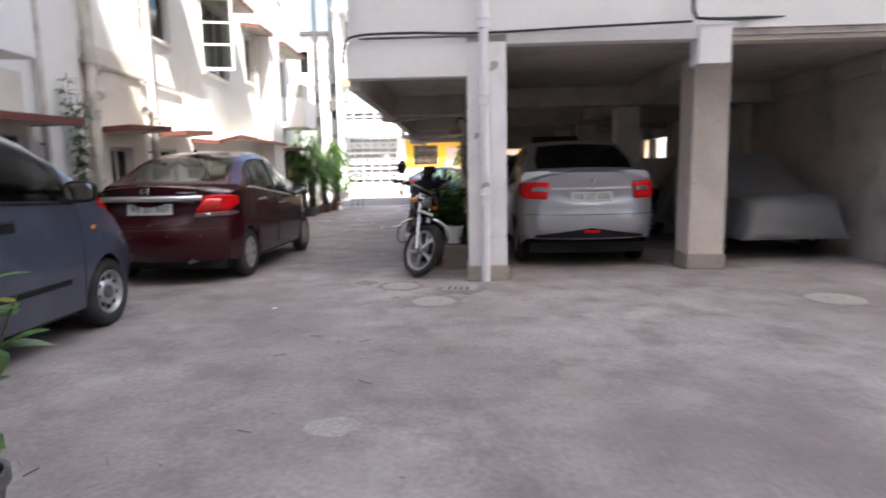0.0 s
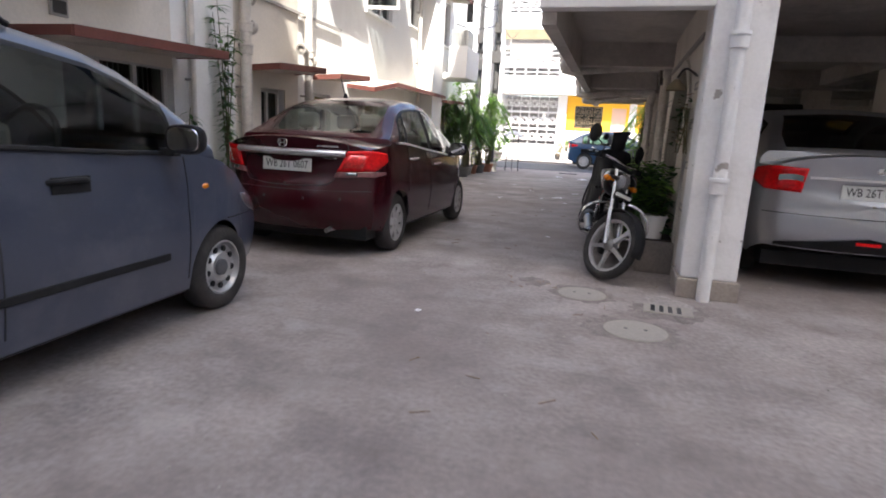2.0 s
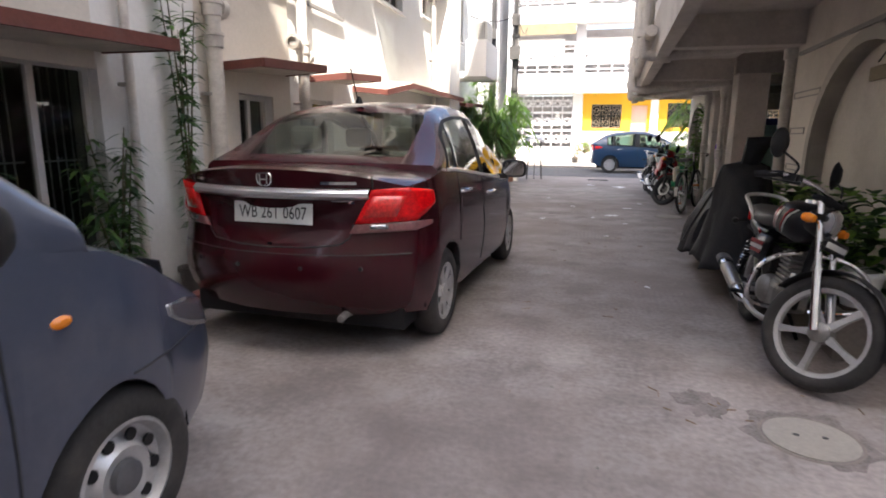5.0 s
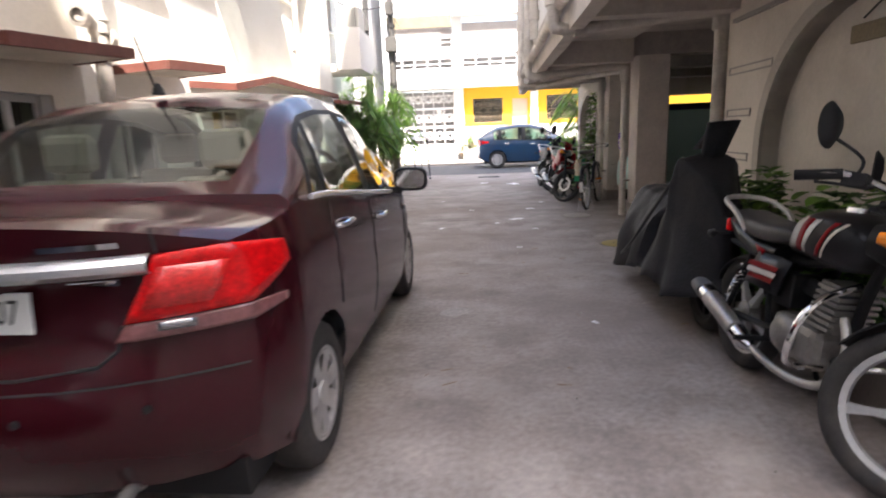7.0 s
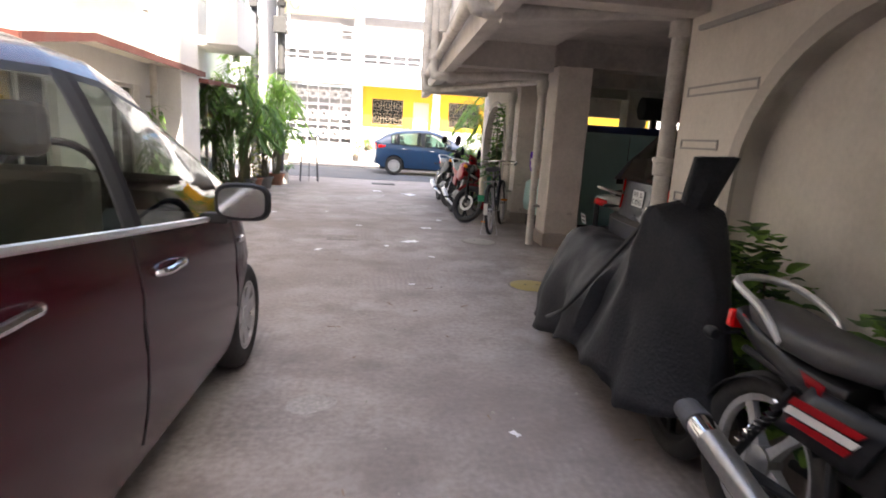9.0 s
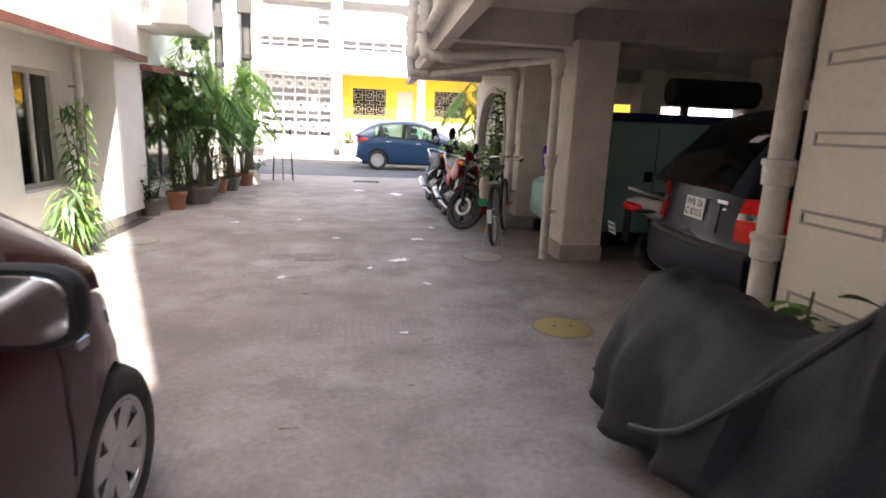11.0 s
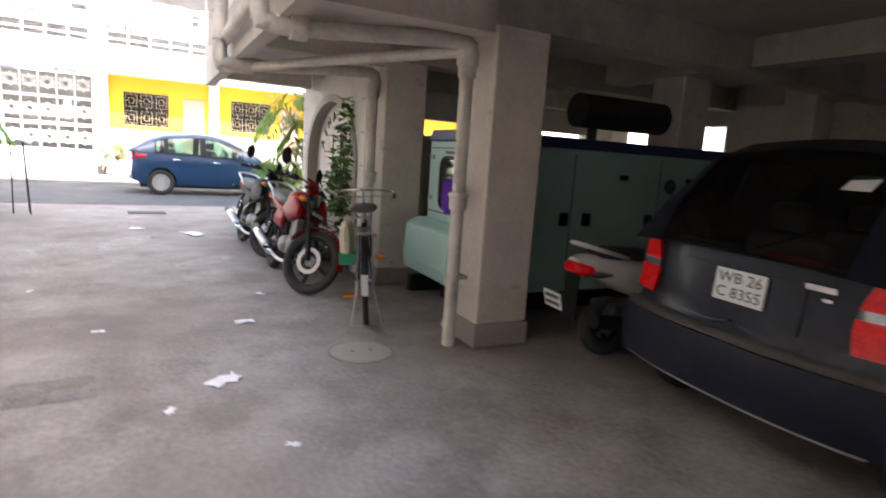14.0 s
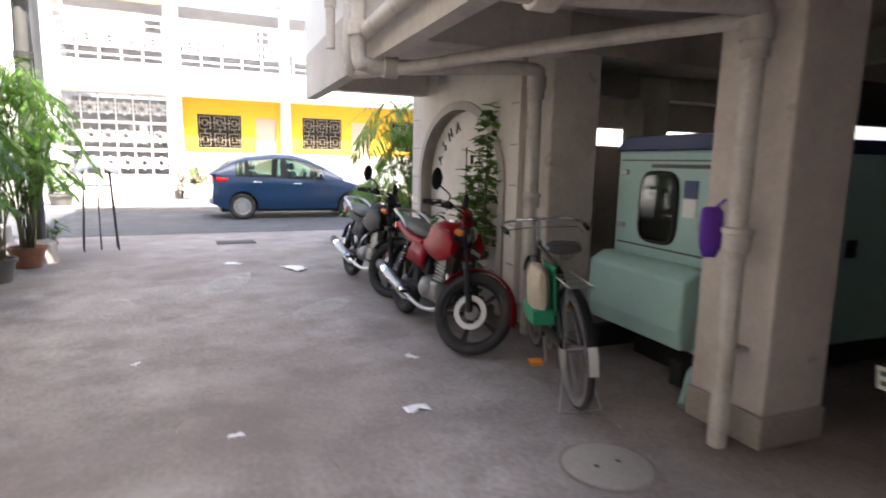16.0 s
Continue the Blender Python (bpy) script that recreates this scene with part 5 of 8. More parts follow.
for sx in (1, -1):
    part("lamp_core", Mesh().grid([[on_tail(sx * (0.53 + 0.16 * k / 6 + 0.05 * q), 0.845 + 0.115 * q, 0.026) for k in range(7)] for q in (0, 0.5, 1)]), "lamp_core", t, smooth=True, solid=0.004, label="bright inner reflector of the tail lamp")
    part("reversing_reflector", Mesh().grid([[on_tail(sx * (0.56 + 0.09 * k / 4), z, 0.022) for k in range(5)] for z in (0.777, 0.802)]), "clear_lens", t, smooth=True, solid=0.004)
part("boot_bar", Mesh().grid([[on_tail(-0.56 + 1.12 * k / 20, z, o) for k in range(21)] for z, o in ((0.938, 0.0), (0.942, 0.02), (0.958, 0.036), (0.978, 0.034), (0.992, 0.018), (0.999, 0.0))]), "bright_trim", t, smooth=True)
part("boot_gap", Mesh().tube([on_tail(x, z, 0.002) for x, z in ((-0.47, 0.80), (-0.45, 0.73), (-0.40, 0.69), (-0.2, 0.672), (0, 0.668), (0.2, 0.672), (0.40, 0.69), (0.45, 0.73), (0.47, 0.80))], 0.005, 5)
     .tube([on_tail(0.575, z, 0.003) for z in (1.0, 1.04, 1.07)], 0.004, 5).tube([on_tail(-0.575, z, 0.003) for z in (1.0, 1.04, 1.07)], 0.004, 5), "ink", t)
plate(t, pose(0, 0.082, 0.852, 86, 0, 0), 0.5, 0.118, ["WB 26T 0607"], 0.1)
bg = Mesh()
bg.tube([(0.043 * math.copysign(abs(math.cos(a)) ** 0.7, math.cos(a)) * (1 + 0.15 * math.sin(a)), 0.008, 1.045 + 0.034 * math.copysign(abs(math.sin(a)) ** 0.7, math.sin(a))) for a in (2 * math.pi * k / 20 for k in range(20))], 0.005, 6, closed=True)
bg.box(-0.026, -0.018, 0.002, 0.012, 1.02, 1.07).box(0.018, 0.026, 0.002, 0.012, 1.02, 1.07).box(-0.018, 0.018, 0.002, 0.012, 1.04, 1.048)
part("badge", bg, "chrome", t, smooth=True)
for x0, x1, z in ((0.32, 0.5, 1.022), (0.36, 0.48, 0.917), (-0.55, -0.43, 1.022)):
    part("badge", Mesh().grid([[on_tail(x0 + (x1 - x0) * k / 4, zz, 0.006) for k in range(5)] for zz in (z, z + 0.016)]), "chrome", t, solid=0.004)
tail_patch(band_rows(-0.76, 0.76, (0.632, 0.637), 14), "ink", "bumper_gap", 0.002, deep=0.004)
part("exhaust", Mesh().tube([(0.40, 0.35, 0.285), (0.40, 0.17, 0.28)], 0.03, 12).tube([(0.40, 0.18, 0.28), (0.405, 0.07, 0.27)], 0.021, 12), "engine", t, smooth=True)
for x in (-0.52, -0.2, 0.2, 0.52):
    part("parking_sensor", Mesh().revolve([(0.0, 0.006), (0.012, 0.005), (0.012, -0.006)], 10, pose(x, on_tail(x, 0.56)[1], 0.56, 90, 0, 0)), "ink", t)
part("aerial", Mesh().tube([(0, 1.24, 1.515), (0, 1.12, 1.74)], 0.005, 6).revolve([(0.03, 0), (0.02, 0.03), (0.008, 0.05)], 10, pose(0, 1.25, 1.51)), "black_plastic", t)
part("parcel_shelf", Mesh().box(-0.55, 0.55, 0.74, 1.05, 1.04, 1.065).box(-0.42, -0.12, 0.84, 1.02, 1.065, 1.1).box(0.2, 0.36, 0.9, 1.0, 1.065, 1.13), "seat_fabric", t, bevel=0.02)
for sx in (1, -1):
    part("side_repeater", Mesh().box(-0.006, 0.008, -0.03, 0.03, -0.014, 0.014, Matrix.Translation((sx * (flank(2.93, 0.76)[0] + 0.002), 2.93, 0.76))), "clear_lens", t, bevel=0.004)
headlamp(t, flank, on_nose, 3.3, 3.78, 0.36, 0.6, 0.7)

# tall grey-blue hatchback
P = dict(L=3.6, W=1.49, r=0.275, axles=(0.52, 2.91), paint="greyblue", wheels="steel", roof_half=0.57, nose_round=0.7, nose_taper=0.2, nose_bow=0.24,
         sill=[(0, 0.30), (0.3, 0.22), (3.2, 0.21), (3.6, 0.26)], belt=[(0, 1.09), (1.5, 1.065), (2.1, 1.03), (2.6, 1.015), (2.97, 0.965), (3.27, 0.865), (3.45, 0.76), (3.6, 0.68)],
         deck=[(0, 1.1), (2.6, 1.05), (2.8, 1.045), (2.97, 1.005), (3.27, 0.915), (3.5, 0.82), (3.6, 0.75)], cabin=(0.03, 2.84),
         roof=[(0.03, 0.98), (0.12, 1.2), (0.28, 1.46), (0.5, 1.565), (1.4, 1.59), (1.75, 1.56), (2.08, 1.515), (2.3, 1.45), (2.55, 1.31), (2.7, 1.2), (2.84, 1.07)],
         side_glass=((0.3, 0.62), (0.7, 1.42), (1.5, 2.52)), rear_glass=(0.06, 0.36), front_glass=(2.1, 2.80), pillars_y=(0.3, 0.62, 0.7, 1.42, 1.5, 2.52, 2.1, 0.36),
         seat_rows=(0.7, 1.55), mirror_y=2.42, door_lines=(0.66, 1.46, 2.57), handles=(0.92, 1.80), handle_mat="black_plastic", mirror_paint="black_plastic", glass="hatchpane",
         tail=[(0.3, 0.03), (0.5, 0.0), (1.0, 0.04)], nose=[(0.25, 0.05), (0.5, 0.0), (0.8, 0.06)])
t, (on_tail, on_nose, flank), tail_patch, half = car("tall_hatchback", "tall grey-blue hatchback with steel wheels parked by the wall", pose(-1.585, 1.64, 0, 0, 0, 0.6), P)
for sx in (1, -1):
    part("side_repeater", Mesh().revolve([(0.0, 0.014), (0.6, 0.012), (1, 0)], 14, Matrix.Translation((sx * 0.737, 2.73, 0.82)) @ pose(0, 0, 0, 0, 90 * sx, 0) @ Matrix.Diagonal((0.018, 0.032, 1, 1))), "amber", t, smooth=True)
    part("side_moulding", Mesh().box(-0.008, 0.012, 0.75, 2.40, 0.43, 0.47, Matrix.Translation((sx * 0.737, 0, 0))), "black_plastic", t, bevel=0.006)
    part("handle_recess", Mesh().box(-0.006, 0.006, 1.71, 1.91, 0.86, 0.935, Matrix.Translation((sx * 0.739, 0, 0))), "black_plastic", t, bevel=0.004)
    part("roof_rail", Mesh().tube(curve([(sx * 0.545, 0.5, 1.56), (sx * 0.55, 0.7, 1.605), (sx * 0.55, 1.5, 1.62), (sx * 0.54, 1.75, 1.56)], 5), 0.014, 8), "black_plastic", t, smooth=True)

headlamp(t, flank, on_nose, 3.3, 3.6, 0.44, 0.57, 0.675)
part("grille", Mesh().grid([[on_nose(-0.36 + 0.72 * k / 8, z, 0.006) for k in range(9)] for z in (0.68, 0.74, 0.79)]), "black_plastic", t, solid=0.01)
part("bumper_gap", Mesh().tube([(-on[0], on[1], on[2]) for on in (flank(3.6 - 0.1 * k, 0.6, 0.002) for k in range(6, -1, -1))] + [on_nose(x / 10, 0.6, 0.002) for x in range(-6, 7, 2)] + [flank(3.6 - 0.1 * k, 0.6, 0.002) for k in range(7)], 0.004, 4), "ink", t)

# silver saloon in the first bay
P = dict(L=3.66, W=1.70, r=0.29, axles=(0.82, 3.0), paint="silver", wheels="cap", roof_half=0.63,
         tail_bow=0.26, tail_power=2.4, pane_half=0.60, recess=(0.04, 0.79, 0.95, 0.4, 0.5), rake=[(0.42, 0), (0.5, 0), (0.78, 0.18), (1.1, 0.14), (1.7, 0)],
         sill=[(0, 0.36), (0.3, 0.25), (3.3, 0.23), (3.66, 0.26)], belt=[(0, 1.06), (0.8, 1.08), (2.6, 0.96), (3.1, 0.9), (3.66, 0.72)],
         deck=[(0, 1.17), (0.12, 1.185), (0.3, 1.175), (0.55, 1.18), (2.95, 1.02), (3.3, 0.95), (3.55, 0.8), (3.66, 0.74)], cabin=(0.42, 3.02),
         roof=[(0.42, 1.185), (0.7, 1.33), (1.0, 1.5), (1.3, 1.575), (1.7, 1.595), (2.05, 1.56), (2.35, 1.44), (2.7, 1.22), (3.02, 1.01)],
         side_glass=((0.85, 1.7), (1.78, 2.62)), rear_glass=(0.48, 0.9), front_glass=(2.12, 2.98), pillars_y=(0.48, 0.85, 0.9, 1.7, 1.78, 2.62, 2.12),
         seat_rows=(1.1, 2.0), mirror_y=2.45, door_lines=(1.0, 1.74, 2.72), handles=(1.2, 2.05), glass="darkpane",
         tail=[(0.3, 0.08), (0.42, 0.02), (0.62, 0.0), (0.70, 0.03), (1.0, 0.03), (1.13, 0.0)], nose=[(0.25, 0.06), (0.5, 0.0), (0.7, 0.08)])
t, (on_tail, on_nose, flank), tail_patch, half = car("saloon_car", "clean silver saloon car parked under the building", pose(3.62, 6.800, 0, 0, 0, -1.0), P)
rear_lamp(t, flank, on_tail, 0.26, 0.50, 0.855, 1.06, "red_lens", "tail_lamp", slant=0.03, taper=0.55, out=0.018)
tail_patch([[(0.53 + k * 0.17 / 8, z + 0.012 * math.sin(math.pi * k / 8)) for k in range(9)] for z in (0.935, 0.965, 0.985)], "clear_lens", "reversing_lamp", 0.028, True)
tail_patch(band_rows(-0.48, 0.48, (0.965, 0.985), 14), "bright_trim", "boot_bar", 0.02)
plate(t, pose(0, 0.058, 0.872, 90, 0, 0), 0.5, 0.12, ["WB 26T 6376"], 0.1)
part("badge", Mesh().revolve([(0.0, 0.008), (0.03, 0.006), (0.036, 0)], 18, pose(0, 0.018, 1.06, 90, 0, 0)), "chrome", t)
tail_patch(band_rows(-0.78, 0.78, (0.655, 0.662), 14), "ink", "bumper_gap", 0.003, deep=0.004)
tail_patch([[(-0.66 + 1.32 * k / 12, 0.37 + (0.13 - 0.1 * abs(k - 6) / 6) * q) for k in range(13)] for q in (0, 0.5, 1)], "black_plastic", "bumper_skirt", 0.01)
tail_patch(band_rows(-0.09, 0.09, (0.44, 0.47), 4), "red_lens", "fog_lamp", 0.018)

# bright blue hatchback on the street
P = dict(L=3.99, W=1.74, r=0.30, axles=(0.72, 3.24), paint="blue", wheels="alloy", bright=False, roof_half=0.57,
         sill=[(0, 0.34), (0.3, 0.24), (3.5, 0.22), (3.99, 0.26)], belt=[(0, 1.0), (0.8, 0.99), (2.6, 0.92), (3.1, 0.88), (3.99, 0.66)],
         deck=[(0, 1.02), (0.4, 1.02), (2.95, 0.98), (3.4, 0.93), (3.85, 0.76), (3.99, 0.70)], cabin=(0.05, 3.05),
         roof=[(0.05, 1.03), (0.25, 1.14), (0.5, 1.29), (0.8, 1.40), (1.5, 1.48), (1.9, 1.47), (2.3, 1.36), (2.7, 1.17), (3.05, 0.97)],
         side_glass=((0.6, 0.82), (0.86, 1.62), (1.7, 2.6)), rear_glass=(0.1, 0.5), front_glass=(2.05, 3.0), pillars_y=(0.6, 0.82, 0.86, 1.62, 1.7, 2.6, 2.05, 0.5),
         seat_rows=(0.95, 1.85), mirror_y=2.45, door_lines=(0.86, 1.66, 2.72), handles=(1.05, 1.95), glass="greenpane", mirror_paint="blue", handle_mat="chrome",
         tail=[(0.3, 0.05), (0.5, 0.0), (0.75, 0.03), (1.0, 0.03)], nose=[(0.25, 0.06), (0.5, 0.0), (0.7, 0.08)])
t, (on_tail, on_nose, flank), tail_patch, half = car("hatchback", "glossy blue hatchback standing on the cross street", pose(0.19, 25.75, 0.006, 0, 0, -89.2), P)
tail_patch([[(0.5 + 0.3 * k / 6, 0.8 + 0.2 * q) for k in range(7)] for q in (0, 0.5, 1)], "red_lens", "tail_lamp", 0.012, True)
side_lamp(t, flank, [[(0.08 + 0.3 * k / 6, 0.84 + 0.05 * k / 6 + 0.12 * q * (1 - 0.6 * k / 6), 0.995) for k in range(7)] for q in (0, 0.5, 1)], "red_lens", "tail_lamp")

# dusty navy hatchback nosed into the parking floor
P = dict(L=3.56, W=1.52, r=0.275, axles=(0.55, 2.93), paint="navy", wheels="steel", roof_half=0.55, tyre_w=0.16,
         sill=[(0, 0.32), (0.3, 0.25), (3.2, 0.24), (3.56, 0.28)], belt=[(0, 0.98), (2.4, 0.93), (2.75, 0.9), (3.56, 0.72)],
         deck=[(0, 1.0), (2.6, 0.97), (2.9, 0.97), (3.3, 0.9), (3.5, 0.8), (3.56, 0.74)], cabin=(0.04, 2.86),
         roof=[(0.04, 0.99), (0.16, 1.2), (0.38, 1.46), (0.6, 1.54), (1.6, 1.56), (1.95, 1.51), (2.3, 1.35), (2.62, 1.12), (2.86, 0.95)],
         side_glass=((0.36, 0.66), (0.74, 1.42), (1.5, 2.38)), rear_glass=(0.06, 0.44), front_glass=(2.0, 2.82), pillars_y=(0.36, 0.66, 0.74, 1.42, 1.5, 2.38, 2.0, 0.44),
         seat_rows=(0.85, 1.6), mirror_y=2.2, door_lines=(0.7, 1.46, 2.45), handles=(0.9, 1.7), handle_mat="black_plastic", glass="darkpane",
         tail=[(0.3, 0.02), (0.45, 0.0), (0.58, 0.0), (0.62, 0.05), (1.0, 0.09)], nose=[(0.25, 0.05), (0.5, 0.0), (0.72, 0.06)])
t, (on_tail, on_nose, flank), tail_patch, half = car("hatchback", "dusty dark navy hatchback parked in the shade", pose(2.77, 11.44, 0, 0, 0, -95.3), P)
for q0, q1, mat, nm, out in ((0.0, 0.45, "red_lens", "tail_lamp", 0.026), (0.45, 0.58, "clear_lens", "reversing_lamp", 0.024), (0.58, 1.0, "red_lens", "tail_lamp", 0.026)):
    rows = []
    for j in range(4):
        q = q0 + (q1 - q0) * j / 3
        x0 = 0.575 - 0.055 * math.sin(math.pi * (0.15 + 0.75 * q)) + 0.03 * q
        rows.append([(x0 + (0.725 - 0.02 * q - x0) * k / 6, 0.675 + 0.325 * q) for k in range(7)])
    tail_patch(rows, mat, nm, out, True)
side_lamp(t, flank, [[(0.03 + 0.2 * k / 4, 0.70 + 0.28 * q) for k in range(5)] for q in (0, 0.5, 1)], "red_lens", "tail_lamp", 0.012)
tail_patch(band_rows(-0.33, 0.33, (0.68, 0.8, 0.92), 8), "navy", "plate_board", 0.006)
plate(t, pose(0.02, 0.062, 0.83, 86, 0, 0), 0.28, 0.16, ["WB 26", "C 8355"], 0.075)
tail_patch(band_rows(-0.74, 0.74, (0.30, 0.4, 0.5, 0.58), 12), "navy", "bumper", 0.06, deep=0.09)
tail_patch(band_rows(-0.72, 0.72, (0.583, 0.6, 0.615), 12), "dusty_ledge", "bumper_ledge", 0.05, deep=0.07)
tail_patch(band_rows(-0.68, 0.68, (0.285, 0.296), 12), "steel", "bumper_strip", 0.05)
part("badge", Mesh().box(0.34, 0.47, 0.052, 0.062, 0.905, 0.93).box(0.42, 0.46, 0.05, 0.06, 0.865, 0.88), "chrome", t)
part("high_brake_lamp", Mesh().box(0.12, 0.38, 0.085, 0.11, 1.0, 1.03), "red_lens", t)
part("dust_streak", Mesh().box(-0.36, -0.02, 0.085, 0.1, 1.015, 1.03), "dusty_ledge", t)
part("windscreen_sticker", Mesh().grid([[(0.3 + 0.12 * i, 0.235 + 0.09 * j, 1.33 + 0.065 * j) for i in (0, 1)] for j in (0, 1)]), "paper", t, solid=0.003)
part("rear_wiper", Mesh().tube([(0.05, 0.10, 1.03), (0.3, 0.13, 1.14)], 0.007, 6), "black_plastic", t)


# ---- two-wheelers ----
def bike_wheel(parent, y, r, tyre, spokes, rim_mat, wires=0, disc=False, turn=0.0, x=0.0):
    """A narrow wheel standing in the local y-z plane."""
    hub = new("wheel")
    hub.matrix_basis = pose(x, y, r, 0, 90, 0) @ pose(0, 0, 0, turn, 0, 0)
    hub.parent = parent
    rr = r - tyre * 0.95
    part("tyre", Mesh().revolve([(r - tyre / 2 + tyre / 2 * math.cos(a), tyre * 0.55 * math.sin(a)) for a in (2 * math.pi * k / 12 for k in range(12))], 40, closed=True), "tyre", hub, smooth=True)
    part("rim", Mesh().revolve([(rr + 0.012, -0.022), (rr - 0.02, -0.016), (rr - 0.026, 0), (rr - 0.02, 0.016), (rr + 0.012, 0.022)], 40, closed=True), rim_mat, hub, smooth=True)
    s = Mesh()
    if wires:
        for k in range(wires):
            a = 2 * math.pi * k / wires
            b = a + (0.5 if k % 2 else -0.5)
            s.tube([(0.02 * math.cos(b), 0.02 * math.sin(b), 0.03 if k % 4 < 2 else -0.03), (rr * math.cos(a), rr * math.sin(a), 0)], 0.0016, 4, caps=False)
    else:
        for k in range(spokes):
            a = 2 * math.pi * k / spokes
            u, v = Vector((math.cos(a), math.sin(a), 0)), Vector((-math.sin(a), math.cos(a), 0))
            q = []
            for rad, w_, hh in ((0.03, 0.022, 0.022), (rr * 0.55, 0.013, 0.014), (rr - 0.01, 0.02, 0.012)):
                q.append([u * rad - v * w_ - Vector((0, 0, hh)), u * rad + v * w_ - Vector((0, 0, hh)), u * rad + v * w_ + Vector((0, 0, hh)), u * rad - v * w_ + Vector((0, 0, hh))])
            s.grid(q, closed=True)
    part("spokes", s, "chrome" if wires else rim_mat, hub)
    part("hub", Mesh().revolve([(0, -0.05), (0.03, -0.05), (0.055, -0.03), (0.055, 0.03), (0.03, 0.05), (0, 0.05)] if not wires else [(0, -0.05), (0.02, -0.05), (0.02, 0.05), (0, 0.05)], 20), "engine" if not wires else "chrome", hub, smooth=True)
    if disc:
        part("brake_disc", Mesh().revolve([(0.085, -0.061), (0.125, -0.061), (0.125, -0.055), (0.085, -0.055)], 28, closed=True), "white_paint", hub)
    return hub


def motorcycle(label, m, tank, panel, rim_mat, fender, stripe=None, disc=False, crash=True, steer=0.0, short=1.0):
    """A commuter motorcycle, nose towards local -y, front hub over the origin."""
    t = thing("motorcycle", label, "motorcycle", m)
    wb, r = 1.27, 0.305
    S = Matrix.Translation((0, 0, r)) @ Matrix.Rotation(radians(steer), 4, Vector((0, 0.4, 0.915))) @ Matrix.Translation((0, 0, -r))
    front = bike_wheel(t, 0.0, r, 0.075, 5, rim_mat, disc=disc)
    front.matrix_basis = S @ front.matrix_basis
    bike_wheel(t, 0.75 + (wb - 0.75) * short, r, 0.085, 5, rim_mat)
    fk = Mesh()
    for x in (-0.075, 0.075):
        fk.tube([(x, 0, r), (x, 0.13, r + 0.3)], 0.024, 10).tube([(x, 0.13, r + 0.3), (x, 0.29, r + 0.66)], 0.016, 10)
    part("fork", fk, "black_plastic" if disc else "chrome", t, m=S, smooth=True)
    part("fork_yoke", Mesh().box(-0.1, 0.1, 0.2, 0.29, 0.84, 0.875).box(-0.1, 0.1, 0.25, 0.33, 0.94, 0.97), "black_plastic", t, S, bevel=0.01)
    rows = []
    for k in range(13):
        a = radians(25 + 155 * k / 12)
        ry, rz = -math.cos(a), math.sin(a)
        rows.append([(x, ry * -(r + 0.03 - 0.02 * abs(x) / 0.06), r + rz * (r + 0.03 - 0.35 * x * x / 0.06 / 2)) for x in (-0.062, -0.05, -0.025, 0, 0.025, 0.05, 0.062)])
    part("front_mudguard", Mesh().grid(rows), fender, t, m=S, smooth=True, solid=0.004)
    rows = []
    for k in range(12):
        a = radians(20 + 130 * k / 11)
        rows.append([(x, wb + math.cos(a) * (r + 0.045), r + math.sin(a) * (r + 0.045 - 2 * x * x)) for x in (-0.07, -0.045, 0, 0.045, 0.07)])
    part("rear_mudguard", Mesh().grid(rows), "black_plastic", t, smooth=True, solid=0.004)
    part("tank", loft([(0.30, 0.80, 0.05, 0.04, 0.8), (0.34, 0.80, 0.11, 0.09, 0.75), (0.42, 0.81, 0.145, 0.115, 0.7), (0.55, 0.82, 0.155, 0.115, 0.7), (0.68, 0.80, 0.125, 0.095, 0.7), (0.78, 0.765, 0.085, 0.06, 0.8), (0.81, 0.755, 0.05, 0.03, 0.8)]), tank, t, smooth=True)
    if disc:
        for sx in (-1, 1):
            part("tank_shroud", loft([(0.22, 0.74, 0.02, 0.05, 0.8), (0.30, 0.76, 0.035, 0.11, 0.75), (0.45, 0.74, 0.04, 0.13, 0.7), (0.62, 0.72, 0.03, 0.08, 0.75), (0.74, 0.72, 0.015, 0.03, 0.8)]), tank, t, pose(sx * 0.125, 0, 0), smooth=True)
    part("tank_cap", Mesh().revolve([(0, 0.02), (0.035, 0.018), (0.04, 0)], 16, pose(0, 0.5, 0.928)), "chrome", t, smooth=True)
    if stripe:
        for sx in (-1, 1):
            for mat, y0, wide in (("white_paint", 0.66, 0.07), (stripe, 0.60, 0.055), ("white_paint", 0.565, 0.03), (stripe, 0.48, 0.02), ("white_paint", 0.455, 0.012)):
                rows = []
                for q in range(6):
                    z = 0.745 + 0.145 * q / 5
                    row = []
                    for k in range(4):
                        y = y0 - 0.075 * q / 5 + wide * k / 3
                        hw, hh = lerp([(0.34, 0.11), (0.42, 0.145), (0.55, 0.155), (0.68, 0.125), (0.78, 0.085)], y), lerp([(0.34, 0.09), (0.42, 0.115), (0.55, 0.115), (0.68, 0.095), (0.78, 0.06)], y)
                        zc = lerp([(0.34, 0.80), (0.42, 0.81), (0.55, 0.82), (0.68, 0.80), (0.78, 0.765)], y)
                        g = min(abs(z - zc) / hh, 0.98)
                        row.append((sx * (hw * (1 - g ** (1 / 0.35)) ** 0.35 + 0.003), y, z))
                    rows.append(row)
                part("decal", Mesh().grid(rows), mat, t, smooth=True, solid=0.002)
    part("seat", loft([(0.74, 0.775, 0.07, 0.03, 0.7), (0.82, 0.785, 0.11, 0.045, 0.7), (1.0, 0.795, 0.13, 0.05, 0.65), (1.2, 0.82, 0.125, 0.05, 0.65), (1.38, 0.845, 0.11, 0.045, 0.7), (1.47, 0.855, 0.07, 0.03, 0.8)]), "seat_black", t, smooth=True)
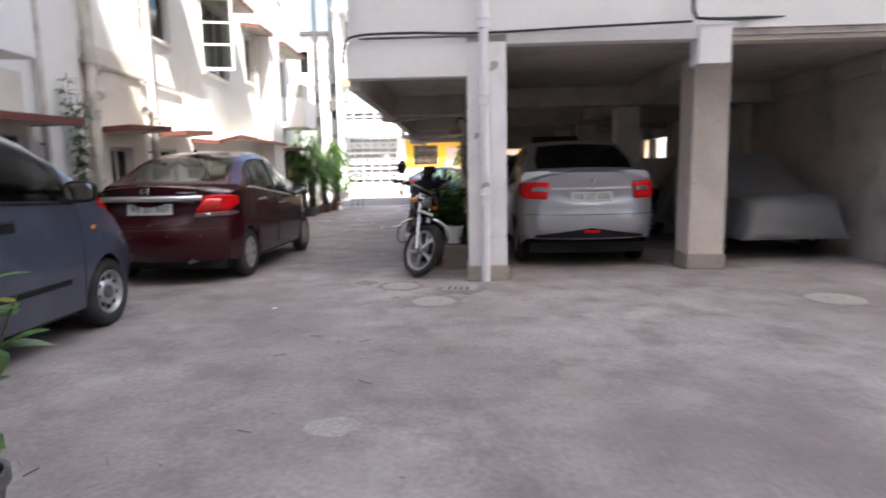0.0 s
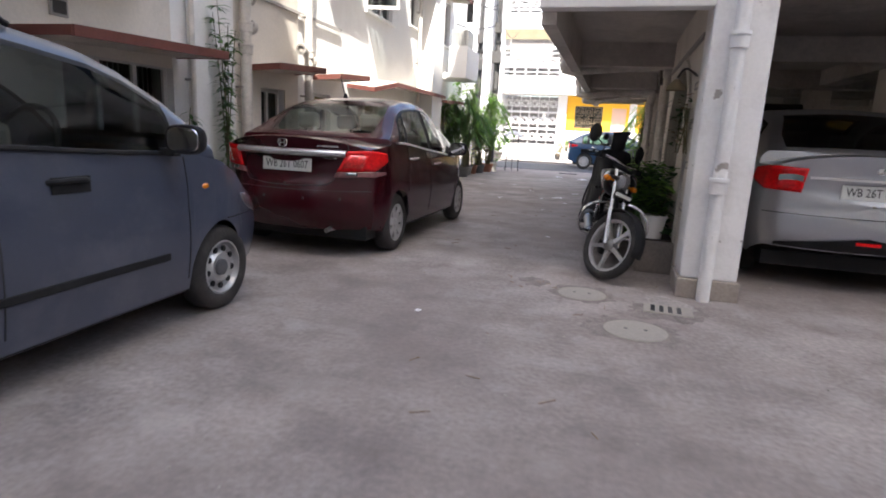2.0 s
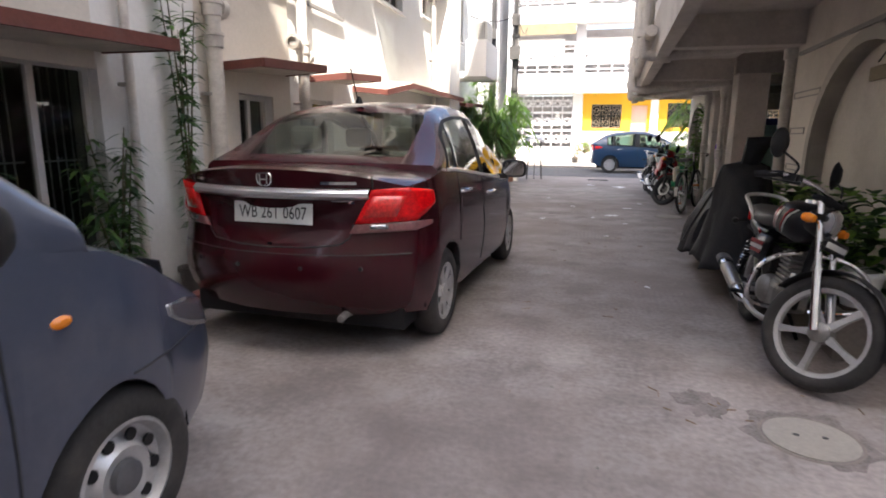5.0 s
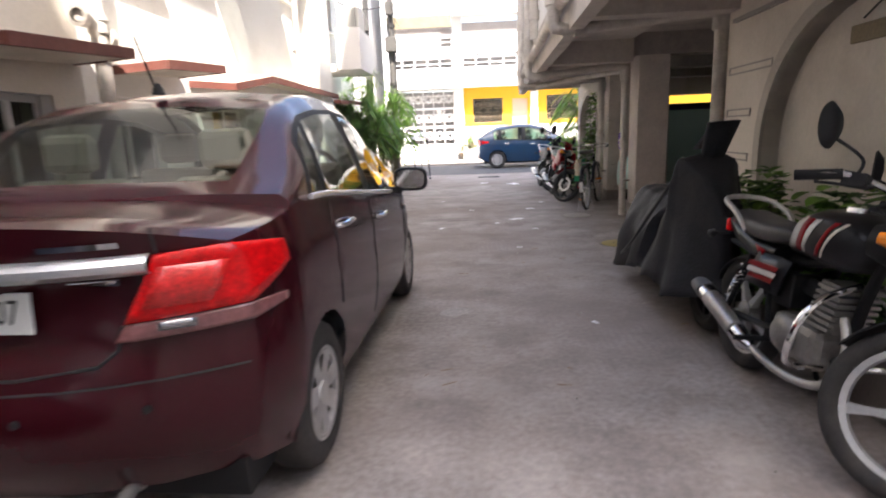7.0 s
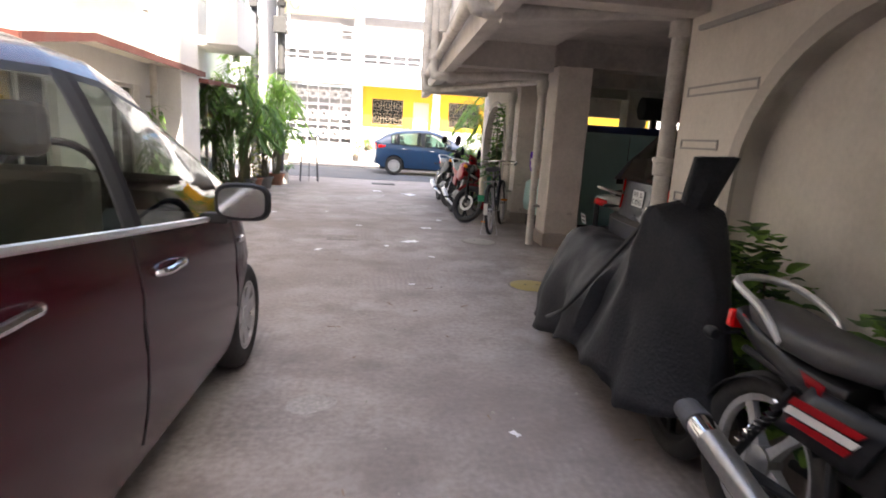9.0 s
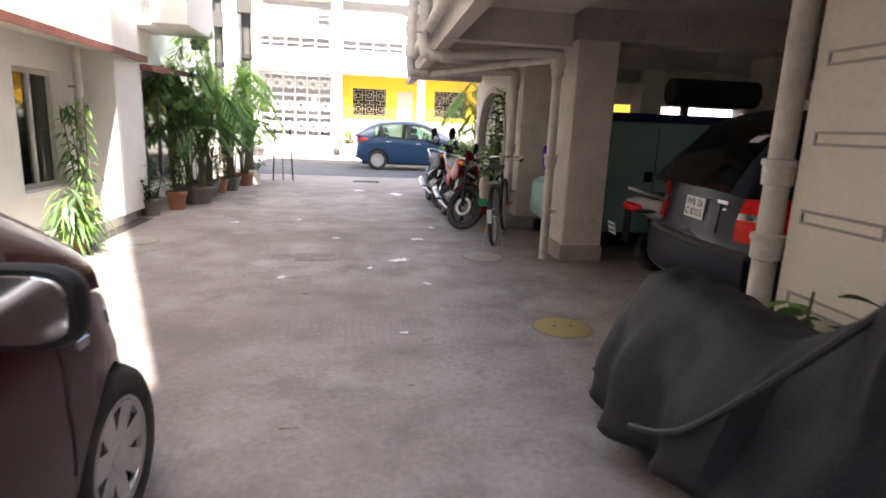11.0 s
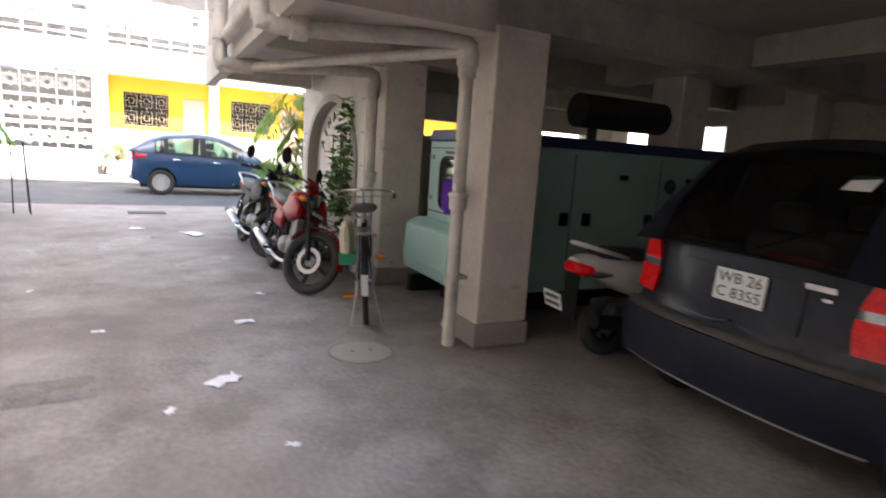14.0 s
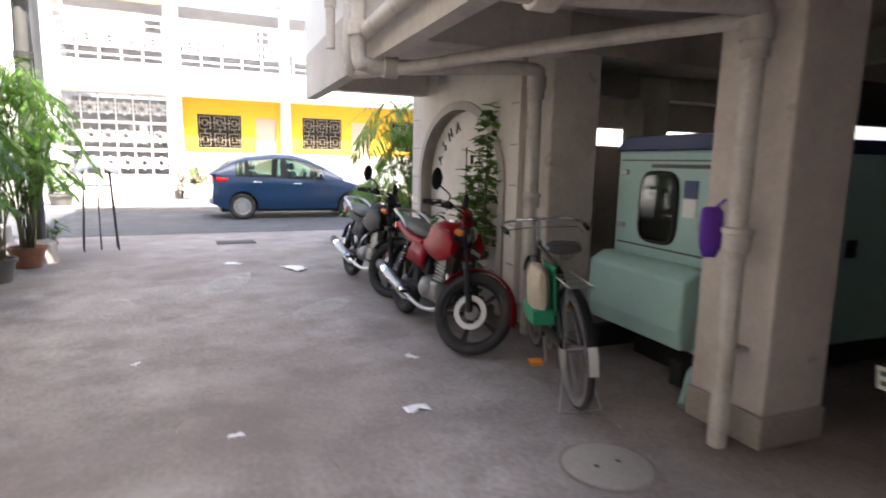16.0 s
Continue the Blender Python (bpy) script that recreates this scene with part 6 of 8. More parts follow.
    part("tail_cowl", loft([(0.88, 0.69, 0.10, 0.045, 0.7), (1.1, 0.71, 0.115, 0.06, 0.7), (1.35, 0.765, 0.10, 0.05, 0.7), (1.56, 0.81, 0.06, 0.03, 0.8)]), tank if not stripe else "black_paint", t, smooth=True)
    for sx in (-1, 1):
        part("side_panel", Mesh().grid([[(sx * (0.125 - 0.01 * abs(q - 1)), y, 0.50 + 0.09 * q + 0.1 * (y - 0.75)) for y in (0.76 - 0.04 * q, 0.84 - 0.02 * q, 0.95, 1.12 - 0.06 * q)] for q in (0, 1, 2)]), panel, t, smooth=True, solid=0.02)
        if stripe:
            for z0, y0, y1, mat in ((0.612, 0.75, 1.05, stripe), (0.582, 0.76, 1.06, "white_paint"), (0.552, 0.78, 1.04, stripe)):
                part("decal", Mesh().grid([[(sx * 0.1395, y0 + (y1 - y0) * k / 4 - 0.02 * q, z0 + 0.022 * q + 0.1 * (y0 + (y1 - y0) * k / 4 - 0.75)) for k in range(5)] for q in (0, 1)]), mat, t, solid=0.004)
            part("cowl_stripe", Mesh().grid([[(sx * (0.118 - 0.05 * k / 6), 0.95 + 0.55 * k / 6, 0.685 + 0.03 * q + 0.105 * k / 6) for k in range(7)] for q in (0, 1)]), stripe, t, smooth=True, solid=0.008)
    part("tail_lamp", Mesh().box(-0.07, 0.07, 1.55, 1.6, 0.75, 0.82), "red_lens", t, bevel=0.012)
    gb = curve([(-0.12, 1.18, 0.80), (-0.135, 1.3, 0.88), (-0.12, 1.5, 0.93), (0, 1.56, 0.945), (0.12, 1.5, 0.93), (0.135, 1.3, 0.88), (0.12, 1.18, 0.80)], 5)
    part("grab_rail", Mesh().tube(gb, 0.014, 8), "alloy", t, smooth=True)
    fr = Mesh()
    fr.tube([(0, 0.28, 0.86), (0, 0.36, 0.6), (0, 0.42, 0.32), (0, 0.8, 0.28)], 0.022, 8)
    fr.tube([(0, 0.3, 0.76), (0, 0.75, 0.66), (0, 1.3, 0.72)], 0.02, 8)
    for sx in (-1, 1):
        fr.tube([(sx * 0.09, 0.78, 0.34), (sx * 0.11, wb, r)], 0.017, 8)
        fr.tube([(sx * 0.1, 0.82, 0.36), (sx * 0.1, 0.9, 0.66), (sx * 0.09, 1.4, 0.72)], 0.014, 8)
    part("frame", fr, "black_plastic", t, smooth=True)
    sh_, sp = Mesh(), Mesh()
    for sx in (-1, 1):
        sh_.tube([(sx * 0.125, wb - 0.02, r + 0.03), (sx * 0.115, wb - 0.2, 0.68)], 0.014, 8)
        sp.tube([(sx * 0.125 + 0.026 * math.cos(k * 0.9), wb - 0.03 - 0.15 * k / 60 + 0.026 * math.sin(k * 0.9) * 0.4, r + 0.08 + 0.25 * k / 60 + 0.01 * math.sin(k * 0.9)) for k in range(61)], 0.006, 5)
    part("shock_absorber", sh_, "black_plastic", t, smooth=True)
    part("spring", sp, "chrome", t, smooth=True)
    en = Mesh().box(-0.1, 0.1, 0.46, 0.80, 0.26, 0.44)
    part("crankcase", en, "engine", t, bevel=0.04)
    part("clutch_cover", Mesh().revolve([(0, 0.14), (0.07, 0.135), (0.1, 0.11), (0.105, 0.08)], 24, pose(0, 0.68, 0.36, 0, 90, 0)), "engine", t, smooth=True)
    part("magneto_cover", Mesh().revolve([(0, 0.14), (0.06, 0.135), (0.085, 0.11), (0.09, 0.08)], 24, pose(0, 0.66, 0.36, 0, -90, 0)), "engine", t, smooth=True)
    fins = Mesh()
    for k in range(7):
        fins.box(-0.085, 0.085, 0.42 - 0.008 * k, 0.57 - 0.008 * k, 0.45 + 0.028 * k, 0.463 + 0.028 * k)
    fins.box(-0.06, 0.06, 0.42, 0.54, 0.44, 0.64)
    part("cylinder", fins, "engine", t)
    part("carburettor", Mesh().tube([(0, 0.58, 0.56), (0, 0.72, 0.57)], 0.04, 10).box(-0.08, 0.08, 0.7, 0.86, 0.46, 0.62), "black_plastic", t, bevel=0.01)
    ex = Mesh().tube(curve([(-0.05, 0.38, 0.52), (-0.08, 0.30, 0.40), (-0.11, 0.36, 0.25), (-0.13, 0.6, 0.2), (-0.15, 0.85, 0.23)], 6), 0.018, 10)
    part("exhaust_pipe", ex, "steel", t, smooth=True)
    sil = [(-0.15, 0.83, 0.225), (-0.16, 0.9, 0.24), (-0.195, 1.42, 0.385), (-0.198, 1.47, 0.4)]
    part("silencer", Mesh().tube(sil, [0.02, 0.046, 0.05, 0.03], 14), "chrome", t, smooth=True)
    part("silencer_guard", Mesh().tube([(-0.178, 0.98, 0.275), (-0.2, 1.3, 0.362)], [0.043, 0.047], 10), "steel", t, smooth=True)
    part("silencer_cap", Mesh().tube([(-0.194, 1.40, 0.38), (-0.2, 1.5, 0.405)], [0.053, 0.048], 14), "grey_plastic", t, smooth=True)
    if crash:
        part("crash_guard", Mesh().tube(curve([(-0.03, 0.36, 0.66), (-0.2, 0.30, 0.62), (-0.29, 0.28, 0.52), (-0.28, 0.32, 0.36), (-0.08, 0.42, 0.30)], 6), 0.014, 8)
             .tube(curve([(0.03, 0.36, 0.66), (0.2, 0.30, 0.62), (0.29, 0.28, 0.52), (0.28, 0.32, 0.36), (0.08, 0.42, 0.30)], 6), 0.014, 8), "chrome", t, smooth=True)
        part("saree_guard", Mesh().tube(curve([(0.12, 0.95, 0.62), (0.2, 1.05, 0.58), (0.2, 1.4, 0.52), (0.12, 1.5, 0.62)], 5), 0.009, 6).tube([(0.2, 1.1, 0.56), (0.2, 1.1, 0.3), (0.2, 1.4, 0.3), (0.2, 1.4, 0.53)], 0.008, 6), "black_plastic", t, smooth=True)
    hb = curve([(-0.31, 0.53, 0.965), (-0.27, 0.40, 1.0), (-0.12, 0.31, 1.0), (0, 0.30, 0.985), (0.12, 0.31, 1.0), (0.27, 0.40, 1.0), (0.31, 0.53, 0.965)], 5)
    part("handlebar", Mesh().tube(hb, 0.012, 8), "chrome", t, m=S, smooth=True)
    gp = Mesh()
    for sx in (-1, 1):
        gp.tube([(sx * 0.274, 0.41, 1.0), (sx * 0.314, 0.54, 0.96)], 0.019, 10)
        gp.tube(curve([(sx * 0.24, 0.34, 0.99), (sx * 0.28, 0.32, 0.97), (sx * 0.345, 0.46, 0.945)], 4), 0.006, 6)
        gp.box(sx * 0.24 - 0.03, sx * 0.24 + 0.03, 0.34, 0.41, 0.97, 1.015)
    part("grip", gp, "black_plastic", t, m=S, smooth=True)
    for sx in (-1, 1):
        mr = new("mirror")
        mr.parent = t
        mr.matrix_basis = S
        part("stalk", Mesh().tube(curve([(sx * 0.24, 0.38, 1.01), (sx * 0.235, 0.385, 1.07), (sx * 0.285, 0.48, 1.12)], 5), 0.006, 6), "black_plastic", mr, smooth=True)
        part("shell", Mesh().revolve([(0, 0.03), (0.6, 0.025), (1, 0.0), (0.95, -0.006), (0, -0.006)], 20, Matrix.Translation((sx * 0.295, 0.5, 1.155)) @ pose(0, 0, 0, 80, 0, sx * 12) @ Matrix.Diagonal((0.062, 0.085, 1, 1))), "black_plastic", mr, smooth=True)
    part("headlamp", Mesh().revolve([(0, 0.12), (0.06, 0.11), (0.085, 0.05), (0.09, 0.0)], 20, Matrix.Translation((0, 0.22, 0.84)) @ pose(0, 0, 0, 90, 0, 0) @ Matrix.Diagonal((1, 0.95, -1, 1))), "black_plastic", t, S, smooth=True)
    part("headlamp_glass", Mesh().revolve([(0.086, 0), (0.07, 0.022), (0.03, 0.034), (0, 0.036)], 20, pose(0, 0.215, 0.84, 90, 0, 0)), "clear_lens", t, S, smooth=True)
    if not stripe:
        part("visor", Mesh().grid([[(x, 0.26 + 0.07 * q - 0.05 * (1 - (x / 0.12) ** 2), 0.90 + 0.14 * q) for x in (-0.11, -0.07, 0, 0.07, 0.11)] for q in (0, 0.5, 1)]), tank, t, S, smooth=True, solid=0.008)
    for sx in (-1, 1):
        part("indicator", Mesh().revolve([(0, 0.035), (0.02, 0.03), (0.028, 0), (0.02, -0.03), (0, -0.035)], 12, pose(sx * 0.17, 0.24, 0.83, 90, 0, 0)).tube([(sx * 0.09, 0.25, 0.83), (sx * 0.15, 0.24, 0.83)], 0.008, 6), "amber", t, S, smooth=True)
        part("indicator", Mesh().revolve([(0, 0.035), (0.018, 0.03), (0.024, 0), (0.018, -0.03), (0, -0.035)], 12, pose(sx * 0.17, 1.5, 0.74, 90, 0, 0)).tube([(sx * 0.06, 1.5, 0.75), (sx * 0.15, 1.5, 0.74)], 0.008, 6), "black_plastic", t, smooth=True)
    part("front_plate", Mesh().box(-0.11, 0.11, 0.135, 0.141, 0.70, 0.77), "black_paint", t, S, bevel=0.003)
    part("front_plate_bar", Mesh().box(-0.095, 0.095, 0.131, 0.1345, 0.72, 0.75), "plate", t, S)
    part("footpeg", Mesh().tube([(-0.26, 0.78, 0.29), (0.26, 0.78, 0.29)], 0.014, 8), "black_plastic", t)
    part("stand", Mesh().tube([(0.06, 0.72, 0.27), (0.2, 0.8, 0.012)], 0.012, 8), "black_plastic", t)
    if short != 1:
        for ob in t.children:
            if ob.data and ob.name.split(".")[0] not in ("fork", "handlebar", "grip", "headlamp", "headlamp_glass", "front_mudguard"):
                for v in ob.data.vertices:
                    if v.co.y > 0.75:
                        v.co.z -= 0.055 * min((v.co.y - 0.75) / 0.4, 1) * min(max(v.co.z - 0.4, 0) / 0.2, 1)
                        v.co.y = 0.75 + (v.co.y - 0.75) * short
    return t


motorcycle("black commuter motorcycle with red and white stripes, silver alloy wheels", pose(1.545, 6.51, 0, 0, 5, 1), "black_paint", "black_paint", "alloy", "black_plastic", stripe="red_paint", steer=42, short=0.8)
motorcycle("red motorcycle with black wheels and white brake ring", pose(1.70, 14.92, 0, 0, 8, 2), "red_paint", "red_paint", "black_plastic", "red_paint", disc=True, crash=False, steer=40)
motorcycle("dark grey motorcycle with worn clear headlamp cowl", pose(1.72, 16.75, 0, 0, 8, 4), "black_plastic", "black_plastic", "black_plastic", "black_plastic", disc=True, crash=True, steer=38)


def bicycle(m):
    t = thing("bicycle", "old dark green roadster bicycle on its rear stand", "bicycle", m)
    r, wb = 0.345, 1.1
    bike_wheel(t, 0, r, 0.04, 0, "steel", wires=28)
    bike_wheel(t, wb, r, 0.04, 0, "steel", wires=28)
    f = Mesh()
    f.tube([(0, 0.44, 0.29), (0, 0.33, 0.80)], 0.015, 8).tube([(0, 0.35, 0.76), (0, 0.9, 0.82)], 0.014, 8).tube([(0, 0.44, 0.29), (0, 0.93, 0.72)], 0.015, 8)
    f.tube([(0, 0.89, 0.86), (0, 0.95, 0.66)], 0.018, 8)
    for sx in (-1, 1):
        f.tube([(sx * 0.055, 0, r), (sx * 0.04, 0.44, 0.29)], 0.009, 6).tube([(sx * 0.055, 0, r), (sx * 0.02, 0.35, 0.74)], 0.008, 6)
        f.tube(curve([(sx * 0.05, 0.94, 0.66), (sx * 0.055, 1.02, 0.5), (sx * 0.055, wb, r)], 4), 0.01, 6)
    part("frame", f, "black_paint", t, smooth=True)
    part("saddle", loft([(0.16, 0.9, 0.1, 0.03, 0.8), (0.24, 0.91, 0.115, 0.035, 0.8), (0.36, 0.9, 0.06, 0.03, 0.8), (0.46, 0.895, 0.025, 0.02, 1)]), "seat_black", t, smooth=True)
    part("saddle_spring", Mesh().tube([(-0.06, 0.2, 0.86), (-0.05, 0.3, 0.82), (0.05, 0.3, 0.82), (0.06, 0.2, 0.86)], 0.008, 6).tube([(0, 0.31, 0.78), (0, 0.29, 0.87)], 0.012, 8), "steel", t)
    part("handlebar", Mesh().tube(curve([(-0.27, 0.62, 0.96), (-0.28, 0.8, 0.99), (-0.2, 0.92, 1.0), (0, 0.87, 1.01), (0.2, 0.92, 1.0), (0.28, 0.8, 0.99), (0.27, 0.62, 0.96)], 5), 0.011, 8).tube([(0, 0.89, 0.84), (0, 0.87, 1.01)], 0.013, 8), "chrome", t, smooth=True)
    part("grip", Mesh().tube([(-0.27, 0.61, 0.96), (-0.28, 0.72, 0.975)], 0.016, 8).tube([(0.27, 0.61, 0.96), (0.28, 0.72, 0.975)], 0.016, 8), "black_plastic", t)
    part("brake_rod", Mesh().tube([(-0.25, 0.64, 0.93), (-0.25, 0.8, 0.955), (-0.02, 0.9, 0.95), (0.25, 0.8, 0.955), (0.25, 0.64, 0.93)], 0.005, 6), "chrome", t)
    rows = []
    for k in range(14):
        a = radians(-5 + 165 * k / 13)
        rows.append([(x, -math.cos(a) * (r + 0.02), r + math.sin(a) * (r + 0.02 - 3 * x * x)) for x in (-0.028, -0.015, 0, 0.015, 0.028)])
    part("rear_mudguard", Mesh().grid(rows), "black_paint", t, smooth=True, solid=0.002)
    part("mudguard_patch", Mesh().grid([[(x, -math.cos(a) * (r + 0.024), r + math.sin(a) * (r + 0.024 - 3 * x * x)) for x in (-0.026, 0, 0.026)] for a in (radians(-4), radians(8), radians(20))]), "white_paint", t, smooth=True)
    rows = []
    for k in range(12):
        a = radians(20 + 130 * k / 11)
        rows.append([(x, wb - math.cos(a) * (r + 0.02), r + math.sin(a) * (r + 0.02 - 3 * x * x)) for x in (-0.028, 0, 0.028)])
    part("front_mudguard", Mesh().grid(rows), "black_paint", t, smooth=True, solid=0.002)
    ca = Mesh().tube([(-0.06, 0.28, 0.74), (-0.065, -0.16, 0.745), (0.065, -0.16, 0.745), (0.06, 0.28, 0.74)], 0.006, 6)
    for y in (-0.05, 0.08, 0.2):
        ca.tube([(-0.063, y, 0.743), (0.063, y, 0.743)], 0.005, 6)
    for sx in (-1, 1):
        ca.tube([(sx * 0.063, -0.1, 0.74), (sx * 0.06, 0, r)], 0.005, 6)
    part("carrier", ca, "steel", t)
    part("stand", Mesh().tube([(-0.055, 0, r), (-0.12, -0.1, 0.01), (0.12, -0.1, 0.01), (0.055, 0, r)], 0.006, 6), "steel", t)
    part("chainwheel", Mesh().revolve([(0.07, 0), (0.09, 0), (0.09, 0.004), (0.07, 0.004)], 20, pose(-0.05, 0.44, 0.29, 0, 90, 0), closed=True), "steel", t)
    part("chain_cover", Mesh().tube([(-0.06, 0.02, r + 0.02), (-0.06, 0.5, 0.33)], 0.025, 8), "black_paint", t)
    part("crank", Mesh().tube([(-0.08, 0.44, 0.29), (-0.08, 0.4, 0.13), (-0.18, 0.4, 0.13)], 0.008, 6).tube([(0.06, 0.44, 0.29), (0.07, 0.48, 0.45), (0.17, 0.48, 0.45)], 0.008, 6), "steel", t)
    part("pedal", Mesh().box(-0.19, -0.1, 0.36, 0.44, 0.12, 0.145).box(0.09, 0.18, 0.44, 0.52, 0.44, 0.465), "amber", t, bevel=0.004)
    return t


BIKE = pose(1.90, 13.88, 0, 0, -4, -21)
bicycle(BIKE)
t = thing("shopping_bag", "beige and green cloth bag hung on a bicycle", "bag", BIKE)
part("cloth", loft([(0.16, 0.66, 0.02, 0.12, 0.7), (0.22, 0.64, 0.06, 0.16, 0.7), (0.36, 0.63, 0.06, 0.17, 0.7), (0.44, 0.66, 0.02, 0.13, 0.7)]), "beige_bag", t, pose(-0.14, 0, 0), smooth=True)
part("hem", Mesh().box(-0.205, -0.075, 0.15, 0.45, 0.45, 0.54).box(-0.07, -0.06, 0.15, 0.45, 0.5, 0.8), "green_bag", t, bevel=0.015)


def scooter(m):
    """A step-through scooter, tail at local y = 0, nose towards +y."""
    t = thing("scooter", "white scooter with black seat parked beside a dark car", "scooter", m)
    bike_wheel(t, 0.36, 0.22, 0.1, 5, "black_plastic")
    bike_wheel(t, 1.55, 0.22, 0.09, 5, "black_plastic")
    part("tail_body", loft([(0.02, 0.70, 0.06, 0.03, 0.8), (0.12, 0.68, 0.13, 0.07, 0.75), (0.35, 0.62, 0.18, 0.12, 0.7), (0.65, 0.56, 0.19, 0.15, 0.7), (0.82, 0.48, 0.16, 0.16, 0.7)]), "white_paint", t, smooth=True)
    part("seat", loft([(0.2, 0.76, 0.1, 0.03, 0.7), (0.32, 0.765, 0.135, 0.045, 0.7), (0.6, 0.745, 0.14, 0.045, 0.7), (0.85, 0.72, 0.1, 0.04, 0.75), (0.92, 0.7, 0.05, 0.03, 0.8)]), "seat_black", t, smooth=True)
    part("grab_rail", Mesh().tube(curve([(-0.12, 0.4, 0.74), (-0.13, 0.15, 0.80), (-0.06, 0.04, 0.83), (0.06, 0.04, 0.83), (0.13, 0.15, 0.80), (0.12, 0.4, 0.74)], 5), 0.016, 8), "white_paint", t, smooth=True)
    part("tail_lamp", loft([(-0.005, 0.665, 0.07, 0.035, 0.7), (0.03, 0.66, 0.12, 0.05, 0.7), (0.1, 0.65, 0.15, 0.045, 0.7)]), "red_lens", t, smooth=True)
    part("indicator", loft([(0.06, 0.63, 0.165, 0.022, 0.7), (0.16, 0.63, 0.178, 0.03, 0.7), (0.24, 0.63, 0.17, 0.015, 0.7)]), "clear_lens", t, smooth=True)
    part("floor_board", Mesh().box(-0.17, 0.17, 0.8, 1.25, 0.3, 0.36).box(-0.14, 0.14, 0.3, 0.9, 0.24, 0.4), "grey_plastic", t, bevel=0.03)
    part("front_shield", loft([(1.2, 0.35, 0.15, 0.06, 0.7), (1.25, 0.55, 0.19, 0.22, 0.7), (1.3, 0.65, 0.18, 0.26, 0.7), (1.42, 0.72, 0.08, 0.14, 0.8)]), "white_paint", t, smooth=True)
    part("headset", loft([(1.1, 1.0, 0.1, 0.04, 0.7), (1.2, 1.0, 0.16, 0.06, 0.7), (1.32, 0.97, 0.1, 0.06, 0.7)]), "white_paint", t, smooth=True)
    part("handlebar", Mesh().tube([(-0.34, 1.08, 1.0), (-0.1, 1.18, 1.0), (0.1, 1.18, 1.0), (0.34, 1.08, 1.0)], 0.017, 8), "black_plastic", t, smooth=True)
    for sx in (-1, 1):
        part("mirror", Mesh().tube([(sx * 0.2, 1.15, 1.01), (sx * 0.28, 1.12, 1.2)], 0.006, 6).revolve([(0, 0.02), (0.05, 0.015), (0.06, 0)], 16, pose(sx * 0.29, 1.11, 1.24, 90, 0, 0)), "black_plastic", t, smooth=True)
    part("fork", Mesh().tube([(0.06, 1.4, 0.5), (0.06, 1.55, 0.22)], 0.02, 8).tube([(-0.06, 1.4, 0.5), (-0.06, 1.55, 0.22)], 0.02, 8), "black_plastic", t)
    part("front_mudguard", Mesh().grid([[(x, 1.55 + math.cos(a) * 0.26, 0.22 + math.sin(a) * (0.26 - 2 * x * x)) for x in (-0.07, 0, 0.07)] for a in (radians(20 + 16 * k) for k in range(9))]), "white_paint", t, smooth=True, solid=0.006)
    part("number_plate", Mesh().box(-0.1, 0.1, -0.06, -0.054, 0.40, 0.52), "plate", t, pose(0, 0.03, 0, 12, 0, 0), bevel=0.003)
    part("plate_bar", Mesh().box(-0.08, 0.08, -0.063, -0.061, 0.475, 0.5).box(-0.08, 0.08, -0.063, -0.061, 0.425, 0.45), "grey_plastic", t, pose(0, 0.03, 0, 12, 0, 0))
    part("mud_flap", Mesh().box(-0.08, 0.08, 0.02, 0.03, 0.3, 0.62), "black_plastic", t)
    part("silencer", Mesh().tube([(0.16, 0.9, 0.22), (0.17, 0.6, 0.25), (0.18, 0.1, 0.32)], [0.03, 0.055, 0.05], 12), "black_plastic", t, smooth=True)
    part("engine_case", Mesh().box(-0.17, -0.08, 0.3, 0.75, 0.16, 0.34).box(-0.1, 0.1, 0.45, 0.8, 0.2, 0.4), "engine", t, bevel=0.03)
    part("stand", Mesh().tube([(-0.1, 0.62, 0.2), (-0.13, 0.58, 0.012), (0.13, 0.58, 0.012), (0.1, 0.62, 0.2)], 0.012, 6), "black_plastic", t)
    return t


scooter(pose(2.93, 12.72, 0, 0, 0, -95))


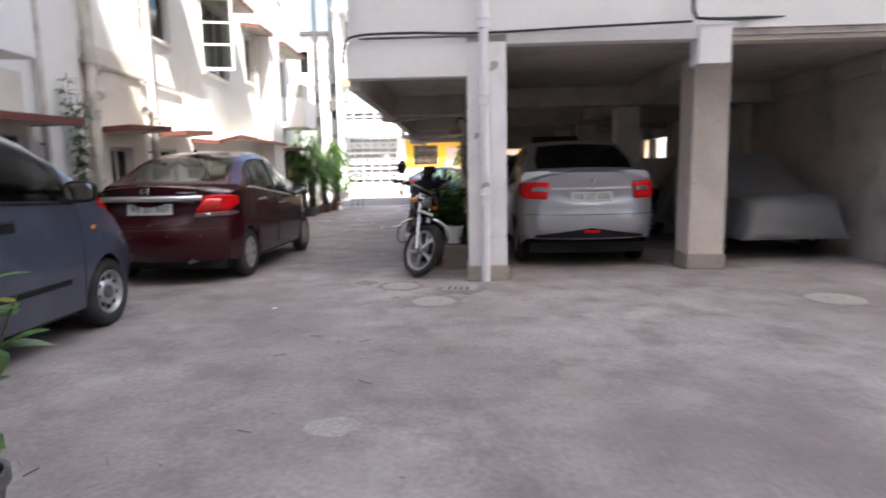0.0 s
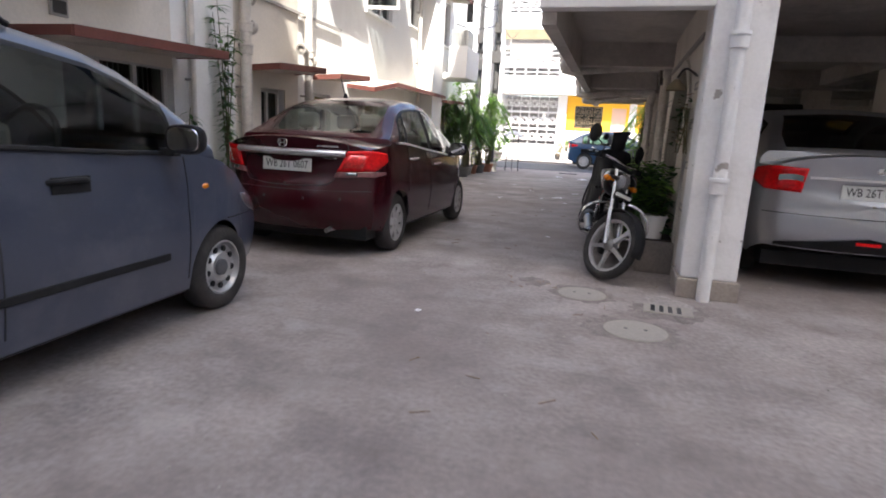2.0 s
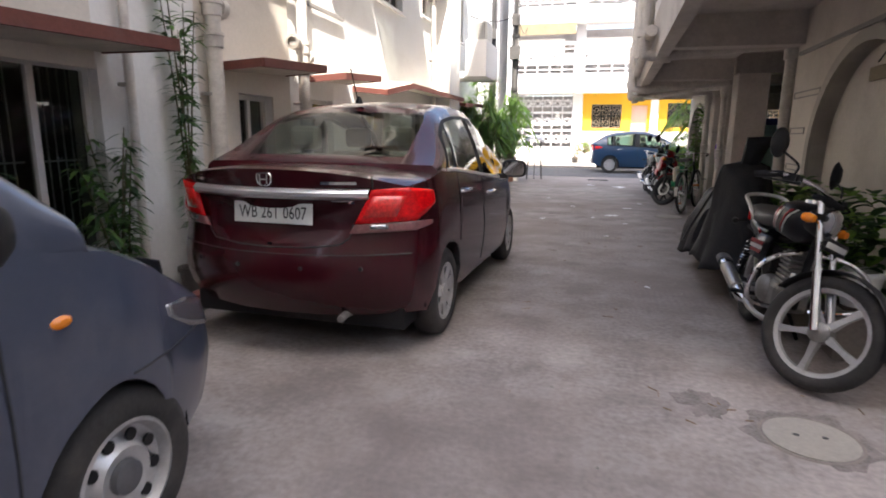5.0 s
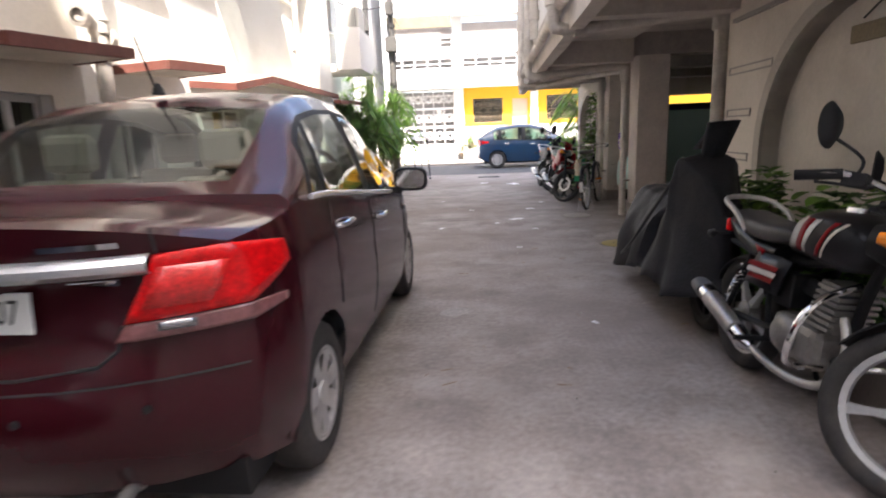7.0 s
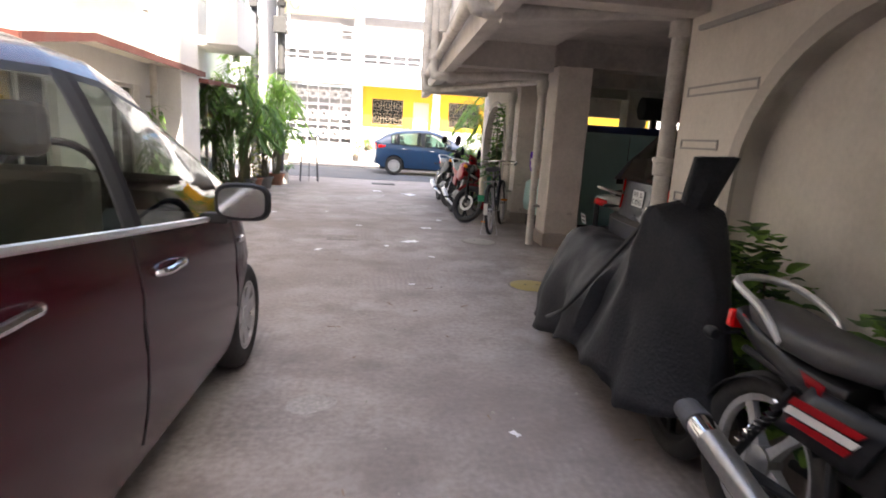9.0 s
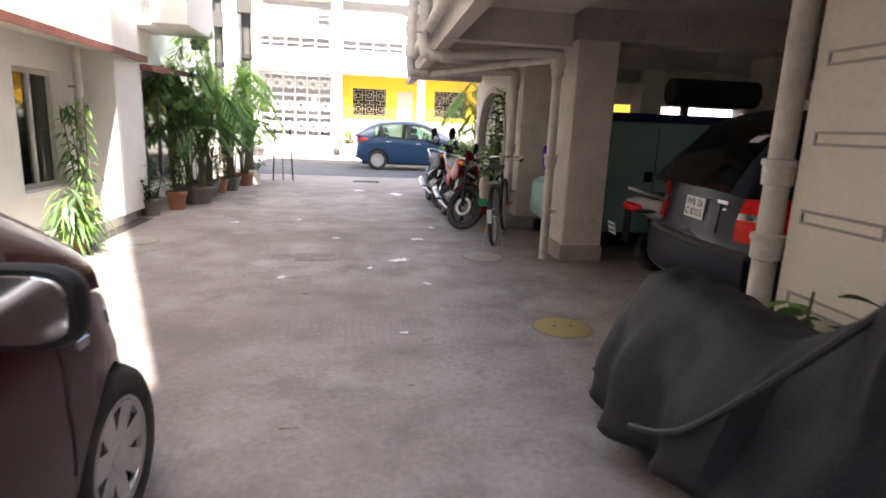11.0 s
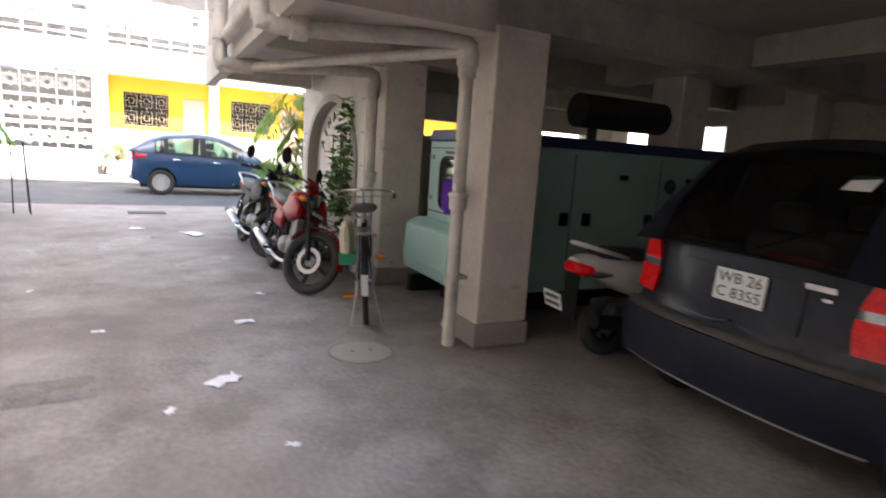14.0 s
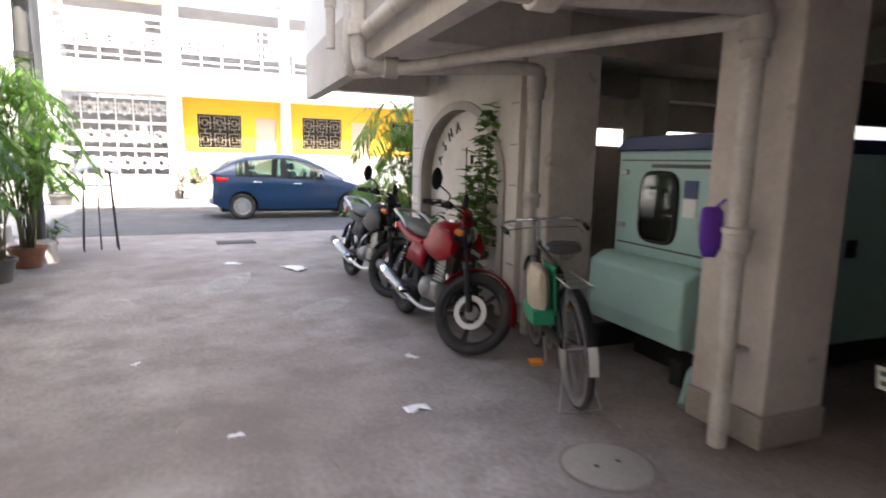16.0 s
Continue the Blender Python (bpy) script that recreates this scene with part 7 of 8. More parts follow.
# ---- covered vehicles ----
def draped(name, label, category, m, spine, mat, n=28, wrinkle=0.03, hem=0.12, seed=3):
    """A cloth over a hidden shape: rows of (y, height, half width at the top, half width at the hem)."""
    t = thing(name, label, category, m)
    ys = [s[0] for s in spine]
    rows = []
    steps = 46
    for i in range(steps + 1):
        y = ys[0] + (ys[-1] - ys[0]) * i / steps
        h, wt, wb = (lerp([(s[0], s[k]) for s in spine], y) for k in (1, 2, 3))
        row = []
        for j in range(n + 1):
            q = -1 + 2 * j / n
            a = abs(q)
            if a < 0.34:
                x, z = wt * a / 0.34, h - 0.05 * (a / 0.34) ** 3
            else:
                b = (a - 0.34) / 0.66
                x = wt + (wb - wt) * b ** 0.8
                z = (h - 0.05) * (1 - b) + (hem + 0.04 * noise.noise(Vector((y * 4, q * 2, seed)))) * b
            fold = wrinkle * min(a / 0.4, 1) * (noise.noise(Vector((y * 5.5, q * 1.1, seed))) + 0.5 * noise.noise(Vector((y * 13, q * 2.5, seed + 9))))
            row.append((math.copysign(x + fold, q) if a > 0.02 else 0, y + 0.5 * fold, z + 0.4 * wrinkle * noise.noise(Vector((y * 6, q * 6, seed + 4)))))
        rows.append(row)
    mesh = Mesh().grid(rows)
    for end, k in ((rows[0], -1), (rows[-1], 1)):
        zmin = hem
        low = [[(x * (1 + 0.04 * q), y + k * 0.07 * q + 0.02 * noise.noise(Vector((x * 8, q * 3, seed))) * q, z + (zmin - z) * q) for x, y, z in end] for q in (0, 0.25, 0.5, 0.75, 1)]
        mesh.grid(low)
    part("cloth", mesh, mat, t, smooth=True, solid=0.004)
    return t


def covered_bike(m):
    """A black cover drawn tight over handlebars and seat, its folds running down from the handlebars."""
    t = thing("covered_motorcycle", "motorcycle under a black dust cover", "motorcycle", m)
    high = [(-0.42, 0.5), (-0.3, 0.78), (-0.14, 1.0), (0.0, 1.1), (0.1, 1.09), (0.24, 0.95), (0.46, 0.79), (0.75, 0.79), (1.05, 0.81), (1.3, 0.80), (1.48, 0.62), (1.6, 0.4)]
    wide = [(-0.42, 0.1), (-0.25, 0.24), (0.0, 0.32), (0.3, 0.33), (0.7, 0.3), (1.15, 0.3), (1.45, 0.22), (1.6, 0.1)]
    top = [(-0.42, 0.02), (-0.1, 0.12), (0.04, 0.19), (0.2, 0.1), (0.45, 0.1), (0.8, 0.12), (1.3, 0.12), (1.5, 0.08), (1.6, 0.03)]
    hem = [(-0.42, 0.3), (-0.2, 0.24), (0.1, 0.3), (0.5, 0.28), (0.9, 0.18), (1.15, 0.13), (1.6, 0.14)]
    rows, n, steps = [], 34, 76
    for i in range(steps + 1):
        y = -0.42 + 2.02 * i / steps
        row = []
        for j in range(n + 1):
            q = -1 + 2 * j / n
            a = abs(q)
            v = max((a - 0.26) / 0.74, 0)
            yy = y + 0.20 * (1 - v) * math.exp(-((y - 0.02) / 0.35) ** 2) * math.copysign(min(abs(y - 0.02) / 0.2, 1), 0.02 - y)
            h, wt, wb, hm = lerp(high, yy), lerp(top, yy), lerp(wide, y), lerp(hem, y)
            if a <= 0.26:
                x, z = wt * a / 0.26, h - 0.035 * (a / 0.26) ** 2
            else:
                bulge = 0.05 * math.sin(math.pi * v) * (1 if y > 0.45 else -0.5)
                x = wt + (wb - wt) * v ** 0.85 + bulge
                z = (h - 0.035) * (1 - v) + hm * v
            fold = (0.05 * math.sin(15 * y + 1.2 * math.copysign(1, q)) + 0.09 * noise.noise(Vector((y * 5, 0.7 * q, 2.5)))) * v ** 1.3
            fold += 0.03 * noise.noise(Vector((y * 7, q * 5, 7.1))) * min(a / 0.3, 1)
            row.append((math.copysign(max(x + 0.55 * fold, 0.005), q) if a > 0.02 else 0, yy + 0.25 * fold, z + 0.02 * noise.noise(Vector((y * 9, q * 7, 4.0)))))
        rows.append(row)
    mesh = Mesh().grid(rows)
    for end, k in ((rows[0], -1), (rows[-1], 1)):
        mesh.grid([[(x * (1 + 0.5 * q), y + k * 0.06 * q + 0.015 * math.sin(30 * x) * q, z + (min(z, 0.16 if k > 0 else 0.28) - z) * q) for x, y, z in end] for q in (0, 0.3, 0.65, 1)])
    part("cloth", mesh, "cover_black", t, smooth=True, solid=0.004)
    part("seam", Mesh().tube(curve([(-0.1, 0.08, 1.07), (-0.235, 0.3, 0.74), (-0.33, 0.55, 0.45), (-0.34, 0.85, 0.3)], 6), 0.012, 6), "ink", t, smooth=True)
    flap = [[(-0.055 + 0.11 * i / 4 + (0.03 + 0.018 * i) * q, 0.02 - 0.03 * q + 0.012 * math.sin(2.1 * i), 1.03 + 0.265 * q + 0.01 * q * i / 4) for i in range(5)] for q in (0, 0.35, 0.7, 1)]
    part("flap", Mesh().grid(flap), "cover_black", t, smooth=True, solid=0.035)
    return t


t = covered_bike(pose(1.57, 8.36, 0, 0, 0, -3))
wheels = new("hidden_wheels")
wheels.parent = t
bike_wheel(wheels, -0.1, 0.29, 0.08, 5, "black_plastic")
bike_wheel(wheels, 1.15, 0.28, 0.08, 5, "black_plastic")
t = draped("covered_car", "car under a wrinkled silver-grey dust sheet", "car", pose(6.32, 7.25, 0, 0, 0, -1),
           [(0, 0.70, 0.52, 0.66), (0.12, 0.82, 0.60, 0.72), (0.6, 0.88, 0.60, 0.75), (1.0, 1.1, 0.52, 0.75), (1.45, 1.40, 0.50, 0.75), (2.5, 1.43, 0.50, 0.75), (3.0, 1.1, 0.55, 0.75), (3.7, 0.8, 0.55, 0.72)], "cover_silver", wrinkle=0.085, hem=0.27, seed=11)
for y in (0.7, 3.1):
    for sx in (-1, 1):
        wheel(t, sx * 0.68, y, 0.28, 0.28, 0.16, "steel", sx)
part("axle_block", Mesh().box(-0.6, 0.6, 0.2, 3.6, 0.3, 0.5), "black_plastic", t)

# ---- generator set ----
GX = pose(2.68, 13.70, 0, 0, 0, -3)
t = thing("generator", "sea-green generator set in a steel canopy with navy top", "generator", GX)
part("canopy", Mesh().box(0.06, 3.2, 0.0, 0.98, 0.22, 1.5), "genset", t, bevel=0.02)
part("top", Mesh().prism([(-0.02, 1.5), (1.0, 1.5), (0.9, 1.6), (0.08, 1.6)], 0.04, 3.22, "x"), "genset_top", t, bevel=0.01)
part("hood", Mesh().prism([(0.07, 0.3), (-0.16, 0.3), (-0.18, 0.42), (-0.16, 0.72), (-0.06, 0.78), (0.07, 0.78)], 0.02, 0.96, "y"), "genset", t, bevel=0.02)
part("base_frame", Mesh().box(-0.12, 3.2, 0.03, 0.13, 0.06, 0.22).box(-0.12, 3.2, 0.85, 0.95, 0.06, 0.22).box(0.2, 0.4, 0.13, 0.85, 0, 0.2).box(2.7, 2.9, 0.13, 0.85, 0, 0.2), "black_plastic", t, bevel=0.01)
part("stay", Mesh().tube([(0.0, 0.06, 0.2), (-0.22, -0.1, 0.02)], 0.025, 8), "genset", t)
rr = []
for k in range(24):
    a = 2 * math.pi * k / 24
    rr.append((0.54 + 0.17 * math.copysign(abs(math.cos(a)) ** 0.45, math.cos(a)), 1.12 + 0.23 * math.copysign(abs(math.sin(a)) ** 0.45, math.sin(a))))
part("window_seal", Mesh().tube([(0.058, y, z) for y, z in rr], 0.018, 6, closed=True), "black_plastic", t, smooth=True)
part("inspection_window", Mesh().prism(rr, 0.044, 0.05, "x"), "pane", t)
part("panel_board", Mesh().prism(rr, 0.0565, 0.0595, "x"), "gauge_board", t)
part("gauge", Mesh().revolve([(0, 0.006), (0.03, 0.005), (0.034, 0)], 14, pose(0.0565, 0.48, 1.22, 0, -90, 0)), "black_plastic", t)
part("gauge", Mesh().revolve([(0, 0.006), (0.03, 0.005), (0.034, 0)], 14, pose(0.0565, 0.6, 1.22, 0, -90, 0)), "black_plastic", t)
part("nameplate", Mesh().box(0.05, 0.058, 0.12, 0.62, 1.385, 1.41), "grey_plastic", t)
part("notice", Mesh().box(0.05, 0.058, 0.2, 0.31, 1.2, 1.31), "genset_top", t)
part("notice", Mesh().box(0.05, 0.058, 0.2, 0.31, 1.08, 1.195), "plate", t)
part("door_seam", Mesh().box(0.054, 0.0595, 0.04, 0.94, 0.84, 0.852).box(0.054, 0.0595, 0.04, 0.94, 1.43, 1.44), "grey_plastic", t)
hg = Mesh()
for z in (0.95, 1.33):
    hg.box(0.04, 0.06, 0.86, 0.94, z, z + 0.04)
hg.box(0.03, 0.06, 0.06, 0.16, 1.0, 1.07)
part("hinge", hg, "steel", t, bevel=0.006)
sd = Mesh()
for x in (0.9, 1.15, 1.9, 2.2):
    sd.box(x, x + 0.1, -0.012, 0.0, 0.82, 0.94)
for x in (1.55, 2.4):
    sd.box(x, x + 0.1, -0.01, 0.0, 1.25, 1.3)
part("latch", sd, "black_plastic", t, bevel=0.006)
part("door_seam", Mesh().box(1.02, 1.03, -0.003, 0.001, 0.3, 1.46).box(2.05, 2.06, -0.003, 0.001, 0.3, 1.46), "grey_plastic", t)
part("exhaust_silencer", Mesh().tube([(1.3, 0.4, 1.88), (2.4, 0.4, 1.88)], 0.16, 18).tube([(1.5, 0.4, 1.58), (1.5, 0.4, 1.78)], 0.05, 10), "iron", t, smooth=True)
t = thing("hanging_bag", "purple cloth bag hanging beside a drain pipe", "bag")
part("cloth", loft([(-0.05, 0.98, 0.02, 0.1, 0.7), (-0.03, 0.97, 0.03, 0.13, 0.7), (0.03, 0.97, 0.03, 0.13, 0.7), (0.05, 0.99, 0.02, 0.1, 0.7)]), "purple", t, pose(2.31, 13.40, 0.1, 0, 0, 60), smooth=True)
part("strap", Mesh().tube([(2.31, 13.40, 1.18), (2.34, 13.35, 1.24)], 0.008, 5), "purple", t)


# ---- plants ----
def blade(mesh, base, tip, width, sag=0.0, seg=4, fold=0.15):
    """One leaf: a folded, tapering strip from base to tip."""
    base, tip = Vector(base), Vector(tip)
    d = tip - base
    side = d.cross(Vector((0, 0, 1)))
    side = side.normalized() if side.length > 1e-6 else Vector((1, 0, 0))
    up = side.cross(d).normalized()
    rows = []
    for k in range(seg + 1):
        q = k / seg
        w_ = width * (math.sin(math.pi * (0.12 + 0.86 * q)) ** 0.8) * 0.5
        c = base + d * q + Vector((0, 0, -sag * q * q))
        rows.append([c - side * w_ + up * fold * w_, c, c + side * w_ + up * fold * w_])
    mesh.grid([[tuple(p) for p in row] for row in rows])


def pot(t, x, y, z, r, h, mat):
    part("pot", Mesh().revolve([(0, 0), (r * 0.72, 0), (r * 0.95, h * 0.82), (r * 1.06, h * 0.84), (r * 1.06, h), (r * 0.92, h), (r * 0.9, h * 0.9), (0, h * 0.9)], 22, pose(x, y, z)), mat, t, smooth=True)
    part("soil", Mesh().revolve([(0, h * 0.92), (r * 0.9, h * 0.91)], 18, pose(x, y, z)), "soil", t)


def palm(x, y, high, fronds, spread, mat, seed, pr=0.2, ph=0.26, pmat="cement_pot", lean=(0, 0), leaf=0.3, z0=0.0, label="potted areca palm with arching fronds in a clump"):
    rnd = random.Random(seed)
    t = thing("potted_palm", label, "plant", pose(x, y, z0), group="potted plants along the wall")
    pot(t, 0, 0, 0, pr, ph, pmat)
    st, lv = Mesh(), Mesh()
    for k in range(fronds):
        a = rnd.uniform(0, 2 * math.pi)
        out, top = spread * rnd.uniform(0.4, 1.15), high * rnd.uniform(0.5, 1.0)
        dx, dy = math.cos(a) * out + lean[0] * top, math.sin(a) * out + lean[1] * top
        b = (rnd.uniform(-0.5, 0.5) * pr, rnd.uniform(-0.5, 0.5) * pr)
        pts = curve([(b[0], b[1], ph * 0.9), (b[0] + dx * 0.15, b[1] + dy * 0.15, top * 0.55), (b[0] + dx * 0.55, b[1] + dy * 0.55, top * 0.92), (b[0] + dx * 1.1, b[1] + dy * 1.1, top * rnd.uniform(0.6, 0.95))], 8)
        st.tube(pts, [0.010 - 0.007 * i / len(pts) for i in range(len(pts))], 5)
        n = len(pts)
        for i in range(int(n * 0.3), n):
            p, d = pts[i], (pts[min(i + 1, n - 1)] - pts[i - 1]).normalized()
            side = d.cross(Vector((0, 0, 1)))
            side = side.normalized() if side.length > 1e-6 else Vector((1, 0, 0))
            for j in range(2):
                pp = p + d * 0.03 * j
                for sx in (-1, 1):
                    ll = leaf * rnd.uniform(0.7, 1.1) * (1 - 0.45 * abs(i / n - 0.65) / 0.35)
                    blade(lv, pp, pp + side * sx * ll * 0.8 + d * ll * 0.55 + Vector((0, 0, 0.02)), 0.023, sag=ll * rnd.uniform(0.15, 0.5), seg=3)
    part("stems", st, "stem", t, smooth=True)
    part("leaves", lv, mat, t)
    return t


def bush(name, label, x, y, high, spread, count, leaf, width, mats, seed, pr=0.13, ph=0.2, pmat="terracotta", z0=0.0, stems=5, droop=0.3, group="potted plants along the wall"):
    """A shrub of canes with whorls of leaves."""
    rnd = random.Random(seed)
    t = thing(name, label, "plant", pose(x, y, z0), group=group)
    if pr:
        pot(t, 0, 0, 0, pr, ph, pmat)
    st = Mesh()
    lvs = [Mesh() for _ in mats]
    for k in range(stems):
        a = rnd.uniform(0, 2 * math.pi)
        out, top = spread * rnd.uniform(0.2, 1), high * rnd.uniform(0.6, 1.0)
        bx, by = rnd.uniform(-0.4, 0.4) * max(pr, 0.06), rnd.uniform(-0.4, 0.4) * max(pr, 0.06)
        pts = curve([(bx, by, ph * 0.85), (bx + math.cos(a) * out * 0.4, by + math.sin(a) * out * 0.4, top * 0.55), (bx + math.cos(a) * out, by + math.sin(a) * out, top)], 7)
        st.tube(pts, [0.011 - 0.008 * i / len(pts) for i in range(len(pts))], 5)
        for i in range(count):
            q = rnd.uniform(0.25, 1.0)
            p = pts[min(int(q * (len(pts) - 1)), len(pts) - 1)] + Vector((rnd.uniform(-0.01, 0.01), rnd.uniform(-0.01, 0.01), rnd.uniform(-0.03, 0.03)))
            b = rnd.uniform(0, 2 * math.pi)
            ll = leaf * rnd.uniform(0.65, 1.15)
            blade(lvs[rnd.randrange(len(mats))], p, p + Vector((math.cos(b) * ll * 0.85, math.sin(b) * ll * 0.85, ll * rnd.uniform(-0.1, 0.65))), width * rnd.uniform(0.8, 1.2), sag=ll * droop)
    part("stems", st, "stem", t, smooth=True)
    for mesh, mat in zip(lvs, mats):
        if mesh.v:
            part("leaves", mesh, mat, t)
    return t


# by the west wall, near the saloon
bush("climbing_shrub", "tall slender shrub with narrow leaves against the pilaster", WX + 0.22, 7.1, 2.55, 0.17, 90, 0.15, 0.03, ["leaf_dark", "leaf"], 5, pr=0.11, ph=0.24, pmat="cement_pot", stems=5, droop=0.4)
bush("shrub", "narrow-leaved potted shrub below the window", WX + 0.19, 6.5, 1.4, 0.42, 60, 0.17, 0.034, ["leaf_dark", "leaf"], 6, pr=0.13, ph=0.22, pmat="cement_pot", stems=6, droop=0.5)
bush("shrub", "bright grassy potted plant beside the wall", WX + 0.2, 7.55, 0.85, 0.3, 26, 0.3, 0.02, ["leaf_bright", "leaf"], 7, pr=0.13, ph=0.22, stems=6, droop=0.7)
bush("shrub", "narrow-leaved potted shrub beside the window", WX + 0.19, 5.75, 1.05, 0.3, 40, 0.17, 0.034, ["leaf_dark"], 8, pr=0.13, ph=0.25, pmat="cement_pot", stems=6, droop=0.5)
# step and row of pots further on
bush("shrub", "pale spiky potted plant hanging over the step", WX + 0.5, 13.3, 0.75, 0.3, 40, 0.32, 0.022, ["leaf_pale", "leaf_bright"], 9, pr=0.13, ph=0.2, z0=0.0, stems=7, droop=0.9)
bush("shrub", "leafy potted plant in a terracotta pot on the step", WX + 0.2, 14.3, 1.55, 0.16, 34, 0.2, 0.035, ["leaf", "leaf_bright"], 10, pr=0.14, ph=0.2, z0=0.14, stems=4, droop=0.7)
bush("shrub", "small dark leafy plant in a brown pot", -2.49, 15.65, 0.85, 0.3, 30, 0.17, 0.035, ["leaf_dark"], 12, pr=0.15, ph=0.24, pmat="cement_pot", stems=6)
bush("shrub", "leafy dark plant in a terracotta pot", -2.32, 16.25, 1.1, 0.2, 26, 0.2, 0.04, ["leaf_dark", "leaf"], 13, pr=0.14, ph=0.27, stems=5)
palm(-2.25, 17.0, 2.2, 34, 0.75, "leaf", 14, pr=0.3, ph=0.28)
palm(-2.3, 17.9, 2.9, 30, 0.8, "leaf_bright", 15, pr=0.22, ph=0.28)
palm(-2.1, 18.8, 2.6, 30, 0.8, "leaf_bright", 16, pr=0.2, ph=0.26)
palm(-2.0, 19.7, 2.2, 26, 0.75, "leaf_bright", 17, pr=0.2, ph=0.26, pmat="terracotta")
bush("shrub", "yellow-green variegated potted plant", -2.2, 18.4, 1.3, 0.3, 22, 0.22, 0.05, ["leaf_yellow", "leaf_bright"], 18, pr=0.15, ph=0.25, stems=5)
bush("shrub", "low leafy potted plant", -1.95, 20.4, 0.7, 0.3, 24, 0.2, 0.04, ["leaf"], 19, pr=0.14, ph=0.22, stems=5)

palm(3.1, 19.6, 2.7, 36, 0.95, "leaf_bright", 51, leaf=0.5, pr=0.2, ph=0.3, label="tall potted palm with yellow-green fronds beside the arch wall")
palm(2.75, 20.4, 1.3, 20, 0.55, "leaf_bright", 52, pr=0.18, ph=0.26, pmat="terracotta", label="low potted palm beside the street")
bush("shrub", "half-dry potted shrub before the yellow house", 0.05, 31.1, 1.15, 0.4, 30, 0.3, 0.06, ["leaf_yellow", "leaf", "leaf_bright"], 53, pr=0.2, ph=0.3, pmat="cement_pot", z0=0.09, stems=7, droop=0.6, group="plants before the house")
bush("shrub", "small brown withered potted plant before the house", -0.5, 30.9, 1.05, 0.22, 16, 0.24, 0.05, ["dry", "leaf_yellow"], 54, pr=0.16, ph=0.25, pmat="cement_pot", z0=0.09, stems=5, droop=0.8, group="plants before the house")
t = thing("drain_grate", "dark iron drain grate at the lane's mouth", "drain grate", pose(0.52, 21.25, 0, 0, 0, 3))
part("slab", Mesh().box(-0.3, 0.3, -0.17, 0.17, 0, 0.014), "iron", t, bevel=0.004)


def hedge(name, label, x0, x1, y0, y1, z0, z1, count, size, mats, seed, m):
    """Broad leaves crowding a bed or a creeper on a wall."""
    rnd = random.Random(seed)
    t = thing(name, label, "plant", m)
    lvs = [Mesh() for _ in mats]
    for k in range(count):
        p = Vector((rnd.uniform(x0, x1), rnd.uniform(y0, y1), 0))
        p.z = z0 + (z1 - z0) * rnd.random() * (0.65 + 0.35 * math.sin(p.y * 5 + seed))
        b = rnd.uniform(0, 2 * math.pi)
        ll = size * rnd.uniform(0.6, 1.2)
        blade(lvs[rnd.randrange(len(mats))], p, p + Vector((math.cos(b) * ll - 0.2 * ll, math.sin(b) * ll, ll * rnd.uniform(-0.2, 0.7))), ll * 0.72, sag=ll * 0.3, fold=0.25)
    st = Mesh()
    for k in range(6):
        p = (rnd.uniform(x0, x1), rnd.uniform(y0, y1))
        st.tube([(p[0], p[1], z0 - 0.03), (p[0] + rnd.uniform(-0.05, 0.05), p[1] + rnd.uniform(-0.1, 0.1), z0 + (z1 - z0) * 0.7)], 0.006, 5)
    part("stems", st, "stem", t)
    for mesh, mat in zip(lvs, mats):
        if mesh.v:
            part("leaves", mesh, mat, t)
    return t


hedge("hedge", "low broad-leaved green plants in the planter bed", -0.5, -0.06, 0.85, 3.3, 0.32, 0.98, 2300, 0.115, ["leaf", "leaf_bright", "leaf_dark"], 21, E)
hedge("creeper", "leafy green creeper climbing the arched niche", -0.08, 0.1, 9.65, 10.35, 0.6, 1.95, 420, 0.12, ["leaf_bright", "leaf"], 22, E)
hedge("creeper", "leafy potted greens at the foot of the arch", -0.3, 0.02, 9.7, 11.8, 0.05, 0.95, 330, 0.13, ["leaf", "leaf_dark"], 23, E)
hedge("dry_creeper", "dry brown creeper hanging below a wall lamp", -0.14, -0.02, 0.62, 0.82, 1.15, 1.66, 60, 0.06, ["dry", "leaf_dark"], 24, E)
bush("palm_tuft", "bright palm leaves beyond the far corner", 3.1, 19.6, 2.6, 0.9, 24, 0.6, 0.035, ["leaf_bright", "leaf_yellow"], 25, pr=0.25, ph=0.3, stems=7, droop=0.5, group="far plants")
bush("shrub", "bright potted shrubs at the far corner", 2.5, 18.9, 1.2, 0.5, 24, 0.35, 0.03, ["leaf_bright", "leaf"], 26, pr=0.18, ph=0.25, stems=7, droop=0.5, group="far plants")
bush("shrub", "dry reddish potted plant by the house front", 0.0, 30.6, 1.3, 0.5, 26, 0.35, 0.07, ["dry", "leaf_bright"], 27, pr=0.3, ph=0.5, pmat="house_white", z0=0.09, stems=7, group="far plants")
bush("shrub", "green potted plant by the house front", 0.9, 30.7, 1.0, 0.45, 24, 0.35, 0.06, ["leaf_bright", "leaf"], 28, pr=0.28, ph=0.45, pmat="house_white", z0=0.09, stems=7, group="far plants")
bush("shrub", "leafy shrub on the garden edge", -3.2, 28.6, 1.3, 0.8, 40, 0.3, 0.07, ["leaf", "leaf_bright"], 29, pr=0.3, ph=0.3, pmat="cement_pot", z0=0.09, stems=8, group="far plants")
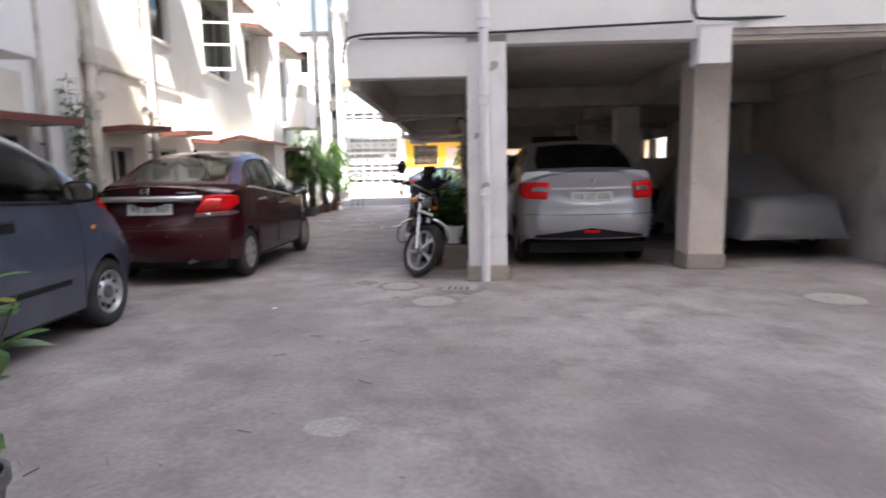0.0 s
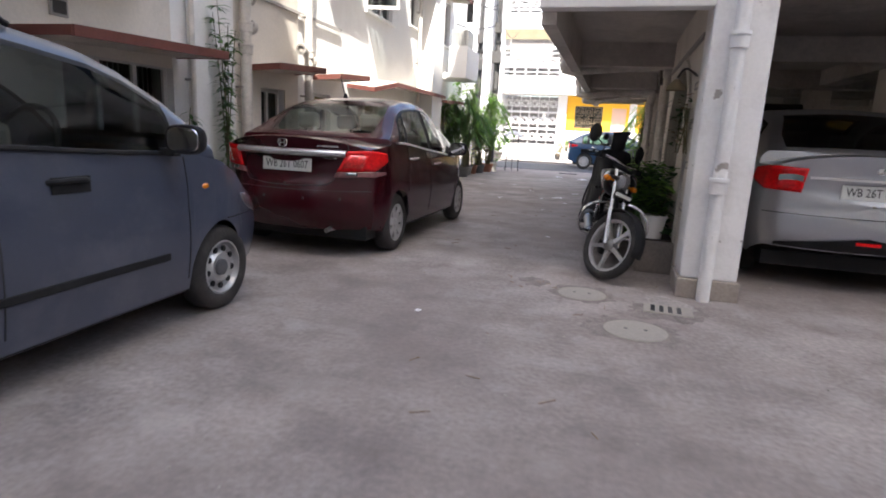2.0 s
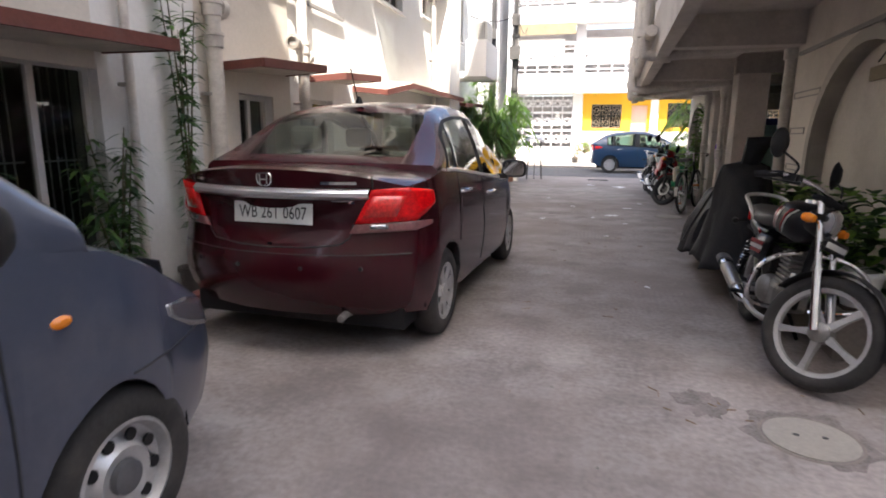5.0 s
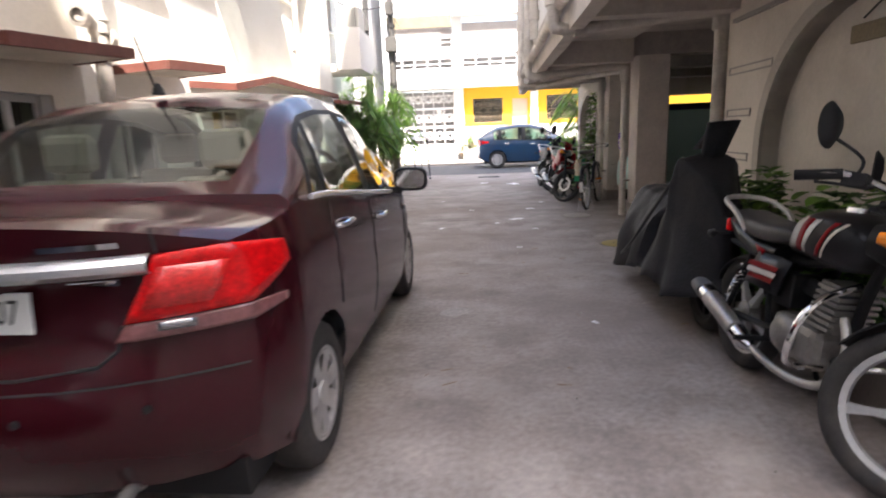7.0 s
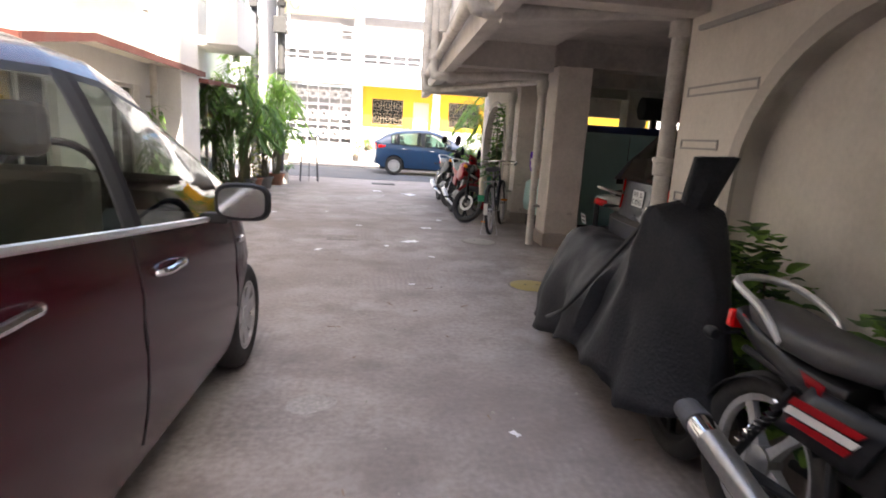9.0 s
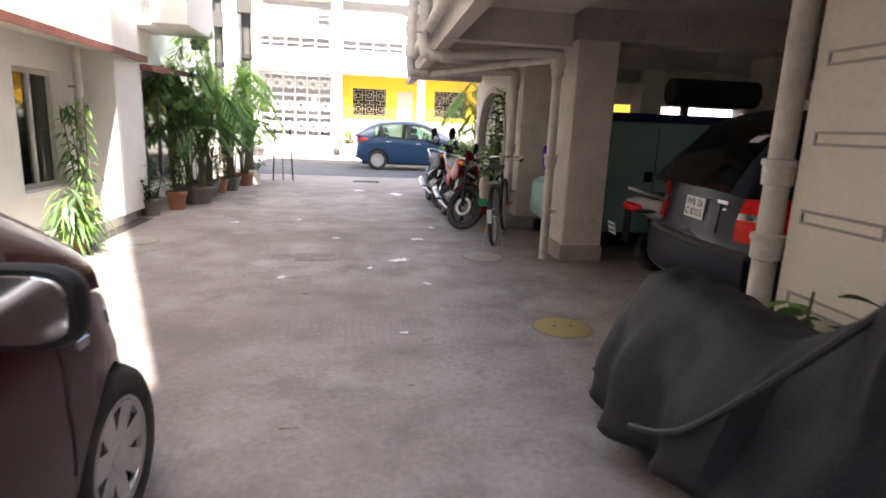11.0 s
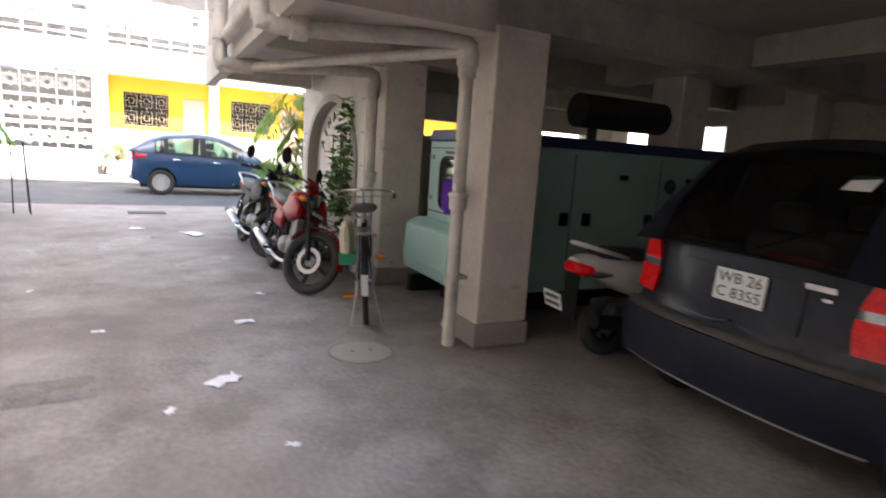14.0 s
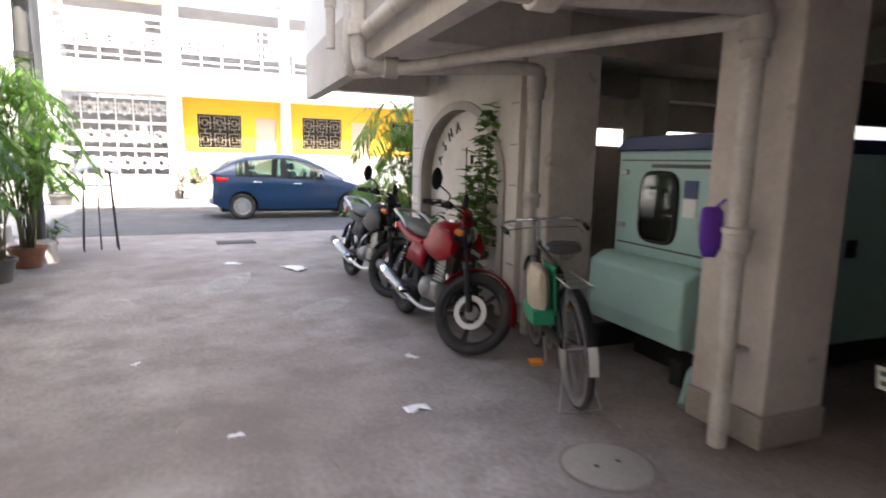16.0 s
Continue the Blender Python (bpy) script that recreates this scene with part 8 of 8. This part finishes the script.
# young plant close to where the walk begins
bush("shrub", "young potted shrub with broad pale leaves", 0.28, 1.68, 1.2, 0.34, 12, 0.23, 0.11, ["leaf_pale", "leaf", "leaf_yellow"], 31, pr=0.14, ph=0.24, pmat="cement_pot", stems=4, droop=0.2, group="near plants")

# ---- covers, grate, litter on the ground ----


def ground_cover(x, y, r, mat, label):
    t = thing("manhole_cover", label, "manhole cover", pose(x, y, 0), group="manhole covers")
    part("ring", Mesh().revolve([(r, 0.003), (r + 0.012, 0.004), (r + 0.02, 0.0005)], 36), "plinth", t)
    part("lid", Mesh().revolve([(0, 0.012), (r - 0.02, 0.011), (r - 0.004, 0.006), (r - 0.004, 0)], 36), mat, t, smooth=True)
    part("lifting_hole", Mesh().revolve([(0, 0.0135), (0.014, 0.013)], 10, pose(r * 0.3, 0, 0)).revolve([(0, 0.0135), (0.014, 0.013)], 10, pose(-r * 0.3, 0, 0)), "ink", t)


ground_cover(1.73, 5.16, 0.205, "cover_grey", "round cement manhole cover sunk in the lane")
ground_cover(1.37, 5.92, 0.19, "cover_grey", "round pale cement manhole cover in the lane")
ground_cover(1.72, 11.07, 0.2, "cover_yellow", "round ochre manhole cover in the lane")
ground_cover(1.63, 13.27, 0.21, "cover_grey", "round dusty cement manhole cover by a column")
ground_cover(5.33, 4.98, 0.24, "cover_grey", "round cement manhole cover on the forecourt")
ground_cover(-2.05, 13.9, 0.2, "cover_grey", "round cement manhole cover near the drain")
t = thing("drain_grate", "small slotted cement drain grate by the pillar", "drain grate", pose(1.99, 5.72, 0, 0, 0, -5))
part("slab", Mesh().box(-0.17, 0.17, -0.11, 0.11, 0, 0.012), "cover_grey", t, bevel=0.004)
part("slots", Mesh().box(-0.12, -0.09, -0.08, 0.08, 0.012, 0.0135).box(-0.06, -0.03, -0.08, 0.08, 0.012, 0.0135).box(0, 0.03, -0.08, 0.08, 0.012, 0.0135).box(0.06, 0.09, -0.08, 0.08, 0.012, 0.0135), "ink", t)



def cement_patch(x, y, rx, ry, turn, mat, seed, label, rough=0.2):
    """A thin uneven patch on the lane's surface: cement repair, damp stain and painted sunlight."""
    n = 48
    edge = [(1 + rough * (noise.noise(Vector((math.cos(2 * math.pi * k / n) * 1.5, math.sin(2 * math.pi * k / n) * 1.5, seed))) + 0.6 * noise.noise(Vector((math.cos(2 * math.pi * k / n) * 4, math.sin(2 * math.pi * k / n) * 4, seed + 5))))) for k in range(n)]
    mesh = Mesh()
    for q, z in ((1.0, 0.0005), (0.93, 0.003), (0.5, 0.0035), (0.02, 0.0035)):
        mesh.v += [(rx * q * edge[k] * math.cos(2 * math.pi * k / n), ry * q * edge[k] * math.sin(2 * math.pi * k / n), z) for k in range(n)]
    mesh.f = [(i * n + k, i * n + (k + 1) % n, (i + 1) * n + (k + 1) % n, (i + 1) * n + k) for i in range(3) for k in range(n)]
    o = part("cement_patch", mesh, mat, m=pose(x, y, 0, 0, 0, turn), smooth=True)
    tagged(o, label, "patch", group="cement patches")


# The three beyond y = 16 paint sunlit ground; the others are cement repairs.
for k, (x, y, rx, ry) in enumerate(((1.3, 2.55, 0.14, 0.1), (-0.05, 8.7, 0.12, 0.1), (1.0, 16.6, 0.5, 0.16), (0.2, 18.0, 0.7, 0.2), (-0.8, 17.2, 0.4, 0.15), (2.05, 5.85, 0.3, 0.16))):
    cement_patch(x, y, rx, ry, 23 * k, "cement_and_sun_patch", k + 3, "thin pale cement repair and painted sun patch in the lane")
for k, (x, y, rx, ry) in enumerate(((1.73, 5.16, 0.34, 0.27), (1.98, 5.7, 0.34, 0.2), (1.37, 5.92, 0.26, 0.22), (0.97, 6.16, 0.16, 0.1), (5.33, 4.98, 0.32, 0.27), )):
    cement_patch(x, y, rx, ry, 31 * k, "damp_stain", k + 20, "dark damp cracked cement in the lane", 0.55)
t = thing("cement_slab", "worn square cement patch let into the lane", "patch", pose(-0.12, 13.2, 0, 0, 0, 4))
part("slab", Mesh().box(-0.2, 0.2, -0.16, 0.16, 0, 0.004), "damp_stain", t, bevel=0.002)
part("inset", Mesh().box(0.06, 0.17, 0.02, 0.14, 0.004, 0.006), "plinth", t)


def scrap(x, y, size, turn, seed):
    n = 5
    rows = [[((i / n - 0.5) * size * (1 + 0.5 * noise.noise(Vector((j * 0.7, seed * 3.1, 1)))), (j / n - 0.5) * size * 0.55 * (1 + 0.8 * noise.noise(Vector((i * 0.8, seed * 1.7, 5)))) + 0.2 * size * noise.noise(Vector((i * 0.5, seed * 2.3, 9))), 0.006 + 0.05 * size * (1 + noise.noise(Vector((i * 0.9, j * 0.9, seed)))) * 3 * size) for i in range(n + 1)] for j in range(n + 1)]
    o = part("paper_scrap", Mesh().grid(rows), "paper", m=pose(x, y, 0, 0, 0, turn), smooth=True, solid=0.002)
    tagged(o, "crumpled white scrap of paper on the lane", "litter", group="paper scraps")


for k, (x, y, s) in enumerate(((1.016, 14.17, 0.15), (0.72, 13.05, 0.2), (-0.35, 12.4, 0.09), (1.05, 18.6, 0.35), (0.35, 19.2, 0.2), (0.05, 14.2, 0.07), (-1.3, 15.2, 0.1),
                               (0.42, 12.75, 0.07), (1.3, 15.0, 0.09), (0.9, 12.2, 0.06), (0.6, 11.0, 0.05), (-0.5, 15.5, 0.06), (0.3, 5.0, 0.05), (0.9, 8.4, 0.05))):
    scrap(x, y, s, 37 * k, k)
rnd = random.Random(77)
tw = Mesh()
for k in range(60):
    x, y, a, l = rnd.uniform(-0.3, 2.0), rnd.uniform(1.0, 15.0), rnd.uniform(0, 6.3), rnd.uniform(0.02, 0.1)
    tw.tube([(x, y, 0.004), (x + l * math.cos(a), y + l * math.sin(a), 0.005)], 0.0025, 4)
for k in range(8):
    a, l = rnd.uniform(0, 6.3), rnd.uniform(0.02, 0.06)
    x, y = 0.95 + rnd.gauss(0, 0.12), 6.15 + rnd.gauss(0, 0.12)
    tw.tube([(x, y, 0.004), (x + l * math.cos(a), y + l * math.sin(a), 0.006)], 0.003, 4)
tagged(part("dry_twigs", tw, "dry"), "dry twigs and bits of straw scattered on the lane", "debris", kind="stuff")
pb = Mesh()
for k in range(220):
    x, y, r = rnd.uniform(-1.2, 4.0), rnd.uniform(0.6, 18.0), rnd.uniform(0.003, 0.011)
    pb.revolve([(0, r), (r, r * 0.4), (r * 0.8, 0)], 5, pose(x, y, 0, 0, 0, rnd.uniform(0, 90)))
tagged(part("pebbles", pb, "cover_grey"), "small pale pebbles and grit on the lane", "debris", kind="stuff")

# ---- poles, cables, stand at the lane's end ----
def utility_pole(x, y, high, r):
    t = thing("utility_pole", "grey steel utility pole wound with cables", "pole", pose(x, y, 0), group="utility poles")
    part("shaft", Mesh().tube([(0, 0, 0), (0, 0, high * 0.5), (0, 0, high)], [r, r * 0.9, r * 0.75], 14), "pole", t, smooth=True)
    part("base", Mesh().revolve([(r + 0.12, 0), (r + 0.1, 0.25), (r + 0.01, 0.3)], 14), "cover_grey", t, smooth=True)
    c = Mesh()
    for k in range(4):
        a = k * 1.7
        c.tube(curve([(math.cos(a + 0.3 * j) * (r + 0.02), math.sin(a + 0.3 * j) * (r + 0.02), 1.2 + j * (high - 1.4) / 10) for j in range(11)], 3), 0.011, 5)
    part("cables", c, "cable", t)
    part("junction_box", Mesh().box(-0.14, 0.14, -r - 0.14, -r + 0.02, 3.4, 3.75).box(-0.1, 0.1, -r - 0.12, -r + 0.02, 4.3, 4.6), "pole", t, bevel=0.01)
    part("clamp", Mesh().revolve([(r - 0.01, 0), (r + 0.025, 0), (r + 0.025, 0.08), (r - 0.01, 0.08)], 14, pose(0, 0, 2.55)).revolve([(r - 0.01, 0), (r + 0.025, 0), (r + 0.025, 0.08), (r - 0.01, 0.08)], 14, pose(0, 0, 4.0)), "iron", t)
    return t


utility_pole(-1.95, 20.1, 8.5, 0.085)
utility_pole(-2.95, 22.2, 9.0, 0.1)
cb = Mesh()
for k, (a, b, sag) in enumerate((((-1.95, 20.1, 5.2), (-2.95, 22.2, 5.6), 0.1), ((-1.95, 20.1, 4.9), (-3.0, 31.5, 6.3), 0.5), ((-2.95, 22.2, 6.0), (12, 30, 7.0), 0.8),
                                 ((-1.95, 20.1, 5.0), (WX + 0.1, 15.0, 5.2), 0.3), ((-1.95, 20.1, 4.6), (WX + 0.1, 17.9, 4.2), 0.15), ((-2.95, 22.2, 5.4), (-14, 24, 6.5), 0.6), ((-1.95, 20.1, 5.6), (0.95, 17.5, 5.4), 0.3))):
    a, b = Vector(a), Vector(b)
    cb.tube([a.lerp(b, i / 14) - Vector((0, 0, 4 * sag * (i / 14) * (1 - i / 14))) for i in range(15)], 0.012, 5)
part("strands", cb, "cable", thing("overhead_cables", "black service cables strung between poles and walls", "cable"))
t = thing("metal_stand", "thin rusty metal plant stand at the lane's end", "stand", pose(-1.38, 21.0, 0, 0, 0, 10))
ms = Mesh()
for x, y in ((-0.22, -0.15), (0.22, -0.15), (-0.22, 0.15), (0.22, 0.15), (0.0, 0.0)):
    ms.tube([(x, y, 0), (x * 0.75, y * 0.75, 1.15 if x else 1.3)], 0.011, 6)
ms.tube([(-0.17, -0.11, 0.95), (0.17, -0.11, 0.95), (0.17, 0.11, 0.95), (-0.17, 0.11, 0.95)], 0.009, 6, closed=True)
part("legs", ms, "iron", t)
rows = [[(x * 0.09, y * 0.09 + 0.1, 1.18 + 0.16 * (1 - (x * x + y * y) / 12)) for x in (-3, -2, -1, 0, 1, 2, 3)] for y in (-3, -1.5, 0, 1.5, 3)]
part("cloth", Mesh().grid(rows), "house_white", t, smooth=True, solid=0.01)

# ---- house across the street ----
HY = 32.0
t = thing("house", "two-storey house with yellow ground floor and white grilles", "house")
H1 = [(0.13, 1.5, 1.7, 2.8), (3.53, 4.94, 1.74, 2.84), (6.8, 8.2, 1.74, 2.84), (1.95, 2.65, 0.9, 2.75), (5.3, 6.0, 0.9, 2.75)]
w = Mesh()
wall_with_openings(w, "y", HY, 0.25, -0.3, 13.0, 1.55, 3.3, [(a, b, max(c, 1.55), d) for a, b, c, d in H1])
part("wall", w, "yellow", t, label="bright yellow painted ground floor wall")
w = Mesh()
wall_with_openings(w, "y", HY - 0.01, 0.25, -0.3, 13.0, 0, 1.55, [(1.95, 2.65, 0.9, 1.55), (5.3, 6.0, 0.9, 1.55)])
w.box(-0.75, -0.3, HY - 0.15, HY + 0.25, 0, 9.8)
w.box(2.78, 3.12, HY - 0.12, HY - 0.011, 0, 9.8)
w.box(-3.6, 13.0, HY - 0.7, HY + 0.25, 3.3, 4.12)
w.box(-3.6, 13.0, HY - 0.7, HY + 0.25, 6.4, 7.1)
w.box(-3.9, -3.6, HY - 0.5, HY + 6, 0, 9.8)
w.box(13.0, 13.3, HY - 0.7, HY + 6, 0, 9.8)
w.box(-3.6, -0.75, HY, HY + 0.2, 0, 0.75)
part("wall", w, "house_white", t)
part("roof", Mesh().box(-4.2, 13.6, HY - 0.9, HY + 6.2, 9.8, 10.0), "house_white", t)
# back walls of the verandas, their shade carried by the grey colour
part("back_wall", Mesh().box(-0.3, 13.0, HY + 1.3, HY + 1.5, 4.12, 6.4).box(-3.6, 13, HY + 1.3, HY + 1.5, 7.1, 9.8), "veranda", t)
# near-black wall painted as the darkness behind the ground floor windows
part("back_wall", Mesh().box(-0.3, 13, HY + 2.4, HY + 2.6, 0, 3.29), "room_shade_tone", t)
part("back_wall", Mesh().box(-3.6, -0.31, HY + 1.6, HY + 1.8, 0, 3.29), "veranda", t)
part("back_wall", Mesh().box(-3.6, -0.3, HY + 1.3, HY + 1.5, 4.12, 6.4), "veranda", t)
for a, b, c, d in H1[3:]:
    part("door", Mesh().box(a, b, HY + 0.1, HY + 0.15, c, d), "pink_door", t, label="pale pink door")


def grille(mesh, x0, x1, z0, z1, y, step=0.12, motif=0.6, r=0.014):
    """A welded grille of bars with square and diamond motifs."""
    mesh.box(x0, x1, y - r, y + r, z0, z0 + 2 * r).box(x0, x1, y - r, y + r, z1 - 2 * r, z1)
    n = max(2, round((z1 - z0) / step))
    for k in range(1, n):
        z = z0 + (z1 - z0) * k / n
        mesh.box(x0, x1, y - r * 0.7, y + r * 0.7, z - r * 0.7, z + r * 0.7)
    m_ = max(1, round((x1 - x0) / motif))
    for k in range(m_ + 1):
        x = x0 + (x1 - x0) * k / m_
        mesh.box(x - r, x + r, y - r, y + r, z0, z1)
    zc = (z0 + z1) / 2
    for k in range(m_):
        xc = x0 + (x1 - x0) * (k + 0.5) / m_
        s = min(motif, z1 - z0) * 0.42
        for q in (1.0, 0.6):
            mesh.tube([(xc - s * q, y, zc), (xc, y, zc + s * q), (xc + s * q, y, zc), (xc, y, zc - s * q)], r, 4, closed=True)
        mesh.tube([(xc - s * 0.75, y, zc - s * 0.75), (xc + s * 0.75, y, zc - s * 0.75), (xc + s * 0.75, y, zc + s * 0.75), (xc - s * 0.75, y, zc + s * 0.75)], r, 4, closed=True)


def window_grille(mesh, x0, x1, z0, z1, y, r=0.013):
    """Two rows of three nested squares, tied by short bars."""
    mesh.tube([(x0, y, z0), (x1, y, z0), (x1, y, z1), (x0, y, z1)], r * 1.3, 4, closed=True)
    dx, dz = (x1 - x0) / 3, (z1 - z0) / 2
    for i in range(3):
        for j in range(2):
            xc, zc = x0 + dx * (i + 0.5), z0 + dz * (j + 0.5)
            for q in (0.36, 0.16):
                mesh.tube([(xc - dx * q, y, zc - dz * q), (xc + dx * q, y, zc - dz * q), (xc + dx * q, y, zc + dz * q), (xc - dx * q, y, zc + dz * q)], r, 4, closed=True)
            mesh.tube([(xc - dx * 0.5, y, zc), (xc - dx * 0.16, y, zc)], r, 4).tube([(xc + dx * 0.16, y, zc), (xc + dx * 0.5, y, zc)], r, 4)
            mesh.tube([(xc, y, zc - dz * 0.5), (xc, y, zc - dz * 0.36)], r, 4).tube([(xc, y, zc + dz * 0.36), (xc, y, zc + dz * 0.5)], r, 4)


wg = Mesh()
for z0, z1 in ((0.75, 1.58), (1.58, 2.42), (2.42, 3.28)):
    grille(wg, -3.6, -2.2, z0, z1, HY + 0.05, 0.28, 0.47, 0.024)
    grille(wg, -2.2, -0.75, z0, z1, HY + 0.03, 0.28, 0.48, 0.024)
for a, b in ((-3.6, -0.75), (-0.3, 2.75), (3.15, 6.2), (6.4, 12.9)):
    grille(wg, a, b, 4.12, 5.5, HY - 0.62, 0.23, 0.58, 0.028)
    grille(wg, a, b, 7.1, 8.2, HY - 0.62, 0.23, 0.58, 0.026)
    wg.box(a, b, HY - 0.66, HY - 0.58, 5.5, 5.58)
part("grille", wg, "grille_white", t, label="white painted ornamental grille")
part("shade", Mesh().box(-3.6, -0.75, HY - 0.72, HY - 0.68, 5.9, 6.4), "ochre_sign", t, label="rolled ochre bamboo blind")
for a, b, c, d in H1[:3]:
    dg = Mesh()
    window_grille(dg, a, b, c, d, HY + 0.05)
    part("window_grille", dg, "grille_dark", t, label="dark window grille with square motif")

part("window", Mesh().box(0.13, 1.5, HY + 0.16, HY + 0.17, 1.7, 2.8).box(3.53, 4.94, HY + 0.16, HY + 0.17, 1.74, 2.84).box(6.8, 8.2, HY + 0.16, HY + 0.17, 1.74, 2.84), "pane", t)

# garden wall and neighbours that close the view
structure("garden_wall", Mesh().box(-14, -3.9, 30.6, 30.8, 0, 1.1), "house_white", label="low white garden wall", category="wall", bevel=0.01)


def neighbour(name, label, x0, x1, y0, y1, top, mat, holes=()):
    """A plain block with window openings on the sides named."""
    w_ = Mesh()
    wall_with_openings(w_, "y", y0, 0.25, x0, x1, 0, top, [h[1:] for h in holes if h[0] == "s"])
    wall_with_openings(w_, "y", y1, -0.25, x0, x1, 0, top, [h[1:] for h in holes if h[0] == "n"])
    wall_with_openings(w_, "x", x0, 0.25, y0 + 0.25, y1 - 0.25, 0, top, [h[1:] for h in holes if h[0] == "w"])
    wall_with_openings(w_, "x", x1, -0.25, y0 + 0.25, y1 - 0.25, 0, top, [h[1:] for h in holes if h[0] == "e"])
    structure(name, w_, mat, label=label, category="building")
    # The near-black core makes the openings look like unlit rooms.
    structure(name + "_roof", Mesh().box(x0 - 0.2, x1 + 0.2, y0 - 0.2, y1 + 0.2, top, top + 0.2).box(x0 + 1.0, x1 - 1.0, y0 + 1.0, y1 - 1.0, 0, top - 0.1), "room_shade_tone", label="flat roof and dim rooms of a neighbouring block", category="roof")


# Unseen block, added and sized to cast the forecourt's shade.
neighbour("block_south", "unseen tall cream block added to shade the forecourt", -1.8, 13.6, -14, -2.2, 21, "cream_wall",
          [("n", x, x + 1.5, z, z + 1.3) for x in (0, 4, 8, 11) for z in (1, 4, 7, 10, 13, 16)])
# Unseen filler, kept low so that south-west sky lights the forecourt.
neighbour("block_south_west", "unseen low white block added beside the shading block, leaving sky open", -16, -2.5, -14, -8.4, 5.5, "white_wall", [("n", x, x + 1.5, z, z + 1.3) for x in (-12, -8, -5) for z in (1, 3.4)])
neighbour("block_east", "pale neighbouring house beyond the parking floor", 14.5, 22, -2, 20, 9, "white_wall", [("w", y, y + 1.2, z, z + 1.2) for y in (1, 5, 9, 13, 17) for z in (1, 4, 7)])
neighbour("block_north_west", "white neighbouring house across the street", -22, -4.6, 33, 42, 9, "house_white", [("s", x, x + 1.3, z, z + 1.2) for x in (-19, -15, -11, -7) for z in (1, 4, 7)])
neighbour("block_north_east", "pale neighbouring house across the street", 14.2, 30, 32, 42, 9, "house_white", [("s", x, x + 1.3, z, z + 1.2) for x in (16, 20, 24) for z in (1, 4, 7)])
structure("boundary_wall", Mesh().box(9.6, 9.8, -2.2, 6.3, 0, 2.2), "column", label="plain boundary wall of the forecourt", category="wall")
hedge("back_shrubs", "sunlit leafy shrubs beyond the parking floor", 8.5, 9.4, 0.5, 9.0, 0.4, 2.6, 700, 0.28, ["leaf_bright", "leaf"], 41, E)

# lettering round the second arch
for k, ch in enumerate("ASHA"):
    a = radians(158 - 17 * k)
    z = 1.2 + 0.60 * math.sin(a)
    y = 10.7 - 0.80 * math.cos(a)
    o = letters("arch_letter", ch, 0.17, "letter_grey", None, E @ Matrix.Translation((0.165, y, z)) @ Matrix(((0, 0, -1, 0), (-1, 0, 0, 0), (0, 1, 0, 0), (0, 0, 0, 1))) @ pose(0, 0, 0, 0, 0, math.degrees(a) - 90), 0.006)
    tagged(o, "raised grey letter of the name round the arch", "letter", group="arch letters")
o = letters("arch_letter", "II", 0.15, "letter_grey", None, E @ Matrix.Translation((0.165, 10.55, 1.42)) @ Matrix(((0, 0, -1, 0), (-1, 0, 0, 0), (0, 1, 0, 0), (0, 0, 0, 1))), 0.006)
tagged(o, "raised grey numeral inside the arch", "letter", group="arch letters")
